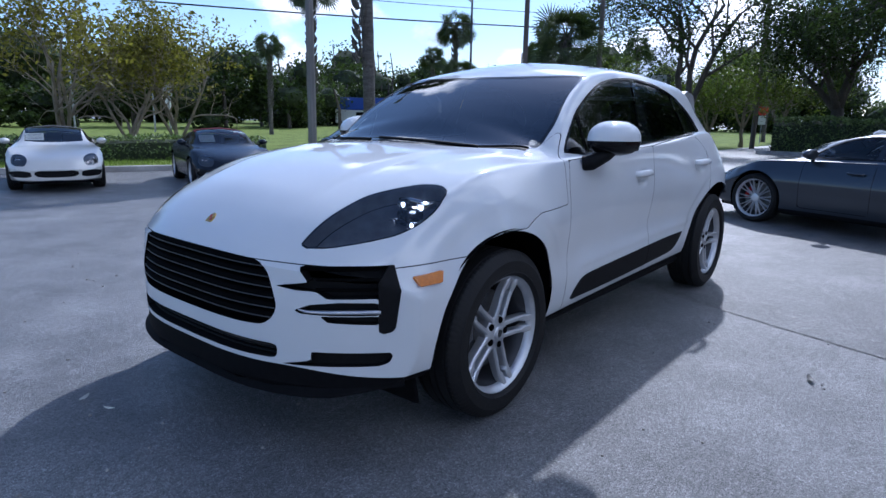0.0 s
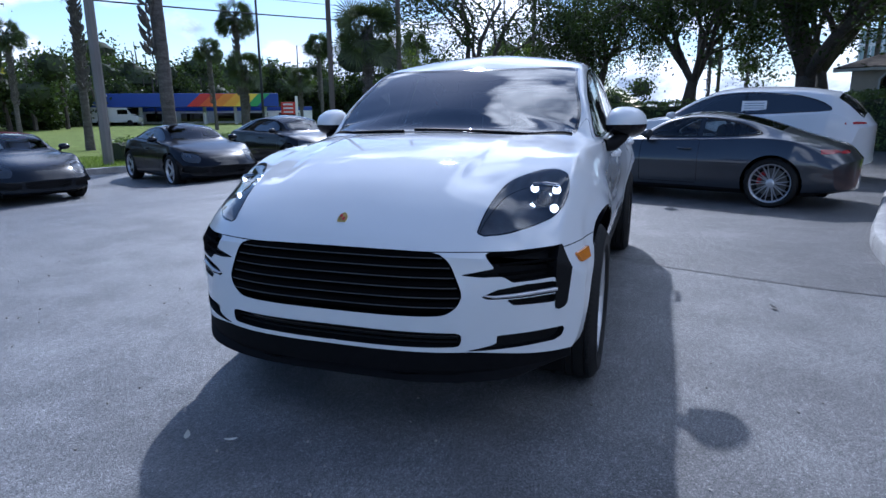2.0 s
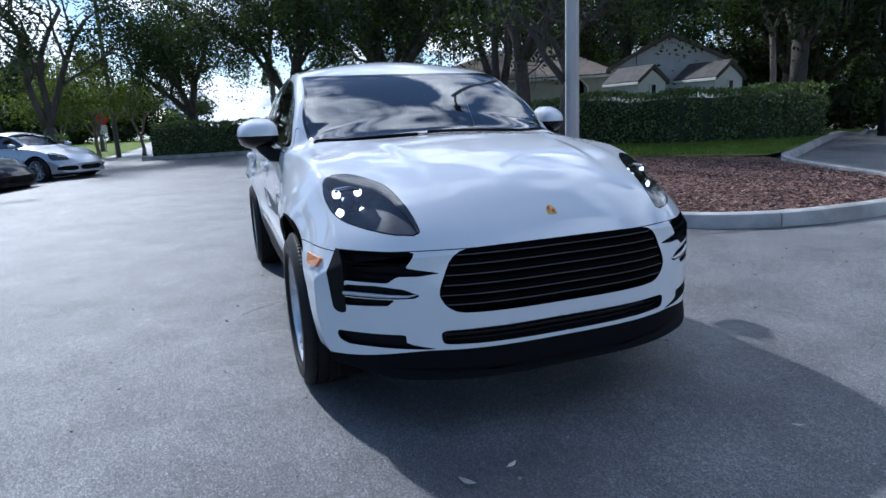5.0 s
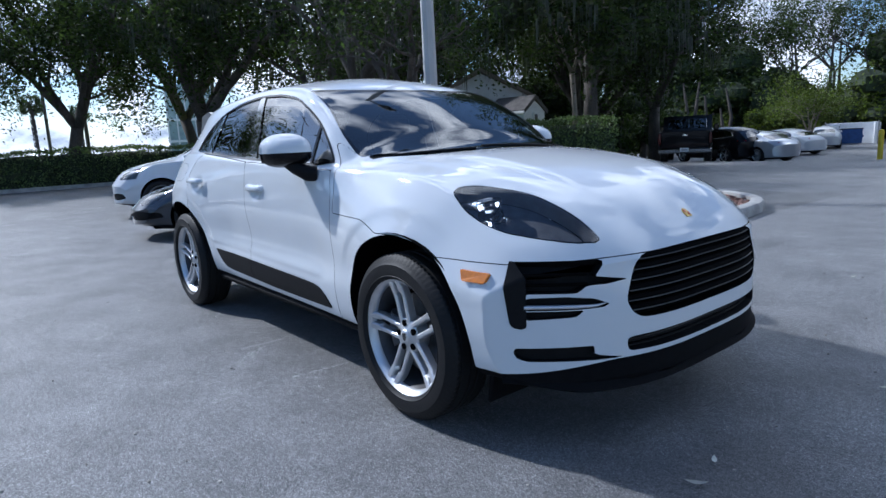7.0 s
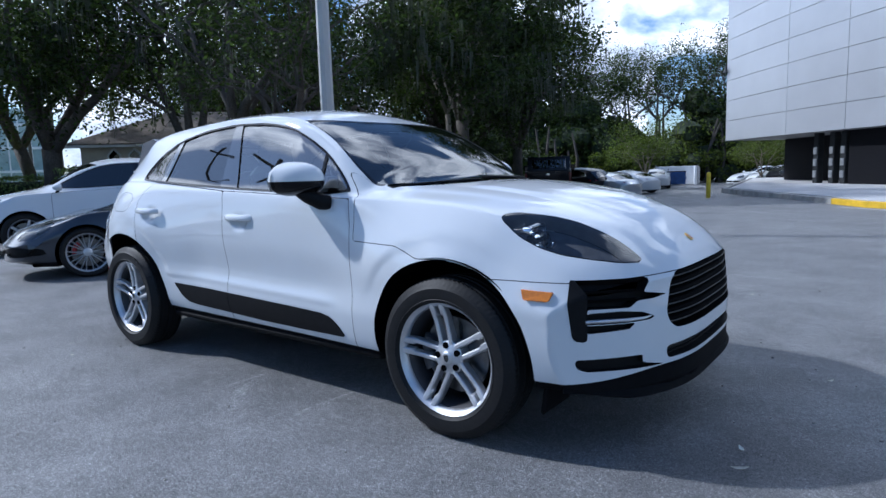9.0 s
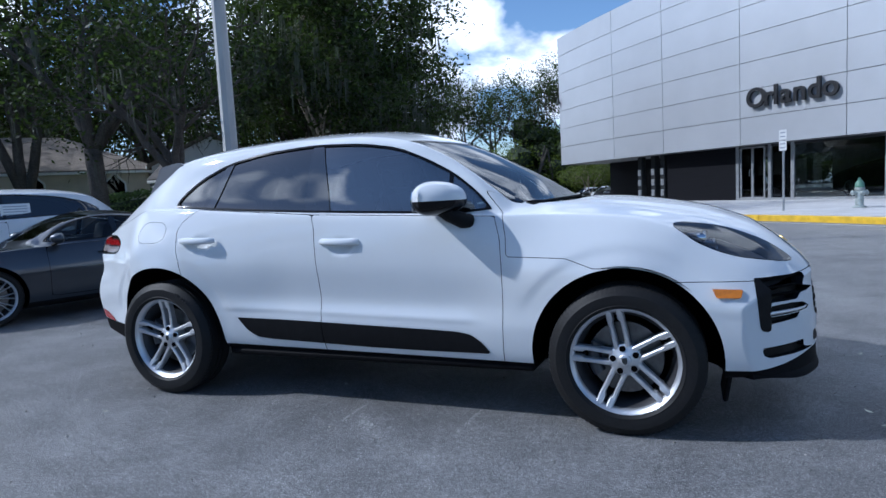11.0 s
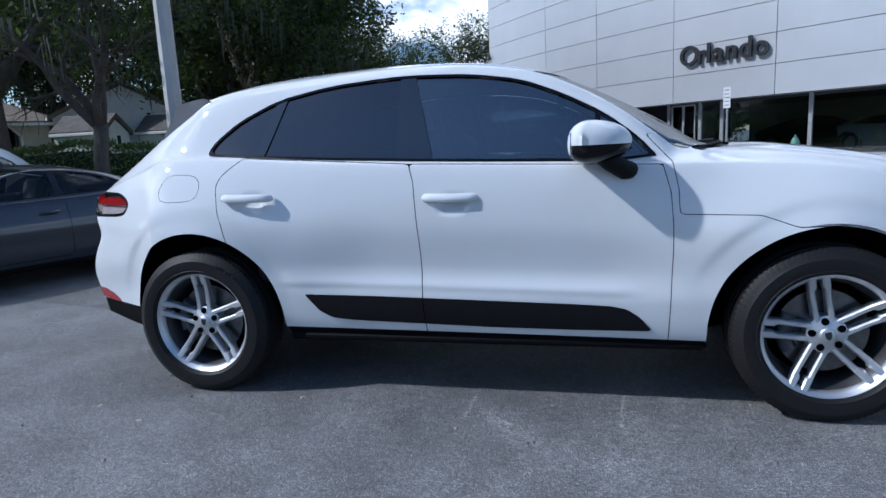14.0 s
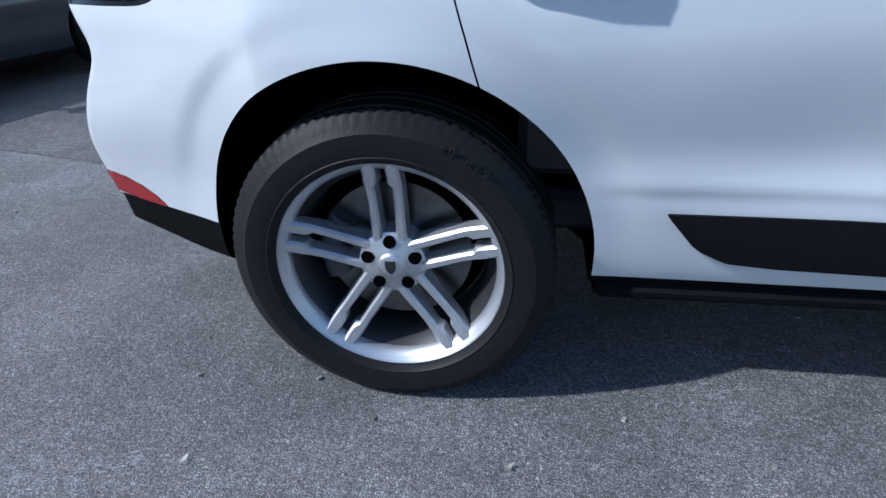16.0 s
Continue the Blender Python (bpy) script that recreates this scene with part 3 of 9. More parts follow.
def shell(spec, step):
    """The right half of a car body, mirrored to the other side: cross-sections along its length, closed at both ends and bowed in plan."""
    x0, x1 = spec["ends"]
    n = int((x1 - x0) / step)
    xs = np.linspace(x0, x1, n)
    xs = np.unique(np.concatenate([xs, x1 - np.array(spec.get("fine", (0.012, 0.03, 0.05))), x0 + np.array((0.012, 0.03, 0.05))]))
    seg = spec.get("seg", SEG)
    T = {k: curve(t, xs) for k, t in spec["rails"].items()}
    rows = []
    for i, x in enumerate(xs):
        g = {k: v[i] for k, v in T.items()}
        pts = [(0, g["zb"]), (g["yb"] - 0.07, g["zb"]), (g["yb"], g["zb"] + 0.035), (g["yl"], g["zl"]), (g["yd"], g["zd"]),
               (g["ys"], g["zs"]), (g["yt"], g["zt"]), (g["yt"] - 0.018, g["zt"] + 0.008), (g["yr"], g["zr"]),
               (g["yr"] * 0.93 - 0.02, g["zr"] + (g["zc"] - g["zr"]) * 0.30), (0, g["zc"])]
        P = np.array(pts, float)
        out = []
        for k in range(len(P) - 1):
            a, b = P[max(k - 1, 0)], P[k]
            c, d = P[k + 1], P[min(k + 2, len(P) - 1)]
            if k == 0:
                a = b - (c - b)
            if k == len(P) - 2:
                d = np.array((-b[0], b[1]))
            t1 = np.linalg.norm(b - a) ** 0.5 + 1e-6
            t2 = t1 + np.linalg.norm(c - b) ** 0.5 + 1e-6
            t3 = t2 + np.linalg.norm(d - c) ** 0.5 + 1e-6
            for t in np.linspace(t1, t2, seg[k], endpoint=False):
                A1 = (t1 - t) / t1 * a + t / t1 * b
                A2 = (t2 - t) / (t2 - t1) * b + (t - t1) / (t2 - t1) * c
                A3 = (t3 - t) / (t3 - t2) * c + (t - t2) / (t3 - t2) * d
                B1 = (t2 - t) / t2 * A1 + t / t2 * A2
                B2 = (t3 - t) / (t3 - t1) * A2 + (t - t1) / (t3 - t1) * A3
                out.append((t2 - t) / (t2 - t1) * B1 + (t - t1) / (t2 - t1) * B2)
        out.append(P[-1])
        rows.append(np.array(out))
    R = np.array(rows)
    grid = np.concatenate([np.broadcast_to(xs[:, None, None], R.shape[:2] + (1,)), -R[..., :1], R[..., 1:]], 2)
    caps = []
    for end in (0, -1):
        ring = grid[end]
        spine = ring.copy()
        spine[:, 1] = 0
        spine[:, 2] = np.linspace(ring[0, 2], ring[-1, 2], len(ring))
        ks = np.linspace(0, 1, spec.get("cap", 14))[1:]
        cap = ring[None] + ks[:, None, None] * (spine - ring)[None]
        caps.append(cap)
    whole = np.concatenate([caps[0][::-1], grid, caps[1]], 0)
    a, p, s0, s1 = spec["bow_front"]
    b, q, r0, r1 = spec["bow_rear"]
    y, z = np.abs(whole[..., 1]), whole[..., 2]
    whole[..., 0] += -a * y**p * smooth01(s0, s1, whole[..., 0]) + b * y**q * (1 - smooth01(r1, r0, whole[..., 0]))
    for x, h, dx, w in spec.get("dents", ()):
        whole[..., 0] += dx * np.exp(-((z - h) / w) ** 2) * smooth01(x - 0.25 * np.sign(x), x, whole[..., 0])
    for yc0, yc1, h, xa, xb in spec.get("ridges", ()):
        x, y = whole[..., 0], np.abs(whole[..., 1])
        yc = yc0 + (yc1 - yc0) * np.clip((x - xa) / (xb - xa), 0, 1)
        whole[..., 2] += h * (1 - smooth01(0, 0.04, y - yc)) * smooth01(xa, xa + 0.25, x) * (1 - smooth01(xb - 0.35, xb, x)) * (whole[..., 2] > 0.8)
    for cx, cz, R, d, low in spec.get("flares", ()):
        r = np.hypot(whole[..., 0] - cx, np.maximum(whole[..., 2] - cz, 0))
        k = d * (1 - smooth01(R + 0.060, R + 0.115, r)) * smooth01(cz + low - 0.02, cz + low + 0.30, whole[..., 2]) * (np.abs(whole[..., 1]) > 0.6) * (whole[..., 2] < cz + R + 0.12)
        whole[..., 1] -= np.sign(whole[..., 1]) * k
    for cx, cz, rx, rz, d in spec.get("cups", ()):
        k = d * (1 - smooth01(0.45, 1.0, np.hypot((whole[..., 0] - cx) / rx, (whole[..., 2] - cz) / rz)))
        whole[..., 1] -= np.sign(whole[..., 1]) * k * (np.abs(whole[..., 1]) > 0.6)
    for xa, za, xb, zb, d, up, down in spec.get("creases", ()):
        x, z = whole[..., 0], whole[..., 2]
        off = z - (za + (zb - za) * np.clip((x - xa) / (xb - xa), 0, 1))
        k = d * np.where(off > 0, np.clip(1 - off / up, 0, 1) ** 1.5, np.clip(1 + off / down, 0, 1)) * smooth01(xa - 0.12, xa + 0.10, x) * (1 - smooth01(xb - 0.15, xb, x))
        whole[..., 1] += np.sign(whole[..., 1]) * k * (np.abs(whole[..., 1]) > 0.6)
    if "blunt" in spec:
        w, low, high, z0, z1, x0, x1 = spec["blunt"]
        x, y, z = whole[..., 0], whole[..., 1], whole[..., 2]
        whole[..., 0] = x - np.maximum(0, 1 - (y / w) ** 2) * (low + high * smooth01(z0, z1, z)) * smooth01(x0, x1, x)
    half = Shell(whole)
    half.join(half.mirrored())
    return half


SUV = {
    "ends": (-2.30, 2.30), "cap": 56, "seg": (3, 3, 10, 10, 18, 14, 2, 10, 4, 24), "flares": [(1.385, 0.3615, 0.437, 0.009, 0.15), (-1.415, 0.380, 0.433, 0.009, 0.0)], "cups": [(-0.112, 0.916, 0.080, 0.046, 0.022), (-1.092, 0.944, 0.080, 0.046, 0.022)], "creases": [(-0.93, 0.565, 0.72, 0.523, 0.009, 0.085, 0.028)], "ridges": [(0.43, 0.36, 0.011, 1.12, 2.08)],
    "bow_front": (0.575, 3.05, 1.25, 2.2), "blunt": (0.82, 0.018, 0.027, 0.56, 0.72, 1.95, 2.22), "bow_rear": (0.45, 3.2, -1.5, -2.2), "dents": [(-2.08, 0.79, 0.03, 0.07), (-2.08, 0.58, -0.045, 0.13)],
    "rails": {
        "zb": [(-2.3, 0.325), (-2.1, 0.285), (-1.8, 0.268), (-0.9, 0.275), (0.9, 0.265), (1.8, 0.26), (2.3, 0.285)],
        "yb": [(-2.3, 0.70), (-2.0, 0.82), (-1.6, 0.86), (-0.9, 0.835), (0, 0.835), (0.9, 0.845), (1.4, 0.87), (1.9, 0.882), (2.1, 0.877), (2.3, 0.850)],
        "zl": [(-2.3, 0.54), (-1.8, 0.50), (-0.9, 0.49), (0.9, 0.47), (2.3, 0.43)],
        "yl": [(-2.3, 0.72), (-2.0, 0.84), (-1.7, 0.90), (-1.4, 0.925), (-0.9, 0.882), (-0.5, 0.876), (0.5, 0.876), (0.9, 0.889), (1.4, 0.925), (1.9, 0.927), (2.1, 0.915), (2.3, 0.885)],
        "zd": [(-2.3, 0.68), (-1.4, 0.62), (-0.5, 0.60), (0.9, 0.59), (2.3, 0.55)],
        "yd": [(-2.3, 0.74), (-2.0, 0.865), (-1.7, 0.925), (-1.4, 0.947), (-0.9, 0.884), (-0.5, 0.855), (0.5, 0.856), (0.9, 0.890), (1.4, 0.948), (1.9, 0.940), (2.1, 0.922), (2.3, 0.890)],
        "zs": [(-2.3, 0.84), (-1.4, 0.83), (-0.5, 0.84), (0.9, 0.80), (1.4, 0.77), (1.9, 0.70), (2.3, 0.62)],
        "ys": [(-2.3, 0.72), (-2.0, 0.86), (-1.7, 0.93), (-1.4, 0.948), (-0.9, 0.898), (-0.4, 0.877), (0.3, 0.875), (0.8, 0.890), (1.1, 0.93), (1.4, 0.945), (1.8, 0.937), (2.1, 0.915), (2.3, 0.885)],
        "zt": [(-2.3, 0.98), (-2.1, 1.06), (-1.9, 1.11), (-1.6, 1.165), (-1.3, 1.162), (-0.77, 1.123), (-0.2, 1.094), (0.75, 1.057), (1.1, 1.045), (1.45, 1.02), (1.75, 0.965), (2.0, 0.875), (2.2, 0.775), (2.3, 0.68)],
        "yt": [(-2.3, 0.60), (-2.05, 0.70), (-1.8, 0.755), (-1.3, 0.79), (-0.77, 0.815), (-0.2, 0.83), (0.5, 0.842), (0.75, 0.838), (1.1, 0.80), (1.5, 0.79), (1.9, 0.80), (2.15, 0.80), (2.3, 0.80)],
        "zr": [(-2.3, 0.99), (-2.1, 1.102), (-1.9, 1.205), (-1.7, 1.307), (-1.55, 1.385), (-1.44, 1.446), (-1.2, 1.484), (-0.9, 1.503), (-0.5, 1.522), (-0.2, 1.522), (0.05, 1.503), (0.25, 1.462), (0.45, 1.375), (0.62, 1.268), (0.75, 1.165), (0.85, 1.095), (1.0, 1.085), (1.35, 1.06), (1.7, 1.01), (2.0, 0.91), (2.2, 0.80), (2.3, 0.70)],
        "yr": [(-2.3, 0.55), (-2.1, 0.60), (-1.9, 0.62), (-1.6, 0.62), (-1.0, 0.625), (-0.4, 0.635), (0.05, 0.645), (0.45, 0.685), (0.75, 0.745), (0.9, 0.735), (1.1, 0.66), (1.5, 0.62), (2.0, 0.64), (2.3, 0.70)],
        "zc": [(-2.3, 1.0), (-2.15, 1.08), (-2.02, 1.15), (-1.9, 1.25), (-1.8, 1.35), (-1.72, 1.418), (-1.4, 1.555), (-0.95, 1.608), (-0.5, 1.618), (-0.1, 1.60), (0.1, 1.57), (0.25, 1.53), (0.45, 1.452), (0.65, 1.355), (0.85, 1.245), (1.0, 1.145), (1.06, 1.128), (1.15, 1.12), (1.34, 1.10), (1.69, 1.046), (1.95, 0.974), (2.10, 0.905), (2.19, 0.846), (2.26, 0.785), (2.3, 0.735)],
    },
}


def nose(y, z):
    """How far the front of the car lies behind its foremost line, at a place across and a height."""
    return 0.575 * abs(y) ** 3.05 + max(0.0, 1 - (y / 0.82) ** 2) * (0.018 + 0.027 * float(smooth01(0.56, 0.72, z)))


# ---- wheels ----
def letter_mesh(ch, size, depth, material):
    """One character of the built-in font as a mesh."""
    cu = bpy.data.curves.new("letter", "FONT")
    cu.body, cu.size, cu.extrude, cu.align_x = ch, size, depth, "CENTER"
    tmp = new("letter_curve", cu)
    bpy.context.view_layer.update()
    me = bpy.data.meshes.new_from_object(tmp.evaluated_get(bpy.context.evaluated_depsgraph_get()))
    bpy.data.objects.remove(tmp)
    me.materials.clear()
    me.materials.append(M[material])
    return me


def tyre(R, r, w, blocks=92):
    """A tyre round the y axis, outer side at -y, with rounded shoulders, circumferential grooves and tread blocks."""
    h = w / 2
    prof = [(r, h * 0.86), (r + 0.012, h * 0.93), (r + (R - r) * 0.15, h * 0.985), (r + (R - r) * 0.17, h * 0.97), (r + (R - r) * 0.35, h * 1.0), (r + (R - r) * 0.60, h * 0.99), (r + (R - r) * 0.63, h * 0.965), (R - 0.03, h * 0.90), (R - 0.010, h * 0.80)]
    tread = []
    for y in (0.72, 0.62, 0.60, 0.56, 0.54, 0.20, 0.18, 0.12, 0.10):
        deep = y in (0.60, 0.56, 0.18, 0.12)
        tread.append((R - (0.009 if deep else 0.0) - 0.004 * y * y, h * y))
    side = prof + tread
    whole = side + [(a, -b) for a, b in side[::-1]]
    n = blocks * 3
    last = len(whole)

    def bite(i, a):
        k = min(i, last - 1 - i)
        if 8 <= k <= 10:
            return -0.004 if int(a / (2 * math.pi) * n + 0.5 + (1 if k > 8 else 0)) % 3 == 0 else 0.0
        return 0.0
    return Bag().lathe(whole, n, "y", wave=bite)


def rim_barrel(r, w, lip=0.014):
    """The rim's bright outer flange."""
    h = w / 2
    return Bag().lathe([(r - 0.004, -h * 0.80), (r + lip * 0.9, -h * 0.90), (r + lip, -h * 0.84), (r + lip * 0.9, -h * 0.80), (r - 0.002, -h * 0.83), (r - 0.010, -h * 0.76), (r - 0.018, -h * 0.70), (r - 0.021, -h * 0.52)], 72, "y")


def rim_well(r, w):
    """The dark well of the rim behind the spokes."""
    h = w / 2
    return Bag().lathe([(r - 0.0205, -h * 0.53), (r - 0.040, -h * 0.28), (r - 0.045, h * 0.6), (r - 0.005, h * 0.80)], 60, "y")


def bar(path, widths, depths, y_in):
    """A tapered, rounded spoke: path of (radius, sideways, face position), drawn from the face inwards."""
    b = Bag()
    rings = []
    for (r, s, y), w, d in zip(path, widths, depths):
        ring = [(s - w / 2, y + 0.006), (s - w / 2 + 0.005, y), (s + w / 2 - 0.005, y), (s + w / 2, y + 0.006), (s + w / 2 + 0.003, y + d), (s - w / 2 - 0.003, y + d)]
        rings.append([(q, yy, r) for q, yy in ring])
    n = 6
    for ring in rings:
        b.v += ring
    for i in range(len(rings) - 1):
        for j in range(n):
            a, c = i * n + j, i * n + (j + 1) % n
            b.f.append((a, c, c + n, a + n))
    b.f.append(tuple(range(n))[::-1])
    b.f.append(tuple(range((len(rings) - 1) * n, len(rings) * n)))
    return b


def turned(bag, a):
    return Bag().add([(x * math.cos(a) + z * math.sin(a), y, -x * math.sin(a) + z * math.cos(a)) for x, y, z in bag.v], bag.f)


def twin_spoke_wheel(parent, m, marked=False):
    """Nineteen-inch silver wheel with five twin spokes, brake and tyre. Outer side towards -y."""
    wh = part("wheel", tyre(0.361, 0.2525, 0.235), "rubber", parent, "black tyre on a silver alloy wheel with five twin spokes", 35, m)
    part("rim", rim_barrel(0.253, 0.235, 0.010), "alloy", wh, "silver alloy rim", 50)
    part("rim_well", rim_well(0.253, 0.235), "well", wh, "dark inner rim", 50)
    f = -0.070
    for k in range(5):
        a = 2 * math.pi * k / 5
        pair = Bag()
        for s in (-1, 1):
            q = bar([(0.045, s * 0.026, f + 0.006), (0.085, s * 0.0275, f + 0.003), (0.156, s * 0.0285, f), (0.186, s * 0.0295, f - 0.004), (0.198, s * 0.0255, f - 0.008), (0.235, s * 0.0250, f - 0.018), (0.250, s * 0.0245, f - 0.021)],
                    [0.025, 0.022, 0.0205, 0.0215, 0.0305, 0.029, 0.028], [0.045, 0.04, 0.036, 0.034, 0.034, 0.030, 0.028], 0)
            pair.add(q.v, q.f)
        part("spoke", turned(pair, a), "alloy", wh, "", 30)
        lug = Bag().lathe([(0.0, f + 0.002), (0.0135, f + 0.002), (0.0145, f + 0.0), (0.0150, f + 0.02)], 16, "y")
        b = a
        lug.move(Matrix.Translation((0.056 * math.sin(b), 0, 0.056 * math.cos(b))))
        # near black puts the shade of the bolt hole into the colour
        part("wheel_bolt", lug, "gap", wh, "dark recessed wheel bolt", 40)
    part("hub", Bag().lathe([(0.0, f - 0.002), (0.034, f - 0.002), (0.040, f + 0.003), (0.062, f + 0.004), (0.076, f + 0.012), (0.080, f + 0.05), (0.07, f + 0.09)], 40, "y"), "alloy", wh, "", 50)
    cap = part("hub_cap", Bag().lathe([(0.0, f - 0.010), (0.022, f - 0.009), (0.030, f - 0.005), (0.032, f + 0.002)], 36, "y"), "alloy", wh, "silver cap with a small shield", 60)
    sh = Bag().prism([(-0.012, 0.015), (0.012, 0.015), (0.012, -0.002), (0.008, -0.012), (0, -0.018), (-0.008, -0.012), (-0.012, -0.002)], 0.003, pose(0, f - 0.0085, 0, 90, 0, 0))
    part("shield", sh, "metal_dark", cap, "dark shield")
    part("brake_disc", Bag().lathe([(0.06, 0.0), (0.172, 0.0), (0.174, 0.012), (0.172, 0.024), (0.06, 0.024)], 60, "y"), "disc", wh, "steel brake disc", 40)
    cal = Bag().tube([(0.145 * math.cos(t), -0.012, 0.145 * math.sin(t)) for t in np.linspace(2.45, 3.5, 9)], 0.034, 8, True, 0.9)
    part("brake_caliper", cal, "caliper", wh, "black brake caliper", 50)
    # added near-black disc: painted shade behind the spokes
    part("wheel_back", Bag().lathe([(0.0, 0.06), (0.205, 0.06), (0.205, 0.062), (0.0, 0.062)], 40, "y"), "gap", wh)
    if marked:
        for k, ch in enumerate("60 R19"):
            if ch == " ":
                continue
            me = letter_mesh(ch, 0.026, 0.0012, "tyre_letter")
            ob = new("tyre_letter", me)
            ob.parent = wh
            a = 0.44 + 0.060 * k
            ob.matrix_basis = pose(0.313 * math.sin(a), -0.1185, 0.313 * math.cos(a), 0, math.degrees(a), 0) @ pose(0, 0, 0, 90, 0, 0)
    return wh


def spoke_wheel(parent, m, R, r, w, spokes, paint, split=True, caliper="red_caliper"):
    """A many-spoked wheel of the other cars."""
    wh = part("wheel", tyre(R, r, w, 24), "rubber", parent, "", 35, m)
    part("rim", rim_barrel(r, w, 0.008), paint, wh, "", 50)
    part("rim_well", rim_well(r, w), "well", wh, "", 50)
    f = -w * 0.30
    sp = Bag()
    for k in range(spokes):
        a = 2 * math.pi * k / spokes
        if split:
            for s in (-1, 1):
                q = bar([(0.045, s * 0.006, f + 0.012), (r * 0.55, s * 0.014, f), (r * 0.98, s * 0.035, f - 0.008)], [0.012, 0.010, 0.010], [0.03, 0.025, 0.02], 0)
                q = turned(q, a)
                sp.add(q.v, q.f)
        else:
            q = turned(bar([(0.045, 0, f + 0.01), (r * 0.55, 0, f), (r * 0.98, 0, f - 0.008)], [0.055, 0.042, 0.036], [0.035, 0.03, 0.02], 0), a)
            sp.add(q.v, q.f)
    sp.lathe([(0.0, f), (0.03, f), (0.055, f + 0.01), (0.06, f + 0.04)], 24, "y")
    part("spokes", sp, paint, wh, "", 30)
    part("brake_disc", Bag().lathe([(0.05, 0.0), (r * 0.74, 0.0), (r * 0.74, 0.02), (0.05, 0.02)], 36, "y"), "disc", wh, "", 40)
    part("brake_caliper", Bag().tube([(r * 0.6 * math.cos(t), -0.01, r * 0.6 * math.sin(t)) for t in np.linspace(2.5, 3.6, 6)], 0.03, 6), caliper, wh)
    # near-black disc added as the shade inside the wheel
    part("wheel_back", Bag().lathe([(0.0, 0.05), (r * 0.85, 0.05), (r * 0.85, 0.052), (0.0, 0.052)], 24, "y"), "gap", wh)
    return wh


def edge_wall(name, s, faces, material, parent, depth, top=0.0):
    """The wall of a recess: from the edge of a panel inwards along the normals."""
    count = {}
    for f in faces:
        for i, j in zip(f, f[1:] + f[:1]):
            count[(i, j)] = 1
    b = Bag()
    for (i, j) in count:
        if (j, i) not in count:
            p, q, u, w = (np.array(a) for a in (s.V[i], s.V[j], s.N[i], s.N[j]))
            if abs(p[1]) < 1e-5 and abs(q[1]) < 1e-5:
                continue
            b.add([p + top * u, q + top * w, q - depth * w, p - depth * u], [(0, 1, 2, 3)])
    return part(name, b, material, parent, "", False)

# ---- the white sport utility car ----
def seam(s, faces, test, width=0.0035):
    """Cuts a panel out of faces: the panel, the narrow gap round it and the rest."""
    big, rest = s.cut(faces, lambda V: test(V) + width)
    inner, gap = s.cut(big, lambda V: test(V) - width)
    return inner, gap, rest


def islands(faces):
    """The faces sorted into connected runs."""
    root = {}

    def find(a):
        while root.setdefault(a, a) != a:
            a = root[a]
        return a
    for f in faces:
        for v in f[1:]:
            root[find(v)] = find(f[0])
    runs = {}
    for f in faces:
        runs.setdefault(find(f[0]), []).append(f)
    return [r for r in runs.values() if len(r) > 2]


def gap_lines(s, faces, car, depth):
    for run in islands(faces):
        panel("panel_gap", s, run, "gap", car, depth)


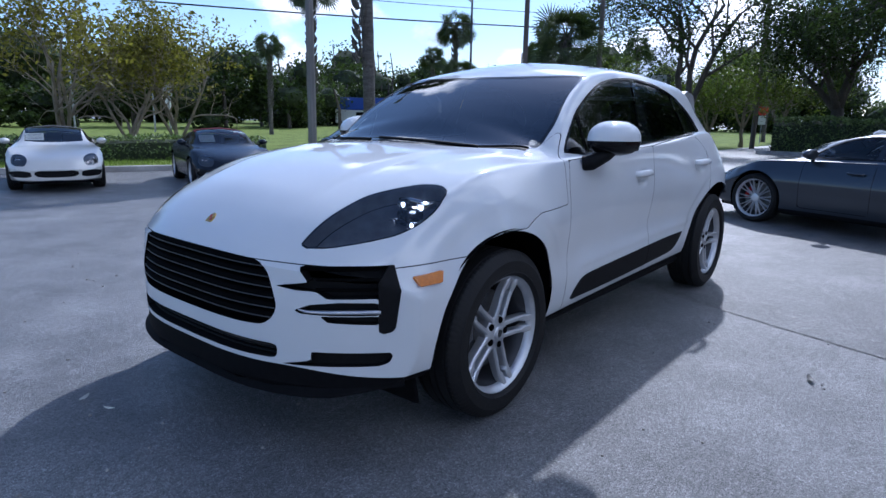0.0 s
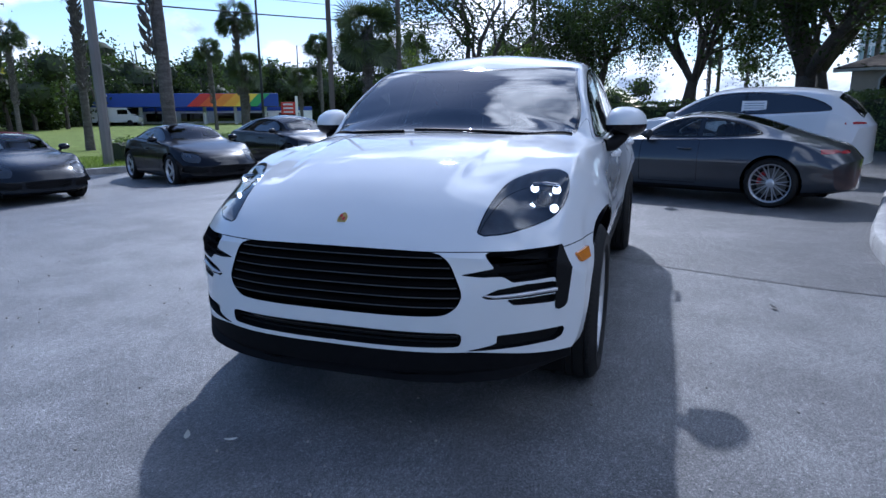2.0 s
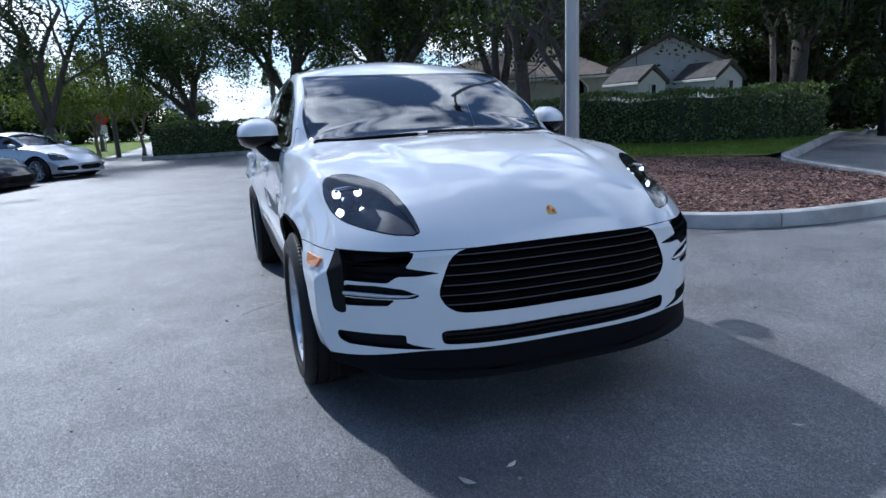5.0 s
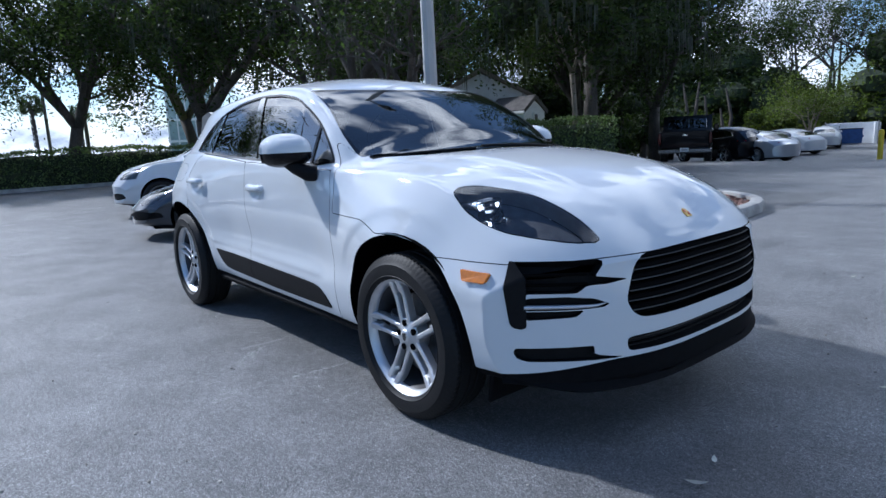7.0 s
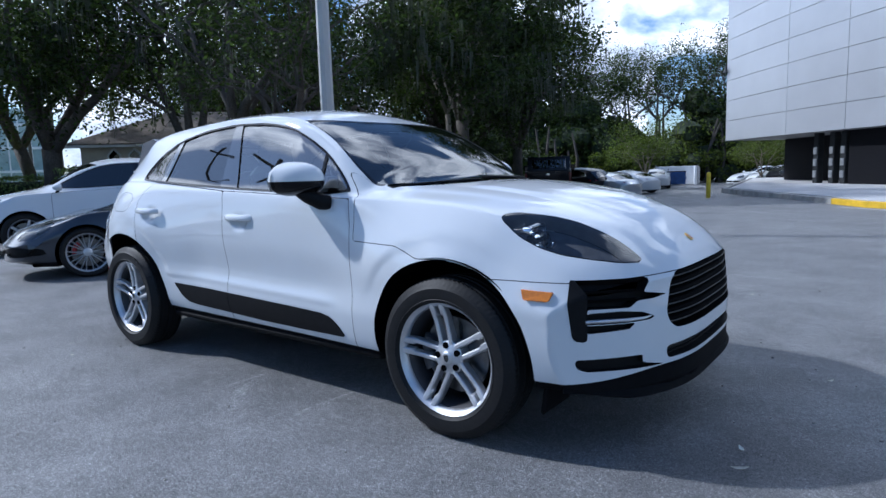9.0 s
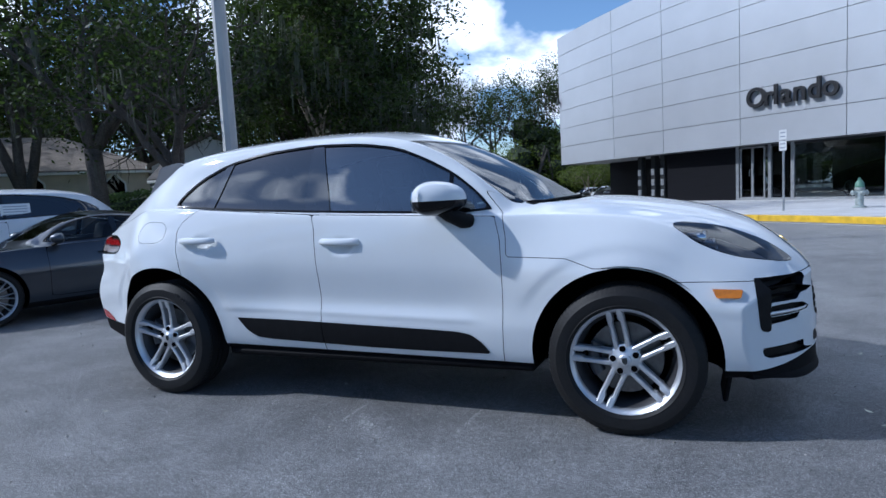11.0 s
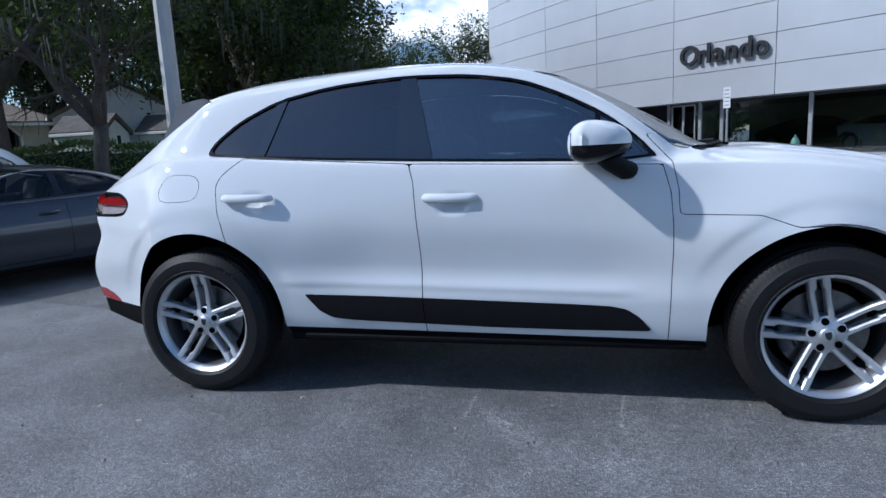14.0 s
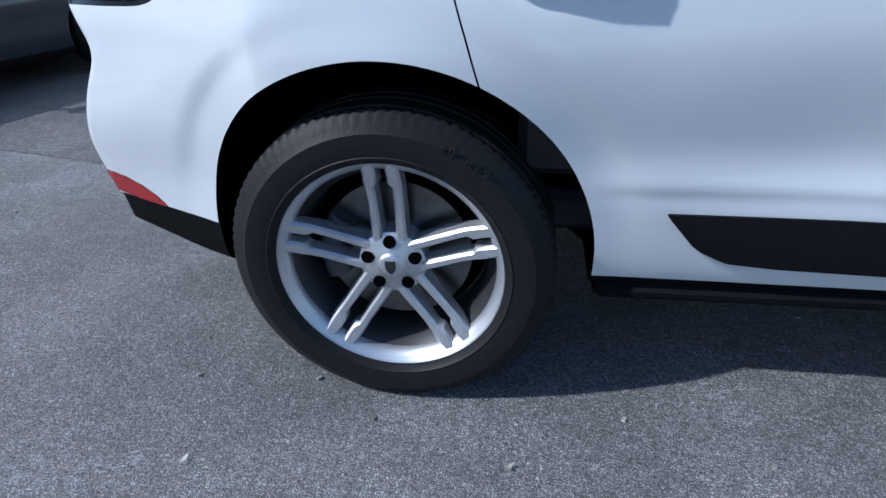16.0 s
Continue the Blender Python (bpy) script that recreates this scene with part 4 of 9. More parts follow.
def white_suv(m):
    car = thing("sport_utility_car", "clean white compact luxury sport utility car parked on dark asphalt", "car", m)
    s = shell(SUV, 0.019)
    F = s.faces
    ax, ar, hub = 1.392, -1.418, 0.357
    front = lambda V: V[:, 0] - 1.45

    def arch(cx, cz, R):
        return lambda V: np.minimum(R - np.hypot(V[:, 0] - cx, V[:, 2] - np.minimum(V[:, 2], cz) * (V[:, 2] < cz) - cz * (V[:, 2] >= cz)), np.abs(V[:, 1]) - 0.42)
    _, F = s.cut(F, arch(1.385, 0.3615, 0.437))
    _, F = s.cut(F, arch(-1.415, 0.380, 0.433))

    def low_line(V):
        x, y, z = V[:, 0], np.abs(V[:, 1]), V[:, 2]
        f = 0.368 - 0.038 * smooth01(0.50, 0.86, y)
        r = 0.412 + 0.08 * np.clip(-1.85 - x, 0, 0.3)
        return np.where(x > 1.35, f, np.where(x < -1.35, r, 0.321 - 0.011 * x)) - z
    low, F = s.cut(F, low_line)
    panel("lower_trim", s, low, "lip", car, -0.004, "black plastic sill and bumper trim")

    # grille, intakes and lamps of the front
    grille = poly([(-0.1, 0.745), (0.2, 0.744), (0.36, 0.740), (0.415, 0.733), (0.447, 0.705), (0.468, 0.66), (0.492, 0.60), (0.494, 0.572), (0.472, 0.532), (0.43, 0.508), (0.36, 0.504), (0.2, 0.503), (-0.1, 0.503)], 1, 2, 1, front)
    G, F = s.cut(F, grille)
    edge_wall("grille_frame", s, G, "matt_black", car, 0.05)
    gr = panel("grille", s, G, "matt_black", car, -0.05, "black radiator grille with horizontal slats")
    for k in range(6):
        z = 0.725 - 0.036 * k
        half = np.interp(z, [0.50, 0.53, 0.575, 0.66, 0.72, 0.745], [0.40, 0.465, 0.487, 0.462, 0.43, 0.38])
        path = [(2.282 - nose(y, z), y, z) for y in np.linspace(-half, half, 25)]
        part("slat", Bag().tube(path, 0.0095, 8, True, 1.5), "matt_black", gr, "", 60)
        part("slat_edge", Bag().tube([(x + 0.012, y, z - 0.008) for x, y, z in path], 0.0022, 6), "caliper", gr, "dull bronze slat edge")
    intake = poly([(-0.1, 0.447), (0.47, 0.444), (0.494, 0.436), (0.492, 0.40), (0.475, 0.386), (-0.1, 0.383)], 1, 2, 1, front)
    G, F = s.cut(F, intake)
    edge_wall("intake_frame", s, G, "trim", car, 0.045)
    ik = panel("lower_intake", s, G, "gloss_black", car, -0.045, "black lower air intake")
    for k in range(3):
        z = 0.432 - 0.017 * k
        part("slat", Bag().tube([(2.268 - nose(y, z), y, z) for y in np.linspace(-0.47, 0.47, 21)], 0.004, 6), "trim", ik)
    vents = [
        ("side_vent", poly([(0.838, 0.738), (0.560, 0.734), (0.600, 0.678), (0.482, 0.657), (0.56, 0.647), (0.628, 0.647), (0.662, 0.622), (0.797, 0.626), (0.797, 0.494), (0.822, 0.500), (0.848, 0.516), (0.98, 0.56), (0.98, 0.738)], 1, 2, 0, lambda V: V[:, 0] - 1.942 - 0.11 * (0.735 - V[:, 2])), "trim", 0.055),
        ("drl_strip", poly([(0.797, 0.611), (0.70, 0.612), (0.61, 0.600), (0.560, 0.577), (0.575, 0.566), (0.65, 0.563), (0.797, 0.565)], 1, 2, 0, front), "trim", 0.03),
        ("lower_vent", poly([(0.797, 0.562), (0.640, 0.560), (0.665, 0.537), (0.797, 0.530)], 1, 2, 0, front), "trim", 0.03),
        ("corner_vent", poly([(0.832, 0.427), (0.612, 0.427), (0.610, 0.393), (0.500, 0.371), (0.60, 0.372), (0.80, 0.377), (0.825, 0.39)], 1, 2, 0, front), "trim", 0.03),
    ]
    for name, test, material, depth in vents:
        G, F = s.cut(F, test)
        for sgn in (-1, 1):
            half = [f for f in G if sgn * s.V[f[0]][1] > 0]
            if name == "side_vent":
                blade_f, half = s.cut(half, lambda V: np.abs(V[:, 1]) - 0.797)
                panel("vent_blade", s, blade_f, "trim", car, 0.002, "black bumper blade beside the vent")
            v = panel(name, s, half, material, car, -depth, "black bumper vent")
            edge_wall("recess", s, half, "trim", v, depth)
    for sgn in (-1, 1):
        for z0, tilt in ((0.69, -0.10), (0.655, -0.12)):
            pts = [(2.276 - nose(y, z0), sgn * y, z0 + tilt * (0.80 - y) * 0.3) for y in np.linspace(0.61, 0.80, 9)]
            part("vent_fin", Bag().tube(pts, 0.006, 6), "matt_black", car, "black vent fin")
    for sgn in (-1, 1):
        pts = [(2.296 - nose(y, z), sgn * y, z) for y, z in ((0.80, 0.577), (0.74, 0.576), (0.66, 0.573), (0.60, 0.573), (0.570, 0.579))]
        part("daytime_light", Bag().tube(pts, [0.0085, 0.0085, 0.008, 0.006, 0.003], 8), "alloy", car, "slim silver daytime light strip", 60)
    W3 = np.array(s.V)

    def side_y(x, z):
        near_ = np.argsort(np.hypot(W3[:, 0] - x, W3[:, 2] - z) + 9 * (W3[:, 1] < 0.6))[:6]
        return float(W3[near_, 1].max())
    for sgn in (-1, 1):
        mk = Bag()
        ring_ = [(1.772, 0.700), (1.890, 0.694), (1.896, 0.689), (1.886, 0.662), (1.880, 0.659), (1.794, 0.662), (1.786, 0.666)]
        for o in (-0.02, 0.006):
            mk.v += [(x, sgn * (side_y(x, z) + o), z) for x, z in ring_]
        n_ = len(ring_)
        fs = [tuple(range(n_, 2 * n_))] + [(k, (k + 1) % n_, n_ + (k + 1) % n_, n_ + k) for k in range(n_)]
        mk.f = [f[::-1] for f in fs] if sgn > 0 else fs
        part("side_marker", mk, "amber", car, "amber side marker lamp", False)

    lamp = poly([(2.142, 0.520), (2.06, 0.529), (1.95, 0.549), (1.85, 0.568), (1.74, 0.622), (1.65, 0.682), (1.607, 0.740), (1.618, 0.782), (1.70, 0.797), (1.80, 0.788), (1.89, 0.762), (1.99, 0.703), (2.08, 0.628)], 0, 1, 1, lambda V: V[:, 2] - 0.74)
    G, F = s.cut(F, lamp)
    for sgn in (-1, 1):
        half = [f for f in G if sgn * s.V[f[0]][1] > 0]
        lens = panel("headlight", s, half, "lens", car, 0.002, "headlight with four glowing white points behind clear glass")
        lens.visible_shadow = False
        inner, rim = s.cut(half, lambda V: lamp(V) - 0.005)
        panel("lamp_rim", s, rim, "gloss_black", lens, -0.002)
        edge_wall("lamp_wall", s, half, "lamp_house", lens, 0.075)
        panel("lamp_bowl", s, inner, "lamp_house", lens, -0.075)
        c = Vector((1.765, sgn * 0.705, 0.880))
        drum = Bag().lathe([(0.028, 0.030), (0.034, 0.026), (0.036, 0.0), (0.034, -0.05)], 28, "x").move(Matrix.Translation(c))
        part("projector", drum, "dark_chrome", lens, "chrome projector ring", 50)
        part("projector_lens", Bag().lathe([(0.0, 0.034), (0.015, 0.031), (0.028, 0.022)], 24, "x").move(Matrix.Translation(c)), "gloss_black", lens, "", 60)
        for dy, dz, dx in ((-0.047, -0.030, 0.03), (0.045, -0.033, 0.025), (-0.043, 0.040, -0.02), (0.045, 0.036, -0.025)):
            p = c + Vector((dx, sgn * dy, dz))
            part("led_cup", Bag().lathe([(0.013, -0.020), (0.0145, 0.004), (0.018, 0.010), (0.020, 0.006), (0.018, -0.03), (0.013, -0.075)], 20, "x").move(Matrix.Translation(p)), "chrome", lens, "chrome light tube", 50)
            part("led", Bag().lathe([(0.0, -0.013), (0.009, -0.014), (0.0122, -0.017)], 16, "x").move(Matrix.Translation(p)), "led", lens, "glowing white light point")
        part("lamp_arm", Bag().tube([c + Vector((-0.01, sgn * -0.05, 0.055)), c + Vector((-0.02, 0, 0.058)), c + Vector((-0.03, sgn * 0.05, 0.05))], 0.010, 8), "dark_chrome", lens, "", 60)

    # glass
    dlo = poly([(0.775, 1.066), (-0.2, 1.104), (-0.77, 1.134), (-1.32, 1.172), (-1.386, 1.180), (-1.345, 1.245), (-1.215, 1.342), (-1.01, 1.433), (-0.74, 1.482), (-0.44, 1.501), (-0.30, 1.502), (-0.035, 1.487), (0.187, 1.448), (0.368, 1.374), (0.54, 1.282), (0.672, 1.18)], 0, 2, 1, lambda V: np.abs(V[:, 1]) - 0.5)
    W, F = s.cut(F, dlo)
    ring, W = s.cut(W, lambda V: 0.011 - dlo(V))
    for sgn in (-1, 1):
        panel("window_trim", s, [f for f in ring if sgn * s.V[f[0]][1] > 0], "pillar", car, 0.003, "black window surround")
    lean = lambda V, x0: V[:, 0] - x0 + 0.25 * (V[:, 2] - 1.1)
    fw, W = s.cut(W, lambda V: lean(V, -0.205))
    pil, W = s.cut(W, lambda V: V[:, 0] + 0.385 - 0.02 * (V[:, 2] - 1.1))
    pil, line_ = s.cut(pil, lambda V: np.abs(lean(V, -0.30)) - 0.002)
    rw, W = s.cut(W, lambda V: V[:, 0] + 1.075 - 0.37 * (V[:, 2] - 1.12))
    pil2, qw = s.cut(W, lambda V: V[:, 0] + 1.128 - 0.37 * (V[:, 2] - 1.12))
    pil2, line2 = s.cut(pil2, lambda V: np.abs(V[:, 0] + 1.105 - 0.37 * (V[:, 2] - 1.12)) - 0.002)
    sail, fw = s.cut(fw, lambda V: V[:, 0] - 0.505)
    bar_, sail = s.cut(sail, lambda V: 0.022 - (V[:, 0] - 0.505))
    for sgn in (-1, 1):
        pick = lambda fs: [f for f in fs if sgn * s.V[f[0]][1] > 0]
        for name, fs, material, lab in (("front_window", fw, "front_glass", "front side window"), ("sail_window", sail, "front_glass", "small corner window"), ("rear_window", rw, "privacy", "dark tinted rear side window"),
                                        ("quarter_window", qw, "privacy", "dark tinted quarter window")):
            g = panel(name, s, pick(fs), material, car, -0.006, lab)
            g.visible_shadow = False
        panel("door_pillar", s, pick(pil), "pillar_gloss", car, 0.0, "gloss black door pillar")
        panel("quarter_pillar", s, pick(pil2), "pillar_gloss", car, 0.0)
        gap_lines(s, pick(line_) + pick(line2), car, -0.004)
        panel("window_bar", s, pick(bar_), "pillar", car, -0.001)
    yr = lambda x: curve(SUV["rails"]["yr"], x)
    cowl = lambda V: 1.105 - 0.215 * (V[:, 1] / 0.7) ** 2

    def screen(V):
        x, y, z = V[:, 0], np.abs(V[:, 1]), V[:, 2]
        return np.minimum(np.minimum(x - 0.375 + 0.15 * (y / 0.62) ** 2, cowl(V) - x), np.minimum(yr(x) - 0.028 - y, z - 1.04))
    W, F = s.cut(F, screen)
    ring, W = s.cut(W, lambda V: 0.016 - screen(V))
    panel("screen_surround", s, ring, "gloss_black", car, -0.002, "black windscreen edge")
    panel("windscreen", s, W, "windscreen", car, -0.004, "reflective windscreen").visible_shadow = False
    strip, F = s.cut(F, lambda V: np.minimum(np.minimum(V[:, 0] - cowl(V), cowl(V) + 0.055 - V[:, 0]), np.minimum(0.70 - np.abs(V[:, 1]), V[:, 2] - 1.02)))
    panel("cowl", s, strip, "trim", car, -0.012, "black cowl under the windscreen")
    back = poly([(-2.03, 0.47), (-1.72, 0.54), (-1.72, -0.1), (-2.03, -0.1)], 0, 1, 1, lambda V: V[:, 2] - 1.12)
    W, F = s.cut(F, back)
    panel("tailgate_window", s, W, "privacy", car, -0.003, "dark tailgate window")

    # panels between fine gaps
    hood_t = poly([(0.835, 0.853), (1.129, 0.846), (1.26, 0.797), (1.42, 0.80), (1.60, 0.731), (1.95, 0.726), (2.20, 0.738), (2.6, 0.744), (2.6, 1.3), (0.60, 1.30), (0.81, 1.066), (0.832, 0.95)], 0, 2, 0, lambda V: V[:, 0] - cowl(V) - 0.055 + 0.2 * smooth01(0.66, 0.76, np.abs(V[:, 1])))
    H, gap, F = seam(s, F, hood_t, 0.0017)
    panel("hood", s, H, "white_paint", car, 0.0, "white clamshell bonnet")
    for sgn in (-1, 1):
        gap_lines(s, [f for f in gap if sgn * s.V[f[0]][1] > 0], car, -0.006)
    fd = poly([(0.772, 1.055), (0.802, 0.94), (0.811, 0.80), (0.811, 0.692), (0.797, 0.305), (-0.262, 0.315), (-0.269, 0.492), (-0.272, 0.741), (-0.292, 1.019), (-0.315, 1.099)], 0, 2, 0, lambda V: np.abs(V[:, 1]) - 0.5)
    rd = poly([(-0.3155, 1.099), (-0.2925, 1.019), (-0.2725, 0.741), (-0.2695, 0.492), (-0.2625, 0.315), (-1.01, 0.32), (-1.01, 0.40), (-1.05, 0.56), (-1.12, 0.655), (-1.205, 0.725), (-1.262, 0.92), (-1.284, 1.025), (-1.276, 1.064), (-1.235, 1.105), (-1.158, 1.158)], 0, 2, 0, lambda V: np.abs(V[:, 1]) - 0.5)
    blade = poly([(-0.853, 0.503), (-0.5, 0.497), (0.40, 0.470), (0.56, 0.463), (0.63, 0.450), (0.685, 0.412), (0.732, 0.354), (0.40, 0.352), (0.04, 0.356), (-0.62, 0.378), (-0.72, 0.388), (-0.785, 0.421)], 0, 2, 0, lambda V: np.abs(V[:, 1]) - 0.5)
    for name, test, lab in (("front_door", fd, "white front door"), ("rear_door", rd, "white rear door")):
        D, gap, F = seam(s, F, test, 0.0018)
        for sgn in (-1, 1):
            gap_lines(s, [f for f in gap if sgn * s.V[f[0]][1] > 0], car, -0.006)
        B, D = s.cut(D, blade)
        for sgn in (-1, 1):
            pick = lambda fs: [f for f in fs if sgn * s.V[f[0]][1] > 0]
            d = panel(name, s, pick(D), "white_paint", car, 0.0, lab)
            panel("side_blade", s, pick(B), "trim", d, 0.006, "satin black door blade")
            edge_wall("blade_edge", s, pick(B), "trim", d, 0.004, 0.006)
            x0, x1, z = (-0.246, 0.002, 0.944) if name == "front_door" else (-1.226, -0.979, 0.972)
            ys = curve(SUV["rails"]["ys"], (x0 + x1) / 2) - 0.019
            hb = [(x0, ys - 0.012, z + 0.004), (x0 + 0.010, ys + 0.008, z + 0.005), (x0 + 0.04, ys + 0.019, z + 0.003), ((x0 + x1) / 2, ys + 0.022, z + 0.001), (x1 - 0.04, ys + 0.019, z), (x1 - 0.010, ys + 0.008, z), (x1, ys - 0.012, z)]
            part("door_handle", Bag().tube([(x, sgn * y, q) for x, y, q in hb], [0.017, 0.020, 0.0215, 0.022, 0.0215, 0.020, 0.017], 12, True, 0.75), "white_paint", d, "white pull handle", 60)
    flap = poly([(-1.617, 1.00), (-1.60, 1.06), (-1.56, 1.095), (-1.43, 1.09), (-1.38, 1.06), (-1.375, 1.00), (-1.41, 0.965), (-1.58, 0.962)], 0, 2, 1, lambda V: -0.5 - V[:, 1])
    D, gap, F = seam(s, F, flap, 0.0012)
    panel("fuel_flap", s, D, "white_paint", car, 0.0, "white fuel flap")
    gap_lines(s, gap, car, -0.004)
    tl = poly([(-2.5, 1.005), (-2.0, 1.008), (-1.93, 0.994), (-1.874, 0.968), (-1.862, 0.945), (-1.884, 0.905), (-1.93, 0.893), (-2.06, 0.888), (-2.5, 0.888)], 0, 2, 1, lambda V: -1.80 - V[:, 0])
    T, rim, F = seam(s, F, tl, 0.005)
    red, clear = s.cut(T, lambda V: np.minimum(np.minimum(V[:, 2] - 0.950, 0.985 - V[:, 2]), -1.905 - V[:, 0]))
    for sgn in (-1, 1):
        pick = lambda fs: [f for f in fs if sgn * s.V[f[0]][1] > 0]
        t = panel("tail_lamp", s, pick(T), "tail_glass", car, 0.003, "red and clear tail lamp")
        t.visible_shadow = False
        panel("red_element", s, pick(red), "red_lens", t, -0.010, "glossy red light element")
        edge_wall("red_element_edge", s, pick(red), "red_lens", t, 0.028, -0.010)
        panel("lamp_bowl", s, pick(clear), "smoke_lens", t, -0.028, "pale smoked lamp bowl")
        inner, edge = s.cut(pick(T), lambda V: tl(V) - 0.011)
        panel("lamp_frame", s, pick(rim) + edge, "gloss_black", t, 0.0, "black lamp frame")
        edge_wall("lamp_edge", s, pick(T), "gap", t, 0.030)
    rf = poly([(-2.00, 0.420), (-2.00, 0.432), (-2.06, 0.468), (-2.12, 0.490), (-2.24, 0.505), (-2.24, 0.455), (-2.12, 0.436)], 0, 2, 0, lambda V: np.abs(V[:, 1]) - 0.5)
    R, F = s.cut(F, rf)
    for sgn in (-1, 1):
        panel("reflector", s, [f for f in R if sgn * s.V[f[0]][1] > 0], "red_lens", car, 0.002, "red bumper reflector")
    panel("body", s, F, "white_paint", car, 0.0, "white painted body and roof")

    # wheel houses, floor, lip and sills
    def skin(x, z):
        u, y = x, 0.9
        for _ in range(12):
            q = {k: float(curve(SUV["rails"][k], u)) for k in ("zb", "yb", "zl", "yl", "zd", "yd", "zs", "ys")}
            y = float(np.interp(z, [q["zb"] + 0.035, q["zl"], q["zd"], q["zs"]], [q["yb"], q["yl"], q["yd"], q["ys"]]))
            shift = -0.575 * y ** 3.05 * float(smooth01(1.25, 2.2, u)) + 0.45 * y ** 3.2 * (1 - float(smooth01(-2.2, -1.5, u)))
            u = 0.5 * u + 0.5 * min(2.3, max(-2.3, x - shift))
        return y - 0.004

    # liners and floor are coloured near black so the arches read as full shade
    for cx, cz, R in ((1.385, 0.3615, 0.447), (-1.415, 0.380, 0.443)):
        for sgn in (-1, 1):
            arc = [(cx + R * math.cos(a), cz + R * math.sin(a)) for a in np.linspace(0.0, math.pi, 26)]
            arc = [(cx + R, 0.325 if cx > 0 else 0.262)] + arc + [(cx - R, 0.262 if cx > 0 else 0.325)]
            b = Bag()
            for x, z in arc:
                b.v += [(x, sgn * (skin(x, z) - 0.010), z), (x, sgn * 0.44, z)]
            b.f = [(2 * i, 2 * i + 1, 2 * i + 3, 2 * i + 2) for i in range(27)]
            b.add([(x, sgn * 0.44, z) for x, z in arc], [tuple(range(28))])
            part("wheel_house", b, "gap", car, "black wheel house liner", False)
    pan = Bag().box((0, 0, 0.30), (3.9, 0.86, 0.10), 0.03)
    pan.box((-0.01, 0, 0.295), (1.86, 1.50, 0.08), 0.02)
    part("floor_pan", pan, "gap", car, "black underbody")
    lip = Bag()
    ys = np.linspace(-0.86, 0.86, 45)
    for y in ys:
        x = 2.305 - 0.575 * abs(y) ** 3.05 - 0.050 * (1 - (y / 0.86) ** 2)
        n = Vector((1, 0.575 * 3.05 * abs(y) ** 2.05 * np.sign(y), 0)).normalized()
        p = Vector((x, y, 0))
        up_ = 0.012 * smooth01(0.3, 0.86, abs(y))
        slim = 1.0 - 0.75 * smooth01(0.62, 0.86, abs(y))
        for o, z in ((-0.09, 0.235), (0.016, 0.246), (0.030, 0.254), (0.026, 0.263), (0.004, 0.285), (-0.006, 0.315), (-0.09, 0.315)):
            lip.v.append(tuple(p + n * (o if o < -0.05 else o * slim - 0.02 * (1 - slim)) + Vector((0, 0, 0.315 + (z - 0.315) * (0.4 + 0.6 * slim) + up_))))
    lip.f = [(7 * i + j, 7 * i + 7 + j, 7 * i + 8 + j, 7 * i + j + 1) for i in range(len(ys) - 1) for j in range(6)]
    lip.f += [tuple(range(7)), tuple(range(7 * len(ys) - 1, 7 * len(ys) - 8, -1))]
    part("front_lip", lip, "lip", car, "black front lip spoiler", 40)
    for sgn in (-1, 1):
        part("sill", Bag().box((-0.01, sgn * 0.798, 0.283), (1.93, 0.085, 0.046), 0.018), "lip", car, "black plastic sill")
    for sgn in (-1, 1):
        part("air_deflector", Bag().box((1.838, sgn * 0.70, 0.262), (0.022, 0.24, 0.19), 0.008, pose(0, 0, 0, 0, 10, 0)), "lip", car, "black rubber air deflector before the wheel")
        sp = Bag()
    ys = np.linspace(-0.57, 0.57, 25)
    for y in ys:
        k = (abs(y) / 0.57) ** 2.4
        for mid, end in (((-1.47, 1.520), (-1.47, 1.468)), ((-1.62, 1.495), (-1.56, 1.455)), ((-1.745, 1.458), (-1.628, 1.437)), ((-1.750, 1.446), (-1.632, 1.428)), ((-1.67, 1.425), (-1.58, 1.400)), ((-1.50, 1.44), (-1.48, 1.41))):
            sp.v.append((mid[0] + (end[0] - mid[0]) * k, y, mid[1] + (end[1] - mid[1]) * k))
    sp.f = [(6 * i + j, 6 * i + (j + 1) % 6, 6 * i + 6 + (j + 1) % 6, 6 * i + 6 + j) for i in range(24) for j in range(6)]
    sp.f += [tuple(range(5, -1, -1)), tuple(range(144, 150))]
    wing = part("roof_spoiler", sp, "gloss_black", car, "gloss black roof spoiler", 30)
    for y in (-0.62, 0.58):
        fin = Bag().prism([(-1.41, 1.450), (-1.47, 1.474), (-1.612, 1.452), (-1.632, 1.440), (-1.655, 1.395), (-1.715, 1.308), (-1.76, 1.235), (-1.58, 1.30), (-1.46, 1.38)], 0.04, Matrix(((1, 0, 0, 0), (0, 0, 1, y), (0, 1, 0, 0.0), (0, 0, 0, 1))))
        part("spoiler_fin", fin, "fin_grey", wing, "glossy grey side fin", 30)
    # crest on the bonnet
    W3 = np.array(s.V)
    near_ = int(np.argmin(np.linalg.norm(W3 - (2.19, 0.0, 0.853), axis=1)))
    tilt = math.degrees(math.atan2(s.N[near_][0], s.N[near_][2]))
    cm = pose(W3[near_][0], 0, W3[near_][2], 0, tilt, 0) @ pose(0, 0, 0, 0, 0, -90) @ Matrix.Scale(0.82, 4)
    crest = part("crest", Bag().prism([(-0.021, 0.026), (0.021, 0.026), (0.023, 0.0), (0.014, -0.02), (0, -0.03), (-0.014, -0.02), (-0.023, 0.0)], 0.006, cm), "gold", car, "small gold shield")
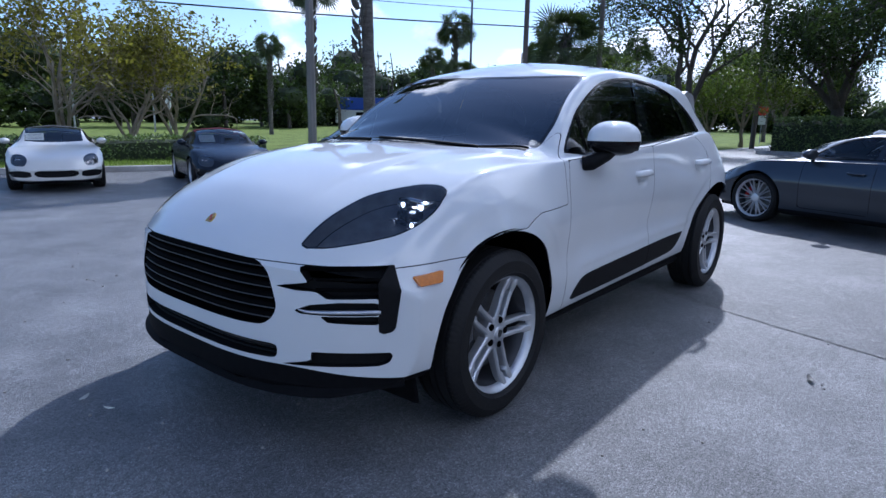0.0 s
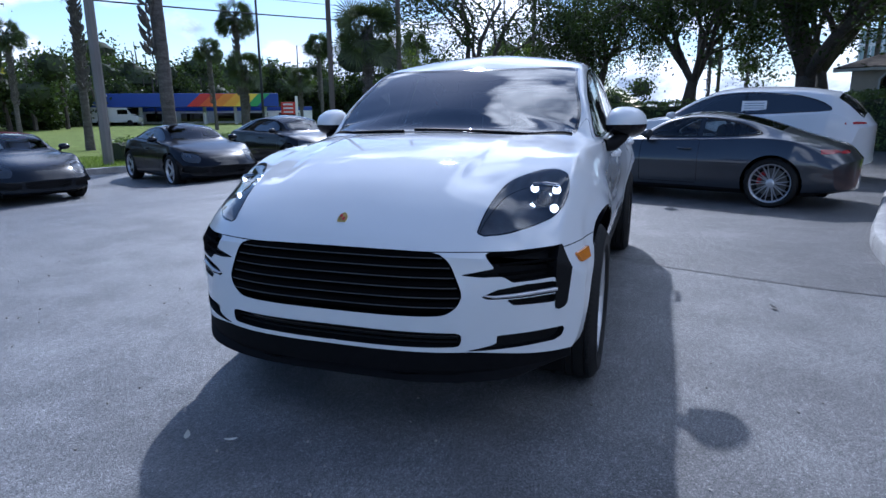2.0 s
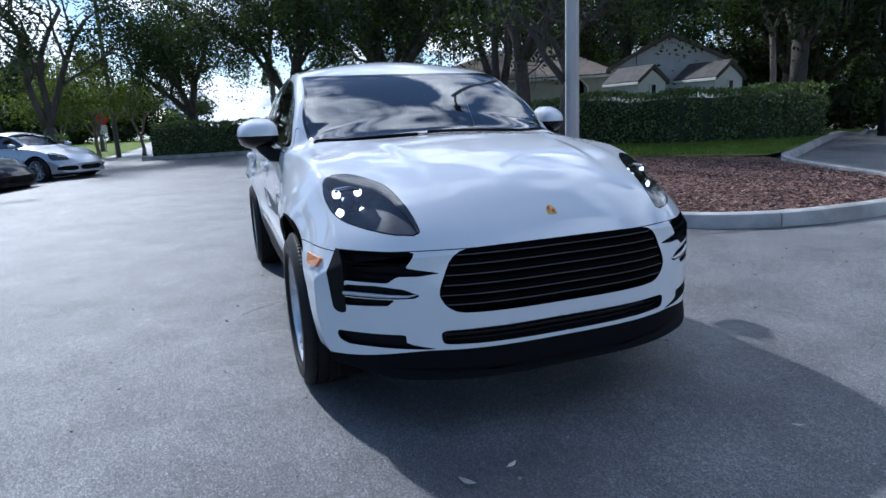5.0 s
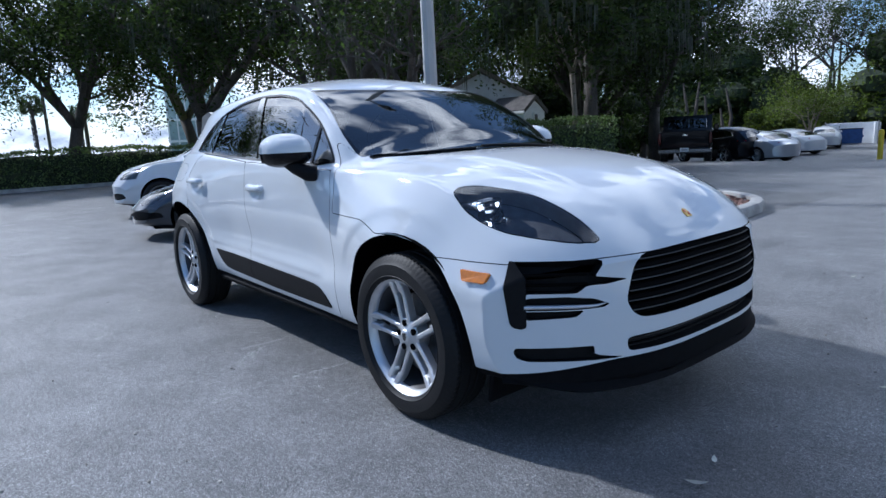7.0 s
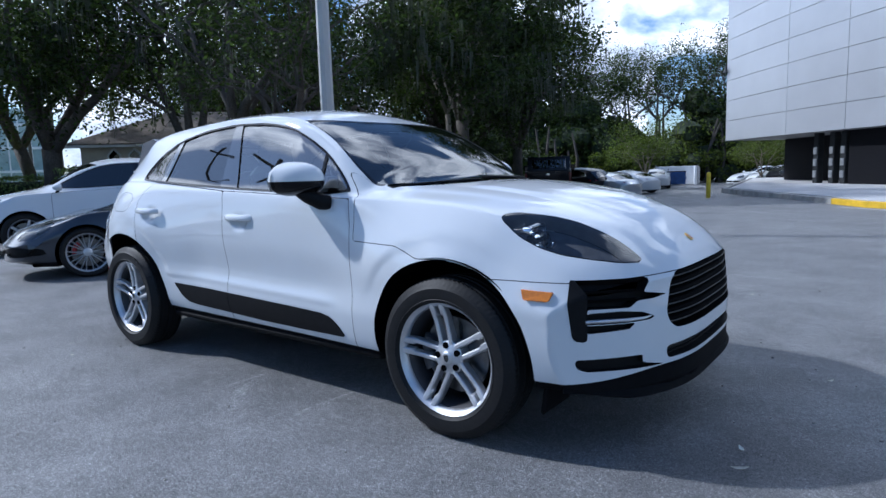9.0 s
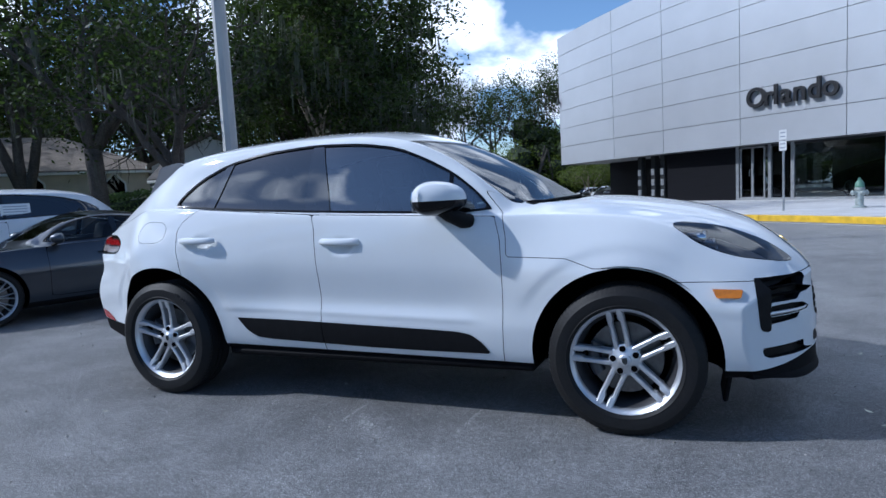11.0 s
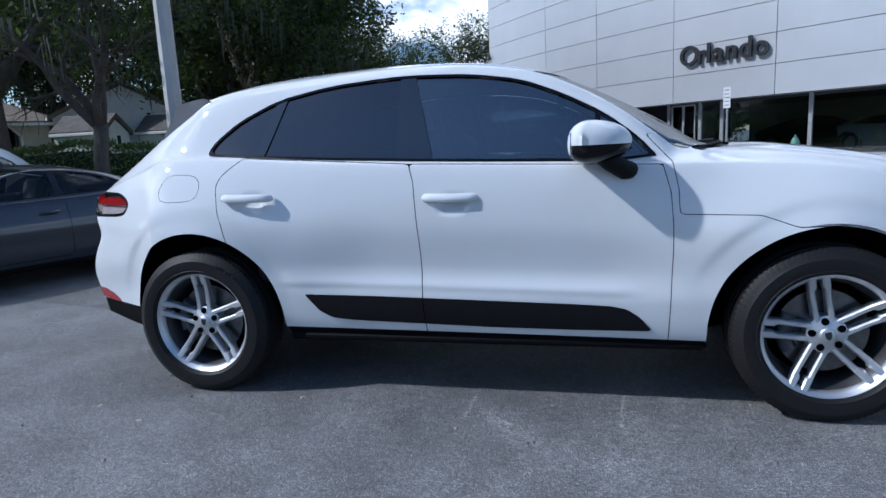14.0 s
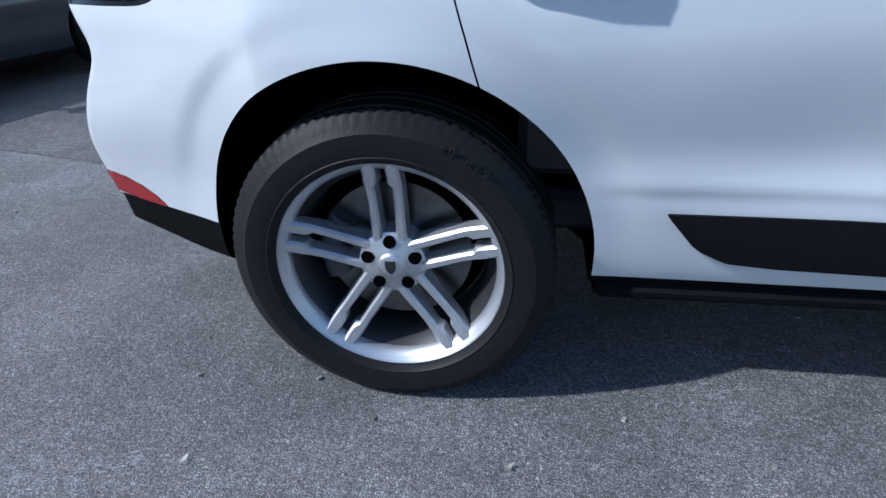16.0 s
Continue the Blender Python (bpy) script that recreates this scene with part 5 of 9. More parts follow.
    part("crest_field", Bag().box((-0.008, 0.010, 0.0065), (0.012, 0.018, 0.002)).box((0.009, -0.008, 0.0065), (0.012, 0.016, 0.002)).move(cm), "red_caliper", crest)
    # wipers
    for y0, y1 in ((0.48, -0.12), (-0.18, -0.62)):
        pts = [(1.118 - 0.21 * (y / 0.7) ** 2 - 0.02 * t, y, 1.128 - 0.035 * (y / 0.7) ** 2 + 0.008 * t) for t, y in zip(np.linspace(0, 1, 8), np.linspace(y0, y1, 8))]
        part("wiper", Bag().tube(pts, 0.008, 6), "trim", car, "black wiper arm")
    # door mirrors
    for sgn in (-1, 1):
        c = np.array((0.485, 0.948, 1.148))
        sh = Bag()
        nu, nv = 32, 18
        for i in range(nu):
            a = 2 * math.pi * i / nu
            for j in range(nv):
                t = math.pi * j / (nv - 1)
                d = (math.cos(t), math.sin(t) * math.cos(a), math.sin(t) * math.sin(a))
                rx = 0.150 if d[0] > 0 else 0.085
                px = rx * np.sign(d[0]) * abs(d[0]) ** 0.9
                py = 0.112 * np.sign(d[1]) * abs(d[1]) ** 0.8
                pz = (0.098 if d[2] > 0 else 0.076) * np.sign(d[2]) * abs(d[2]) ** 0.8 * (1.0 + 0.10 * np.sign(-d[1]) * abs(d[1])) * (1.0 - 0.12 * max(d[0], 0))
                sh.v.append((c[0] + px - 0.10 * (py / 0.112) * (0.5 if d[0] > 0 else 0.2), sgn * (c[1] + py), c[2] + pz))
        for i in range(nu):
            for j in range(nv - 1):
                q = (i * nv + j, i * nv + j + 1, (i + 1) % nu * nv + j + 1, (i + 1) % nu * nv + j)
                sh.f.append(q if sgn < 0 else q[::-1])
        up, dn = Bag(), Bag()
        up.v = dn.v = sh.v
        for f in sh.f:
            xm = sum(sh.v[i][0] for i in f) / 4 - c[0]
            (dn if max(sh.v[i][2] for i in f) < c[2] + 0.0001 and xm > -0.066 else up).f.append(f)
        mir = part("door_mirror", up, "white_paint", car, "white door mirror with a black base", "all")
        part("mirror_base", dn, "pillar", mir, "", "all")
        part("mirror_arm", Bag().tube([(0.64, sgn * 0.845, 1.035), (0.62, sgn * 0.885, 1.040), (0.56, sgn * 0.925, 1.075), (0.53, sgn * 0.945, 1.10)], [0.040, 0.042, 0.038, 0.034], 10, True, 0.9), "trim", mir, "black mirror arm", 60)
        gl = Bag().prism([(-0.085, -0.05), (0.085, -0.05), (0.095, 0.0), (0.08, 0.05), (-0.08, 0.05), (-0.095, 0.0)], 0.004, pose(0.408, sgn * 0.948, 1.148, 90, 0, 90))
        part("mirror_glass", gl, "chrome", mir, "mirror glass")
    # wheels
    for x in (ax, ar):
        twin_spoke_wheel(car, pose(x, -0.815, hub, 0, -11 if x > 0 else -1, 0), x < 0)
        twin_spoke_wheel(car, pose(x, 0.815, hub, 0, 20, 180))
    # cabin
    part("dashboard", Bag().box((0.72, 0, 0.98), (0.46, 1.36, 0.18), 0.06), "interior", car, "black dashboard", 30)
    part("cabin_floor", Bag().box((-0.4, 0, 0.42), (2.6, 1.45, 0.10), 0.02), "interior", car, "black cabin floor")
    for sgn in (-1, 1):
        part("door_card", Bag().box((-0.2, sgn * 0.77, 0.80), (1.9, 0.06, 0.52), 0.02), "interior", car, "black door lining")
    part("console", Bag().box((0.25, 0, 0.70), (0.9, 0.24, 0.28), 0.04), "interior", car, "black centre console")
    for x, names in ((0.02, "front_seat"), (-0.92, "rear_seat")):
        for sgn in (-1, 1):
            b = Bag().box((x, sgn * 0.37, 0.66), (0.52, 0.50, 0.16), 0.05)
            b.box((x - 0.30, sgn * 0.37, 0.96), (0.16, 0.48, 0.58), 0.06, pose(0, 0, 0, 0, -14, 0))
            b.box((x - 0.40, sgn * 0.37, 1.29), (0.10, 0.27, 0.17), 0.04, pose(0, 0, 0, 0, -10, 0))
            part(names, b, "leather", car, "black leather seat", 30)
    wm = pose(0.36, 0.37, 1.0, 0, -25, 0)
    sw = Bag().lathe([(0.185 + 0.015 * math.cos(t), 0.015 * math.sin(t)) for t in np.linspace(0, 2 * math.pi, 9)[:-1]], 36, "x", True)
    sw.box((0.0, 0, 0), (0.03, 0.15, 0.12), 0.03).box((0, 0.12, 0), (0.015, 0.14, 0.03), 0.005).box((0, -0.12, 0), (0.015, 0.14, 0.03), 0.005).box((0, 0, -0.12), (0.015, 0.03, 0.14), 0.005)
    part("steering_wheel", sw.move(wm), "leather", car, "black steering wheel", 50)
    part("steering_crest", Bag().lathe([(0.0, -0.024), (0.03, -0.022), (0.032, -0.016)], 20, "x").move(wm), "chrome", car, "silver steering wheel badge")
    part("centre_mirror", Bag().box((0.33, 0, 1.38), (0.03, 0.24, 0.07), 0.014), "interior", car, "black inner mirror")
    return car


main_car = white_suv(Matrix())

# ---- ground, kerbs and planting beds ----
def spread(points, step):
    """Points at even steps along a polyline."""
    P = [Vector((*p, 0)) for p in points]
    out = [P[0]]
    for a, b in zip(P, P[1:]):
        n = max(1, int((b - a).length / step))
        out += [a.lerp(b, (k + 1) / n) for k in range(n)]
    return out


def rounded(points, rounds=2, closed=False):
    p = [Vector(q) for q in points]
    for _ in range(rounds):
        q = []
        n = len(p)
        for i in range(n if closed else n - 1):
            a, b = p[i], p[(i + 1) % n]
            q += [a.lerp(b, 0.25), a.lerp(b, 0.75)]
        p = q if closed else [p[0]] + q + [p[-1]]
    return [tuple(a) for a in p]


def fall_of(x, y):
    """How far the lot and the land round it lie below the level under the car: they fall away to the north and to the south."""
    return -0.55 * float(smooth01(17.0, 29.0, y)) * float(smooth01(1.0, -5.0, x)) - 0.30 * float(smooth01(-5.0, -9.5, y))


def sheet(name, outline, z, material, label, category, thick=0.0):
    b = Bag()
    if thick:
        b.prism(outline, thick, Matrix.Translation((0, 0, z - thick)))
    else:
        b.add([(x, y, z) for x, y in outline], [tuple(range(len(outline)))])
    return tagged(part(name, b, material, None, "", False), label, category, kind="structure")


g = Bag()
N = 60
xs = [-900, -300, -120] + list(np.linspace(-60, 60, N)) + [120, 300, 900]
for x in xs:
    for y in xs:
        g.v.append((x, y, fall_of(x, y)))
n = len(xs)
g.f = [(i * n + j, (i + 1) * n + j, (i + 1) * n + j + 1, i * n + j + 1) for i in range(n - 1) for j in range(n - 1)]
tagged(part("ground", g, "asphalt", None, "", False), "dark sealed asphalt parking lot with pale scuffs", "parking lot", kind="structure")

# older, paler asphalt beyond a joint behind the car
sheet("pavement", [(-0.1, 4.0), (-0.5, 2.2), (-0.9, 1.0), (-1.2, 0.35), (-3.0, 0.45), (-8.0, 1.6), (-24, 4.2), (-40, 6.0), (-40, 9.0), (-0.1, 9.0)], 0.004, "old_asphalt", "older patchy grey asphalt behind a joint", "pavement")


def kerb(points, name, material="concrete", step=2.4, height=0.15, width=0.17, label="pale weathered concrete kerb", flip=1):
    """A row of kerb stones with rounded tops and narrow joints; the bed lies to the left of the path."""
    top = thing(name, label, "kerb", kind="structure")
    path = spread(points, 0.3)
    per = max(2, int(step / 0.3))
    for k in range(0, len(path) - 1, per):
        run = path[k:k + per + 1]
        if len(run) < 2:
            continue
        b = Bag()
        prof = [(0.0, -0.05), (0.0, height * 0.72), (0.02, height * 0.93), (0.05, height), (width - 0.03, height), (width, height * 0.93), (width, -0.05)]
        for i, p in enumerate(run):
            d = (run[min(i + 1, len(run) - 1)] - run[max(i - 1, 0)]).normalized()
            s = Vector((-d.y, d.x, 0)) * flip
            q = p + d * (0.006 if i == 0 else -0.006 if i == len(run) - 1 else 0)
            for o, z in prof:
                b.v.append(tuple(q + s * o + Vector((0, 0, z))))
        m = len(prof)
        for i in range(len(run) - 1):
            for j in range(m - 1):
                f = (i * m + j, i * m + j + 1, (i + 1) * m + j + 1, (i + 1) * m + j)
                b.f.append(f if flip < 0 else f[::-1])
        b.f += [tuple(range(m)), tuple(range(len(run) * m - 1, len(run) * m - m - 1, -1))]
        part("kerb_stone", b, material, top, "", 35)
    return top


island = rounded([(-30.0, 12.3), (-20.0, 9.4), (-9.6, 5.55), (-5.9, 4.18), (-3.5, 3.42), (-2.1, 2.95), (-0.9, 2.85), (-0.15, 3.7), (-0.05, 5.2), (-0.3, 6.8), (-1.4, 7.75), (-4.84, 9.2), (-6.3, 11.6), (-9.5, 16.5), (-14.0, 24.0), (-20.0, 33.0)], 2)
kerb(island, "kerb", flip=1)
inner = [(x, y) for x, y in island]
cx = [(-30.0, 12.6), (-20.0, 9.7), (-9.5, 5.8), (-9.0, 5.75), (-7.6, 8.0), (-5.6, 9.7), (-6.5, 11.7), (-9.7, 16.6), (-14.2, 24.1), (-20.2, 33.2), (-34, 33), (-40, 20)]
sheet("lawn", cx, 0.125, "grass", "mown green lawn behind the planting bed", "lawn")
bed_edge = rounded([(-9.6, 5.75), (-5.9, 4.33), (-3.5, 3.57), (-2.1, 3.10), (-1.0, 3.02), (-0.33, 3.8), (-0.22, 5.2), (-0.47, 6.7), (-1.5, 7.6), (-4.75, 9.0), (-5.8, 9.8), (-7.6, 8.2)], 2, True)
bx, by = zip(*bed_edge)


def inside(x, y, ring):
    odd = False
    for (x0, y0), (x1, y1) in zip(ring, ring[1:] + ring[:1]):
        if (y0 > y) != (y1 > y) and x < x0 + (y - y0) / (y1 - y0) * (x1 - x0):
            odd = not odd
    return odd


rng = np.random.default_rng(5)
mid = (-4.4, 6.1)
bed = Bag()
rings = 7
for k in range(rings + 1):
    t = k / rings
    for x, y in bed_edge:
        px, py = x + (mid[0] - x) * t, y + (mid[1] - y) * t
        bed.v.append((px, py, 0.08 + 0.05 * math.sin(t * 1.57) + 0.02 * noise.noise((px * 2, py * 2, 0))))
n = len(bed_edge)
bed.f = [(k * n + i, k * n + (i + 1) % n, (k + 1) * n + (i + 1) % n, (k + 1) * n + i) for k in range(rings) for i in range(n)]
tagged(part("mulch_bed", bed, "mulch", None, "", True), "red-brown bark mulch in a kerbed island", "mulch", kind="structure")


def bed_height(x, y):
    best = 9.0
    for a, b in bed_edge[::2]:
        best = min(best, math.hypot(a - x, b - y))
    return 0.08 + 0.05 * math.sin(min(1.0, best / 3.0) * 1.57)


chips = Bag()
count = 0
while count < 13000:
    x, y = rng.uniform(min(bx), max(bx)), rng.uniform(min(by), max(by))
    if not inside(x, y, bed_edge):
        continue
    count += 1
    l, w, h = rng.uniform(0.025, 0.075), rng.uniform(0.010, 0.026), rng.uniform(0.005, 0.011)
    chips.box((x, y, bed_height(x, y) + rng.uniform(0.002, 0.022)), (l, w, h), 0, pose(0, 0, 0, rng.uniform(-25, 25), rng.uniform(-25, 25), rng.uniform(0, 360)))
tagged(part("bark_chips", chips, "chip", None, "", False), "loose red-brown bark chips on the bed", "mulch", kind="stuff")


def blades(name, ring, z, count, h, material, label, seed):
    r = np.random.default_rng(seed)
    xs_, ys_ = zip(*ring)
    b = Bag()
    k = 0
    while k < count:
        x, y = r.uniform(min(xs_), max(xs_)), r.uniform(min(ys_), max(ys_))
        if not inside(x, y, ring):
            continue
        k += 1
        a, hh, w = r.uniform(0, 6.28), h * r.uniform(0.6, 1.3), r.uniform(0.006, 0.012)
        dx, dy = math.cos(a), math.sin(a)
        lx, ly = r.normal(0, 0.35, 2) * hh
        b.add([(x - dx * w, y - dy * w, z), (x + dx * w, y + dy * w, z), (x + lx, y + ly, z + hh)], [(0, 1, 2)])
    return tagged(part(name, b, material, None, "", False), label, "grass", kind="stuff")


blades("grass", [(-9.4, 5.9), (-7.5, 8.2), (-5.7, 9.9), (-9.0, 15.5), (-10.5, 12.5), (-15.0, 8.4)], 0.12, 22000, 0.07, "blade", "short green grass of the lawn", 3)

# verge and lawn along the far side of the row of parked cars
verge = [(2.3, -16.9), (-3.4, -14.5), (-8.1, -12.7), (-13.0, -10.9), (-17.5, -9.6), (-22.0, -8.9)]
kerb([(12, -20.9)] + verge[:1] + verge, "kerb_far", flip=-1, step=3.0)
sheet("lawn_far", [(16, -22.4), (2.25, -17.05), (-3.45, -14.65), (-8.15, -12.85), (-13.05, -11.05), (-17.5, -9.75), (-22.0, -9.05), (-24.4, -9.6), (-60, -18), (-130, -20), (-130, -110), (50, -110), (50, -30)], 0.12, "grass", "sunlit green lawn beyond the parked cars", "lawn")
blades("grass_verge", [(2.25, -17.05), (-3.45, -14.65), (-8.15, -12.85), (-13.05, -11.05), (-14, -14), (-9, -18.5), (0, -20)], 0.12, 15000, 0.09, "blade", "green grass of the verge", 4)
sheet("lawn_side", [(-24.6, -14), (-24.6, 12), (-30, 12.3), (-60, 20), (-130, 50), (-130, -20), (-60, -18)], 0.10, "grass", "grass strip behind the hedge", "lawn")
kerb([(-24.4, 11.2), (-24.5, -4.0)], "kerb_side", flip=1, step=3.0)
kerb([(-24.5, -6.6), (-24.4, -9.0)], "kerb_side", flip=1, step=3.0)

# walk in front of the showroom with its yellow kerb
walk_edge = [(-5.2, 40.0), (-3.05, 23.7), (2.2, 14.9), (4.2, 13.1), (6.6, 10.5), (12.0, 5.0), (22.0, -4.0)]
sheet("sidewalk", [(-5.1, 40.0), (-2.9, 23.8), (2.35, 15.05), (4.32, 13.24), (6.72, 10.64), (12.1, 5.15), (22.1, -3.85), (40, 5), (30, 45)], 0.15, "walk", "pale concrete walk before the showroom", "sidewalk", 0.15)
kerb(walk_edge[:2] + [(1.4, 16.2)], "kerb_walk", flip=-1, step=3.0)
kerb([(1.4, 16.2), (2.2, 14.9), (4.2, 13.1), (6.6, 10.5), (12.0, 5.0), (22.0, -4.0)], "kerb_yellow", "kerb_yellow", flip=-1, step=3.0, label="kerb painted yellow before the showroom")
ln = Bag()
for a, b in zip([(1.5, 14.9), (3.8, 12.6), (6.2, 10.0), (11.6, 4.5)], [(3.8, 12.6), (6.2, 10.0), (11.6, 4.5), (20, -3)]):
    d = (Vector(b) - Vector(a)).normalized() * 0.05
    ln.add([(a[0] - d.y, a[1] + d.x, 0.006), (a[0] + d.y, a[1] - d.x, 0.006), (b[0] + d.y, b[1] - d.x, 0.006), (b[0] - d.y, b[1] + d.x, 0.006)], [(0, 1, 2, 3)])
tagged(part("road_line", ln, "line_white", None, "", False), "worn white painted line along the kerb", "road line", kind="structure")

# ---- plants ----
def leaf_quads(centres, size, r, flat=0.0, aspect=0.5, droop=0.0):
    """Small leaf quads at the given centres, each turned its own way."""
    n = len(centres)
    a = r.normal(size=(n, 3))
    a[:, 2] = a[:, 2] * (1 - flat) - droop
    a /= np.linalg.norm(a, axis=1, keepdims=True)
    b = np.cross(a, r.normal(size=(n, 3)))
    b /= np.maximum(np.linalg.norm(b, axis=1, keepdims=True), 1e-6)
    s = size * r.uniform(0.6, 1.35, (n, 1))
    u, v = a * s * 0.5, b * s * 0.5 * aspect
    V = np.stack([centres - u, centres + v * 1.0, centres + u, centres - v], 1).reshape(-1, 3)
    bag = Bag()
    bag.v = V.tolist()
    bag.f = np.arange(4 * n).reshape(n, 4).tolist()
    return bag


def branch(bag, tips, p, d, length, r, depth, rnd, up=0.12, spread_=0.75):
    """A limb that bends, tapers and forks; the ends of the twigs are gathered in tips."""
    path, radii = [p.copy()], [r]
    q = p.copy()
    steps = 5
    for k in range(steps):
        d = (d + Vector(rnd.normal(0, 0.16, 3)) + Vector((0, 0, up * 0.5))).normalized()
        q = q + d * (length / steps)
        path.append(q.copy())
        radii.append(r * (1 - 0.5 * (k + 1) / steps))
        if depth > 0 and k >= 1:
            side = Vector(rnd.normal(0, 1, 3))
            side = (side - d * side.dot(d)).normalized()
            nd = (d * 0.6 + side * spread_ + Vector((0, 0, up))).normalized()
            branch(bag, tips, q.copy(), nd, length * rnd.uniform(0.50, 0.72), radii[-1] * 0.62, depth - 1, rnd, up * 0.6, spread_)
        if depth <= 1:
            tips.append(tuple(q))
    bag.tube(path, radii, 9 if depth > 1 else 4 if depth else 3, depth > 1)
    if depth == 0:
        tips.append(tuple(q))


def oak(seed, height=9.0, trunk=0.32, forks=4, leaf="leaf", bark="bark", label="", leaves=20000, size=0.16, low=0.22, moss=0, name="oak_tree", clump=0.62, lean=0.55, skirt=0.0, droop=0):
    """A spreading tree: trunk, forking limbs, a loose crown of single leaves with gaps, and hanging moss."""
    rnd = np.random.default_rng(seed)
    t = thing(name, label, "tree")
    wood, tips = Bag(), []
    h0 = height * low
    base = [Vector((0, 0, -0.1)), Vector((0.02, 0.01, 0.25)), Vector((rnd.normal(0, 0.08), rnd.normal(0, 0.08), h0 * 0.6)), Vector((rnd.normal(0, 0.12), rnd.normal(0, 0.12), h0))]
    wood.tube(base, [trunk * 1.45, trunk * 1.05, trunk * 0.92, trunk * 0.9], 14)
    for k in range(forks):
        a = 2 * math.pi * (k + rnd.uniform(-0.25, 0.25)) / forks
        o = lean * rnd.uniform(0.6, 1.3)
        branch(wood, tips, base[-1] - Vector((0, 0, 0.15)), Vector((math.cos(a) * o, math.sin(a) * o, 1.0)).normalized(), height * 0.46 * rnd.uniform(0.85, 1.15), trunk * 0.62, 3, rnd)
    part("trunk", wood, bark, t, "", "all")
    T = np.array(tips)
    pick = rnd.integers(0, len(T), leaves)
    c = T[pick] + rnd.normal(0, clump * 0.5, (leaves, 3)) * (1, 1, 0.75)
    c = c[c[:, 2] > skirt * height + rnd.normal(0, 0.35, len(c))]
    if droop:
        out_ = T[np.argsort(T[:, 2] - 0.35 * np.hypot(T[:, 0], T[:, 1]))[:max(20, len(T) // 3)]]
        d = out_[rnd.integers(0, len(out_), 26)][rnd.integers(0, 26, droop)] + rnd.normal(0, 0.34, (droop, 3))
        d[:, 2] -= np.abs(rnd.normal(0, 0.10 * height, droop))
        c = np.concatenate([c, d[d[:, 2] > 0.20 * height]])
    part("crown", leaf_quads(c, size, rnd, 0.3), leaf, t, "", False)
    if moss:
        mb = Bag()
        lowt = T[np.argsort(T[:, 2])[:max(20, len(T) // 2)]]
        for k in range(moss):
            p = lowt[rnd.integers(0, len(lowt))] + rnd.normal(0, 0.3, 3)
            l = rnd.uniform(0.4, 1.3)
            for q in range(4):
                o = rnd.normal(0, 0.05, 2)
                w = rnd.uniform(0.012, 0.03)
                mb.add([(p[0] + o[0] - w, p[1] + o[1], p[2]), (p[0] + o[0] + w, p[1] + o[1] + w, p[2]), (p[0] + o[0] * 1.6, p[1] + o[1] * 1.6, p[2] - l * rnd.uniform(0.6, 1))], [(0, 1, 2)])
        tagged(part("hanging_moss", mb, "moss", t, "grey hanging moss", False), kind="stuff")
    return t


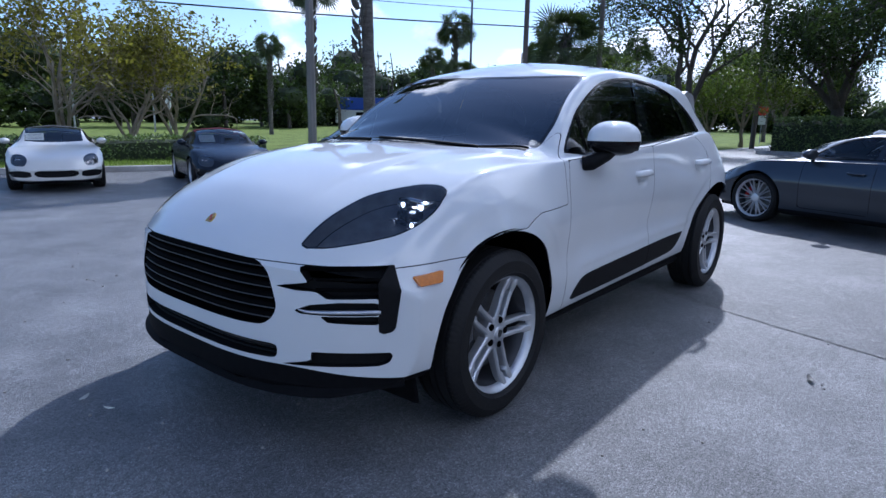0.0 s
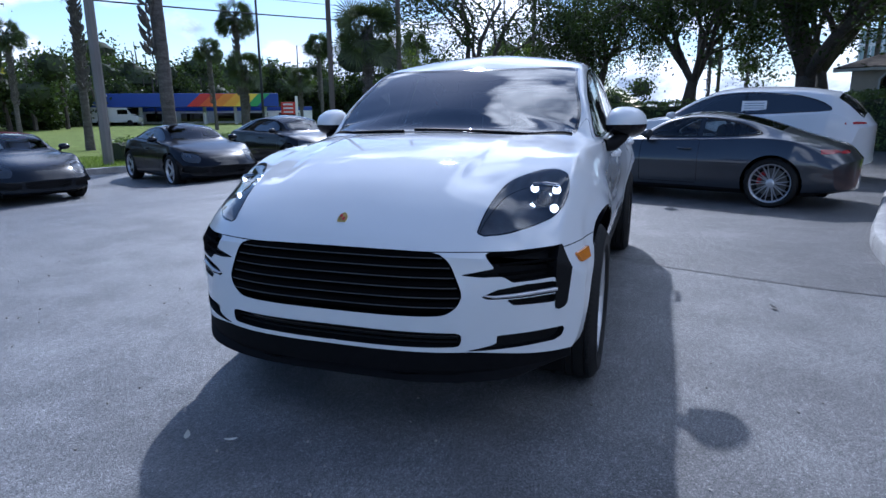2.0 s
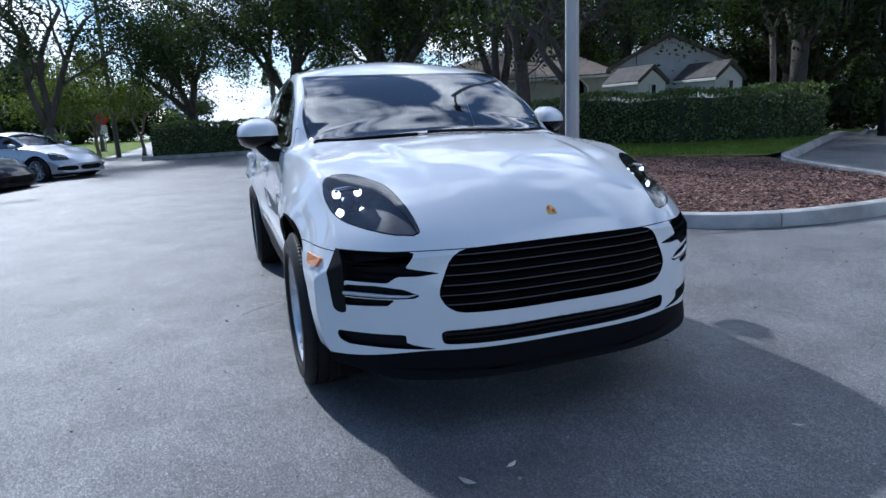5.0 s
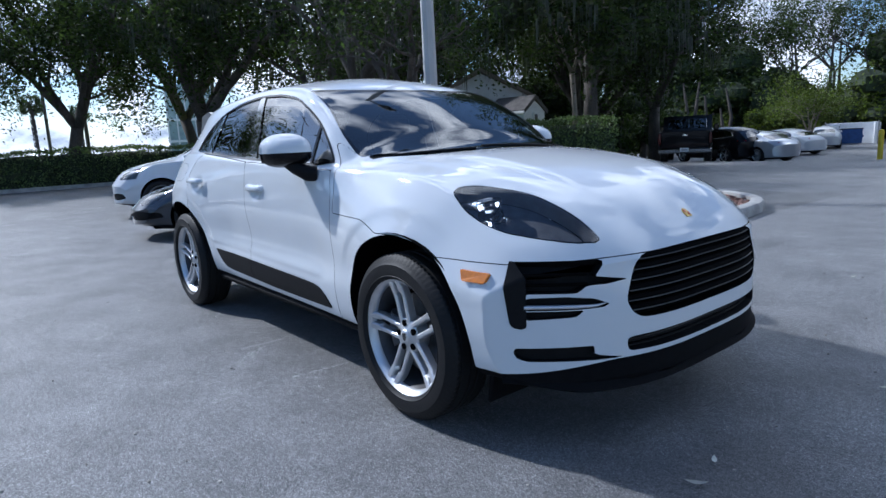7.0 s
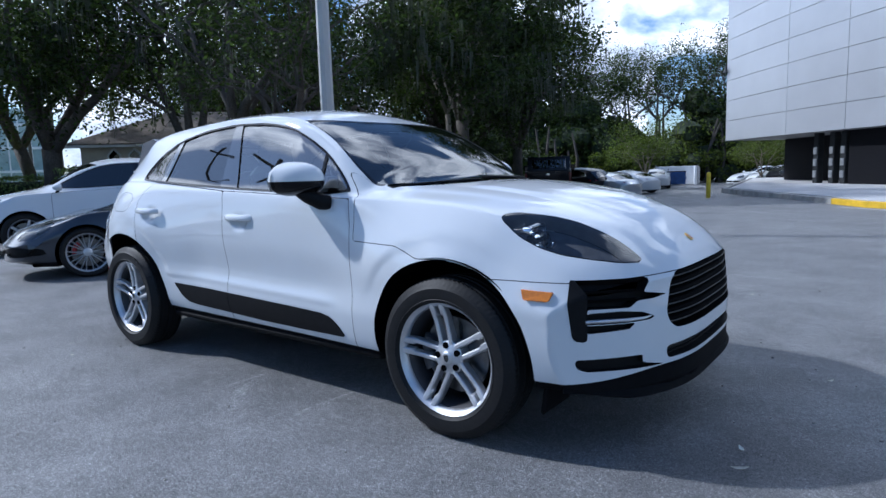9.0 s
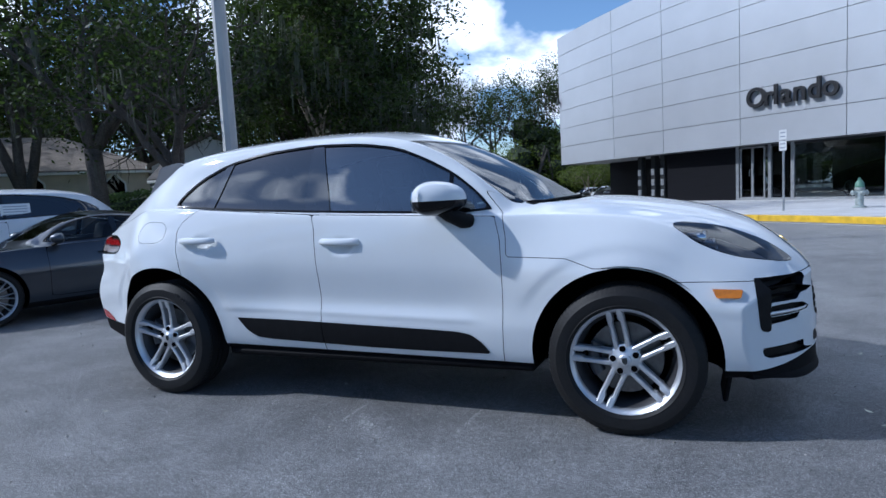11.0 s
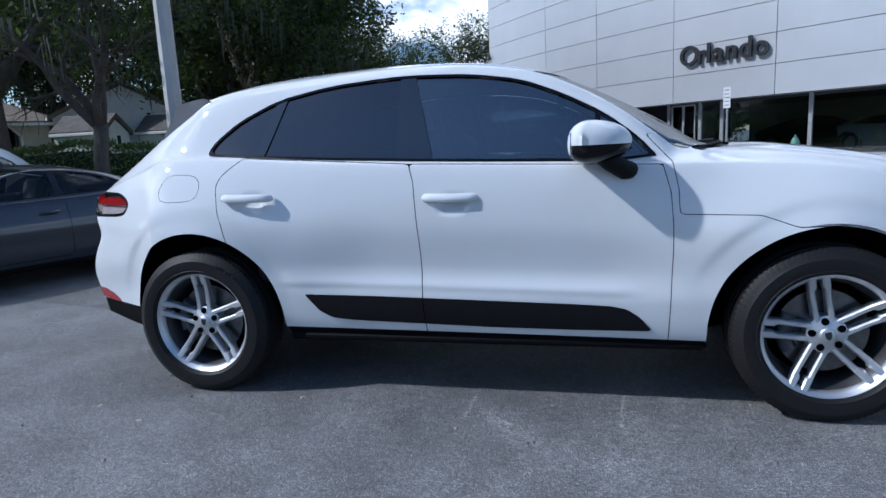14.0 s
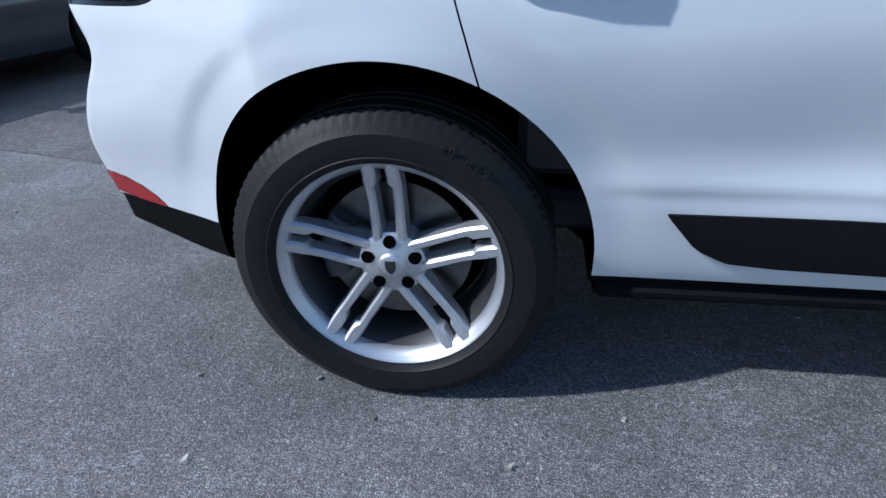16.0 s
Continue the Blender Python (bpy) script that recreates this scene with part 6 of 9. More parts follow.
def palm(seed, height, trunk, crown, fan, label):
    """A palm: ringed trunk, old frond stubs and a head of fronds with separate leaflets."""
    rnd = np.random.default_rng(seed)
    t = thing("palm_tree", label, "palm")
    path, rad = [], []
    bend = rnd.normal(0, 0.02, 2)
    for k in range(26):
        z = height * k / 25
        path.append((bend[0] * z * z * 0.05, bend[1] * z * z * 0.05, z - 0.1 * (k == 0)))
        rad.append(trunk * (1.25 - 0.25 * min(1, k / 4)) * (1 + 0.05 * (k % 2)))
    wood = Bag().tube(path, rad, 12)
    top = Vector(path[-1])
    for k in range(170):
        a, z = rnd.uniform(0, 6.28), height - rnd.uniform(0.0, min(5.6, height * 0.68))
        d = Vector((math.cos(a), math.sin(a), 0))
        p = Vector((top.x, top.y, z)) + d * trunk * 0.8
        wood.tube([p, p + d * 0.09 + Vector((0, 0, 0.10)), p + d * 0.17 + Vector((0, 0, 0.26))], [0.06, 0.05, 0.02], 4)
    part("trunk", wood, "palm_bark", t, "", 50)
    head = Bag()
    nf = 64 if fan else 30
    for k in range(nf):
        a = 2 * math.pi * k / nf + rnd.uniform(-0.2, 0.2)
        e = rnd.uniform(-0.75, 1.15)
        d = Vector((math.cos(a) * math.cos(e), math.sin(a) * math.cos(e), math.sin(e)))
        L = crown * rnd.uniform(0.75, 1.1)
        pts = [top + d * (L * s) + Vector((0, 0, -L * 0.5 * s * s * (1.0 - 0.4 * math.sin(e)))) for s in np.linspace(0, 1, 7)]
        head.tube(pts, [0.025, 0.022, 0.018, 0.014, 0.01, 0.007, 0.004], 4, False)
        side = d.cross(Vector((0, 0, 1)))
        side = side.normalized() if side.length > 0.1 else Vector((1, 0, 0))
        if fan:
            c, ax_ = pts[4], (pts[5] - pts[3]).normalized()
            side = Vector(rnd.normal(0, 1, 3))
            side = (side - ax_ * side.dot(ax_)).normalized()
            for q in np.linspace(-1.9, 1.9, 19):
                v = (ax_ * math.cos(q) + side * math.sin(q)).normalized()
                w = side * 0.034 * math.cos(q) - ax_ * 0.034 * math.sin(q)
                tip = c + v * L * 0.52 + Vector((0, 0, -0.12 * abs(q) * L * 0.3))
                head.add([c - w * 0.3, c + v * L * 0.3 - w, tip, c + v * L * 0.3 + w], [(0, 1, 2, 3)])
        else:
            for i in range(14):
                s = 0.15 + 0.83 * i / 13
                j = min(5, int(s * 6))
                c = pts[j].lerp(pts[j + 1], s * 6 - j)
                ax_ = (pts[j + 1] - pts[j]).normalized()
                ll = L * 0.34 * math.sin(0.35 + 2.5 * s) + 0.05
                for sg in (-1, 1):
                    v = (side * sg + ax_ * 0.5 + Vector((0, 0, -0.35))).normalized()
                    w = ax_ * 0.032
                    head.add([c, c + v * ll * 0.5 - w, c + v * ll, c + v * ll * 0.5 + w], [(0, 1, 2, 3)])
    part("fronds", head, "palm", t, "", False)
    return t


def hedge(points, width, height, label, seed, density=420, size=0.085, uneven=0.12):
    """A clipped hedge: a core coloured dark as inner shade, under a coat of small leaves with an uneven outline."""
    rnd = np.random.default_rng(seed)
    t = thing("hedge", label, "hedge")
    path = spread(points, 0.5)
    core, C = Bag(), []
    prof = [(-0.42, 0.0), (-0.46, 0.5), (-0.42, 0.85), (-0.25, 0.95), (0.25, 0.95), (0.42, 0.85), (0.46, 0.5), (0.42, 0.0)]
    for i, p in enumerate(path):
        d = (path[min(i + 1, len(path) - 1)] - path[max(i - 1, 0)]).normalized()
        s = Vector((-d.y, d.x, 0))
        k = 1 + uneven * noise.noise((p.x * 0.7, p.y * 0.7, seed))
        for a, h in prof:
            core.v.append(tuple(p + s * a * width * 0.9 + Vector((0, 0, h * height * k * 0.93))))
        if i < len(path) - 1:
            seg = (path[i + 1] - p)
            m = int(seg.length * (2 * height + width) * density)
            u = rnd.uniform(0, 1, m)
            w = rnd.uniform(0, 2 * height + width, m)
            side = np.where(w < height, -0.5, np.where(w < 2 * height, 0.5, (w - 2 * height) / width - 0.5)) * width
            z = np.where(w < height, w, np.where(w < 2 * height, w - height, height))
            pos = np.array(p)[None] + u[:, None] * np.array(seg)[None] + side[:, None] * np.array(s)[None]
            bumpy = np.array([noise.noise((q[0] * 1.3, q[1] * 1.3, zz * 1.3 + seed)) for q, zz in zip(pos[::4], z[::4])]).repeat(4)[:m]
            pos[:, 2] = z * k + bumpy * uneven * height * 0.6
            pos += (np.sign(side) * bumpy * uneven * 0.8)[:, None] * np.array(s)[None]
            C.append(pos + rnd.normal(0, 0.035, pos.shape))
    m = len(prof)
    core.f = [(i * m + j, i * m + j + 1, (i + 1) * m + j + 1, (i + 1) * m + j) for i in range(len(path) - 1) for j in range(m - 1)]
    core.f += [tuple(range(m))[::-1], tuple(range((len(path) - 1) * m, len(path) * m))]
    part("core", core, "hedge_shade_core", t, "", True)
    part("leaves", leaf_quads(np.concatenate(C), size, rnd, 0.0, 0.55), "hedge", t, "", False)
    return t


def place(ob, x, y, turn=0.0, k=1.0, z=0.0):
    ob.matrix_basis = pose(x, y, z, 0, 0, turn) @ Matrix.Diagonal((k, k, k, 1))
    return ob


def again(ob, x, y, turn, k, z=0.0):
    c = copy_thing(ob, pose(x, y, z, 0, 0, turn))
    c.scale = (k, k, k)
    return c


oak_label = "dark spreading live oak with hanging grey moss"
oak_a = oak(11, 9.5, 0.30, 4, label=oak_label, leaves=19500, moss=110, skirt=0.30, size=0.15, droop=4200)
oak_b = oak(23, 8.6, 0.25, 5, label=oak_label, leaves=25000, moss=130, low=0.28, skirt=0.34, size=0.15, droop=3000)
oak_c = oak(37, 10.5, 0.26, 3, label="tall dark oak with several bare lower limbs", leaves=14500, low=0.16, lean=0.42, skirt=0.33, droop=3600)
place(oak_a, -20.4, 5.7, 30, 1.12)
place(oak_b, -14.8, 20.6, 70, 1.0, 0.0)
place(oak_c, -25.2, -7.2, 80, 0.95)
for src, x, y, a, k in ((oak_b, -25.7, 2.2, 140, 1.0), (oak_c, -17.2, 9.0, 200, 1.0), (oak_a, -28.5, -1.8, 250, 0.9), 
                         (oak_a, -20.8, 26.5, 110, 1.1), (oak_a, -27.0, 18.6, 190, 1.15),
                        (oak_b, -30.5, 8.5, 310, 1.2), (oak_a, -18.5, 27.0, 10, 1.2), (oak_b, -24.5, 20.5, 160, 1.25), (oak_b, -12.6, 23.6, 220, 1.05)):
    again(src, x, y, a, k)

airy = oak(29, 8.6, 0.24, 4, label="spreading live oak with a dense dark crown and hanging moss", leaves=34000, moss=110, low=0.3, skirt=0.34, size=0.16)
place(airy, -11.4, 17.2, 210, 1.18, 0.1)
sparse = oak(31, 8.6, 0.22, 4, label="open live oak with a very thin crown", leaves=4600, moss=50, low=0.3, skirt=0.42, size=0.17)
place(sparse, -11.9, 7.3, 0, 1.0, 0.1)
again(sparse, -9.0, 6.9, 140, 0.7, 0.1)

slim = oak(43, 7.6, 0.095, 3, "leaf", "pale_bark", "slender pale-trunked oak hung with grey moss before the hedge", 9000, 0.16, 0.42, 420, "oak_tree", 0.7, 0.5, 0.30, 3500)
place(slim, -10.3, 14.9, 40, 1.0, 0.1)

# light multi-stemmed trees on the lawn
myrtle = oak(51, 5.6, 0.10, 5, "leaf_autumn", "pale_bark", "slender multi-stemmed tree with thin yellowing leaves", 5200, 0.15, 0.06, 0, "crape_myrtle", 0.26, 0.34, 0.42)
place(myrtle, -6.7, -20.6, 0, 1.0, 0.1)
again(myrtle, -8.6, -21.0, 130, 1.08, 0.1)
again(myrtle, -4.6, -20.2, 250, 1.12, 0.1)
again(myrtle, 0.5, -21.5, 40, 1.0, 0.1)
thin = oak(67, 5.0, 0.09, 4, "leaf_light", "pale_bark", "young light green tree with thin leaves", 5200, 0.14, 0.2, 0, "young_tree", 0.6, 0.5)
place(thin, -33.5, -8.6, 0, 1.0, 0.1)
for x, y, a, k in ((-30.2, -4.4, 60, 0.95), (-34.0, -7.0, 120, 1.1), (-4.9, 41.0, 200, 0.8), (-12.0, 40.0, 20, 1.0), (-36, -14, 220, 1.1)):
    again(thin, x, y, a, k, 0.1)

# palms
date = palm(3, 8.2, 0.17, 1.45, True, "tall palm with a rough trunk and small fan fronds")
sabal = palm(7, 5.6, 0.19, 1.75, True, "cabbage palm with dense fan fronds")
place(date, -11.7, -13.5, 0, 1.15, 0.1)
place(sabal, -18.3, -9.7, 0, 0.80, 0.1)
for x, y, a, k in ((-31.9, -25.7, 50, 0.92), (-14.4, -20.0, 120, 0.85), (-22.5, -34.5, 120, 0.72), (-38.6, -33.4, 20, 0.78), (-47.8, -28.7, 300, 0.9), (-52, -21, 200, 0.95), (-46, -8.5, 70, 0.75), (-70, 6, 10, 0.8), (-64, 9, 10, 0.65)):
    again(date, x, y, a, k, 0.1)
for x, y, a, k in ((-30, -24, 40, 0.75), (-38, -16.5, 90, 0.85), (-56, -36, 10, 0.9)):
    again(sabal, x, y, a, k, 0.1)

hedge([(-19.5, 5.9), (-16.6, 7.4), (-13.6, 10.0), (-10.9, 12.1), (-10.3, 14.2), (-10.4, 16.6)], 1.3, 1.62, "tall clipped green hedge before a house", 2, 330, 0.10)
hedge([(-25.4, -3.6), (-25.5, 0.0), (-25.6, 4.0), (-25.0, 9.5)], 1.3, 1.5, "dark clipped hedge along the lot", 4, 260, 0.10)
hedge([(-25.4, -6.8), (-25.3, -8.6)], 1.5, 1.35, "dark clipped hedge block beside a gap", 6, 260, 0.10)
hedge([(1.2, -18.8), (-4.4, -17.0), (-8.6, -15.3)], 1.1, 0.75, "low clipped hedge on the verge", 8, 260, 0.09)
hedge([(-10.3, -14.4), (-14.8, -12.9)], 1.1, 0.75, "low clipped hedge on the verge", 9, 220, 0.09)


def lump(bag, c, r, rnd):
    """A rough mass added inside a crown, its dark colour standing for shade among the leaves."""
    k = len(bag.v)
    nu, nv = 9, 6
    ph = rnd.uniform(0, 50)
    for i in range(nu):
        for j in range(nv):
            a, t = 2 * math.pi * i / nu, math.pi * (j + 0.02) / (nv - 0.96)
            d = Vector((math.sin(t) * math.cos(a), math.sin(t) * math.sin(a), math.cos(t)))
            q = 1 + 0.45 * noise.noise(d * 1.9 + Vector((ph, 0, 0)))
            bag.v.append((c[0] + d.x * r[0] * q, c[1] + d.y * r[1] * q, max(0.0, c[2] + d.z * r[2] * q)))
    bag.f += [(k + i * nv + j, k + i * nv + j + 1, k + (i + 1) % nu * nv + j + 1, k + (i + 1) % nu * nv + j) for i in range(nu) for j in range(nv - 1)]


def woods(name, line, depth, height, count, size, material, label, seed, trunks=40, dense=0.6):
    """A far wood: crowns of many small leaves round masses coloured dark as shade, with an uneven roofline over trunks.
    """
    rnd = np.random.default_rng(seed)
    P = spread(line, 2.0)
    crowns, core = [], Bag()
    per = 260 if height < 8 else 440
    for _ in range(count // 260):
        p = P[rnd.integers(0, len(P))]
        h = height * rnd.uniform(0.45, 1.0) * (0.75 + 0.6 * noise.noise((p.x * 0.09, p.y * 0.09, seed)))
        c = np.array((p.x + rnd.normal(0, depth * 0.4), p.y + rnd.normal(0, depth * 0.4), h * rnd.uniform(0.15, 0.82)))
        r = np.array((h * 0.30, h * 0.30, h * 0.24)) * rnd.uniform(0.7, 1.15)
        d = rnd.normal(0, 1, (per, 3))
        d /= np.linalg.norm(d, axis=1, keepdims=True)
        crowns.append(c + d * r * rnd.uniform(0.55, 1.2, (per, 1)) )
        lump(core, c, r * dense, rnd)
    C = np.concatenate(crowns)
    C[:, 2] = np.abs(C[:, 2])
    tagged(part(name, leaf_quads(C, size, rnd, 0.2, 0.6), material, None, "", False), label, "trees", kind="stuff")
    tagged(part(name + "_shade", core, "wood_shade", None, "", True), "dark foliage inside the wood", "trees", kind="stuff")
    tr = Bag()
    for _ in range(trunks):
        p = P[rnd.integers(0, len(P))]
        h = height * rnd.uniform(0.4, 0.8)
        x, y = p.x + rnd.normal(0, depth * 0.4), p.y + rnd.normal(0, depth * 0.4)
        tr.tube([(x, y, 0), (x + rnd.normal(0, 0.3), y, h * 0.5), (x + rnd.normal(0, 0.6), y, h)], [0.22, 0.16, 0.07], 6)
    tagged(part(name + "_trunks", tr, "bark", None, "", True), "dark trunks in the wood", "trees", kind="stuff")


woods("far_wood_west", [(-100, -10), (-96, -48), (-72, -66), (-40, -80), (0, -90)], 8, 15.0, 110000, 0.5, "leaf", "dark belt of trees across the road", 71)
woods("near_wood_west", [(-92, -36), (-80, -60), (-52, -66), (-36, -50), (-18, -56), (4, -58)], 4, 9.5, 70000, 0.36, "leaf", "dark trees and shrubs along the road", 72)
woods("far_wood_north", [(-50, 30), (-36, 52), (-14, 62), (14, 66)], 5, 11.5, 110000, 0.36, "leaf", "dark green wood behind the lot", 73)
woods("light_wood_north", [(-34, 44), (-16, 54), (4, 58)], 3, 7.0, 40000, 0.28, "leaf_light", "light green shrubs before the wood", 74)
woods("side_wood", [(-19, 33), (-22, 25), (-30, 22), (-34, 14)], 3, 6.0, 30000, 0.26, "leaf", "dark undergrowth behind the house", 75)
woods("far_wood_south", [(-120, 0), (-118, 30), (-95, 60)], 6, 4.0, 16000, 0.5, "leaf", "low far trees on the skyline", 76)

pine = oak(83, 13.0, 0.17, 5, "leaf", "bark", "tall thin pine with a sparse open crown", 5200, 0.26, 0.60, 0, "pine_tree", 0.5, 1.1)
place(pine, -14.6, 61, 0, 0.80)
for x, y, a, k in ((-17.6, 60, 50, 0.78), (-9.5, 62, 120, 0.84), (-20.5, 58, 200, 0.72), (-12.2, 63, 300, 0.82), (-23.5, 57, 20, 0.7)):
    again(pine, x, y, a, k)

# ---- other cars ----
def car_spec(ends, top, belt, half, cabin, bows, low=0.16):
    """The rails of a plainer car from its centre line, belt line, half width and the cabin's span."""
    xs = sorted({x for t in (top, belt, half) for x, _ in t})
    c0, c1, tuck = cabin
    r = {k: [] for k in ("zb", "yb", "zl", "yl", "zd", "yd", "zs", "ys", "zt", "yt", "zr", "yr", "zc")}
    for x in np.linspace(ends[0], ends[1], 25):
        zc, zt, w = float(curve(top, x)), float(curve(belt, x)), float(curve(half, x))
        k = float(smooth01(c1 + 0.45, c1 - 0.15, x) * smooth01(c0 - 0.45, c0 + 0.25, x))
        zt = min(zt, zc - 0.01)
        end = min(abs(x - ends[0]), abs(x - ends[1]))
        rise = 0.10 * math.exp(-((end / 0.25) ** 2))
        r["zb"].append((x, low + rise))
        r["yb"].append((x, w - 0.06))
        r["zl"].append((x, low + 0.16 + rise * 0.6))
        r["yl"].append((x, w - 0.025))
        r["zd"].append((x, low + 0.30 + rise * 0.3))
        r["yd"].append((x, w - 0.012))
        zs = min(low + 0.46, zt - 0.06)
        r["zs"].append((x, zs))
        r["ys"].append((x, w))
        r["zt"].append((x, zt))
        r["yt"].append((x, w - 0.09))
        r["zr"].append((x, zt + (zc - zt) * (0.5 + 0.30 * k)))
        r["yr"].append((x, (w - 0.09) * (0.72 - tuck * k)))
        r["zc"].append((x, zc))
    return {"ends": ends, "rails": r, "bow_front": bows[0], "bow_rear": bows[1], "cap": 8}


COUPE = car_spec((-2.15, 2.20),
                 [(-2.15, 0.66), (-2.05, 0.80), (-1.8, 0.90), (-1.4, 1.02), (-1.0, 1.15), (-0.6, 1.245), (-0.2, 1.288), (0.05, 1.275), (0.3, 1.21), (0.6, 1.06), (0.85, 0.93), (1.1, 0.88), (1.5, 0.80), (1.9, 0.69), (2.1, 0.58), (2.2, 0.47)],
                 [(-2.15, 0.60), (-1.9, 0.80), (-1.5, 0.89), (-1.0, 0.93), (-0.4, 0.905), (0.4, 0.885), (0.9, 0.865), (1.3, 0.84), (1.7, 0.77), (2.0, 0.62), (2.2, 0.44)],
                 [(-2.15, 0.76), (-1.9, 0.885), (-1.3, 0.935), (-0.7, 0.90), (0.0, 0.88), (0.8, 0.885), (1.3, 0.91), (1.8, 0.87), (2.2, 0.78)],
                 (-1.0, 0.55, 0.02), ((0.62, 2.9, 1.1, 2.05), (0.5, 3.0, -1.3, -2.0)))
SALOON = car_spec((-2.45, 2.45),
                  [(-2.45, 0.80), (-2.35, 0.95), (-2.1, 1.02), (-1.7, 1.13), (-1.2, 1.28), (-0.7, 1.38), (-0.2, 1.42), (0.2, 1.40), (0.5, 1.33), (0.9, 1.13), (1.15, 1.0), (1.4, 0.95), (1.8, 0.86), (2.15, 0.74), (2.35, 0.62), (2.45, 0.50)],
                  [(-2.45, 0.72), (-2.1, 0.93), (-1.6, 0.985), (-1.0, 0.985), (0.0, 0.96), (0.9, 0.935), (1.4, 0.90), (1.9, 0.81), (2.25, 0.66), (2.45, 0.48)],
                  [(-2.45, 0.80), (-2.1, 0.92), (-1.5, 0.965), (-0.7, 0.935), (0.3, 0.925), (1.0, 0.935), (1.5, 0.955), (2.0, 0.91), (2.45, 0.80)],
                  (-1.5, 0.75, 0.02), ((0.6, 2.9, 1.3, 2.3), (0.45, 3.0, -1.6, -2.3)))
BIG_SUV = car_spec((-2.40, 2.40),
                   [(-2.40, 0.98), (-2.3, 1.12), (-2.15, 1.30), (-1.95, 1.48), (-1.7, 1.58), (-1.0, 1.665), (-0.3, 1.68), (0.2, 1.63), (0.55, 1.50), (0.9, 1.30), (1.15, 1.16), (1.4, 1.11), (1.8, 1.03), (2.15, 0.92), (2.32, 0.80), (2.40, 0.66)],
                   [(-2.40, 0.92), (-2.2, 1.12), (-1.7, 1.20), (-0.8, 1.14), (0.3, 1.09), (1.0, 1.06), (1.5, 1.03), (2.0, 0.92), (2.25, 0.80), (2.40, 0.62)],
                   [(-2.40, 0.84), (-2.1, 0.94), (-1.4, 0.985), (-0.6, 0.95), (0.4, 0.945), (1.0, 0.955), (1.5, 0.98), (2.0, 0.93), (2.40, 0.82)],
                   (-1.75, 0.8, 0.03), ((0.55, 3.0, 1.3, 2.3), (0.4, 3.0, -1.6, -2.3)), 0.22)


def pair(name, s, faces, *rest):
    """A panel on each side of the car."""
    for sgn in (-1, 1):
        panel(name, s, [f for f in faces if sgn * s.V[f[0]][1] > 0], *rest)


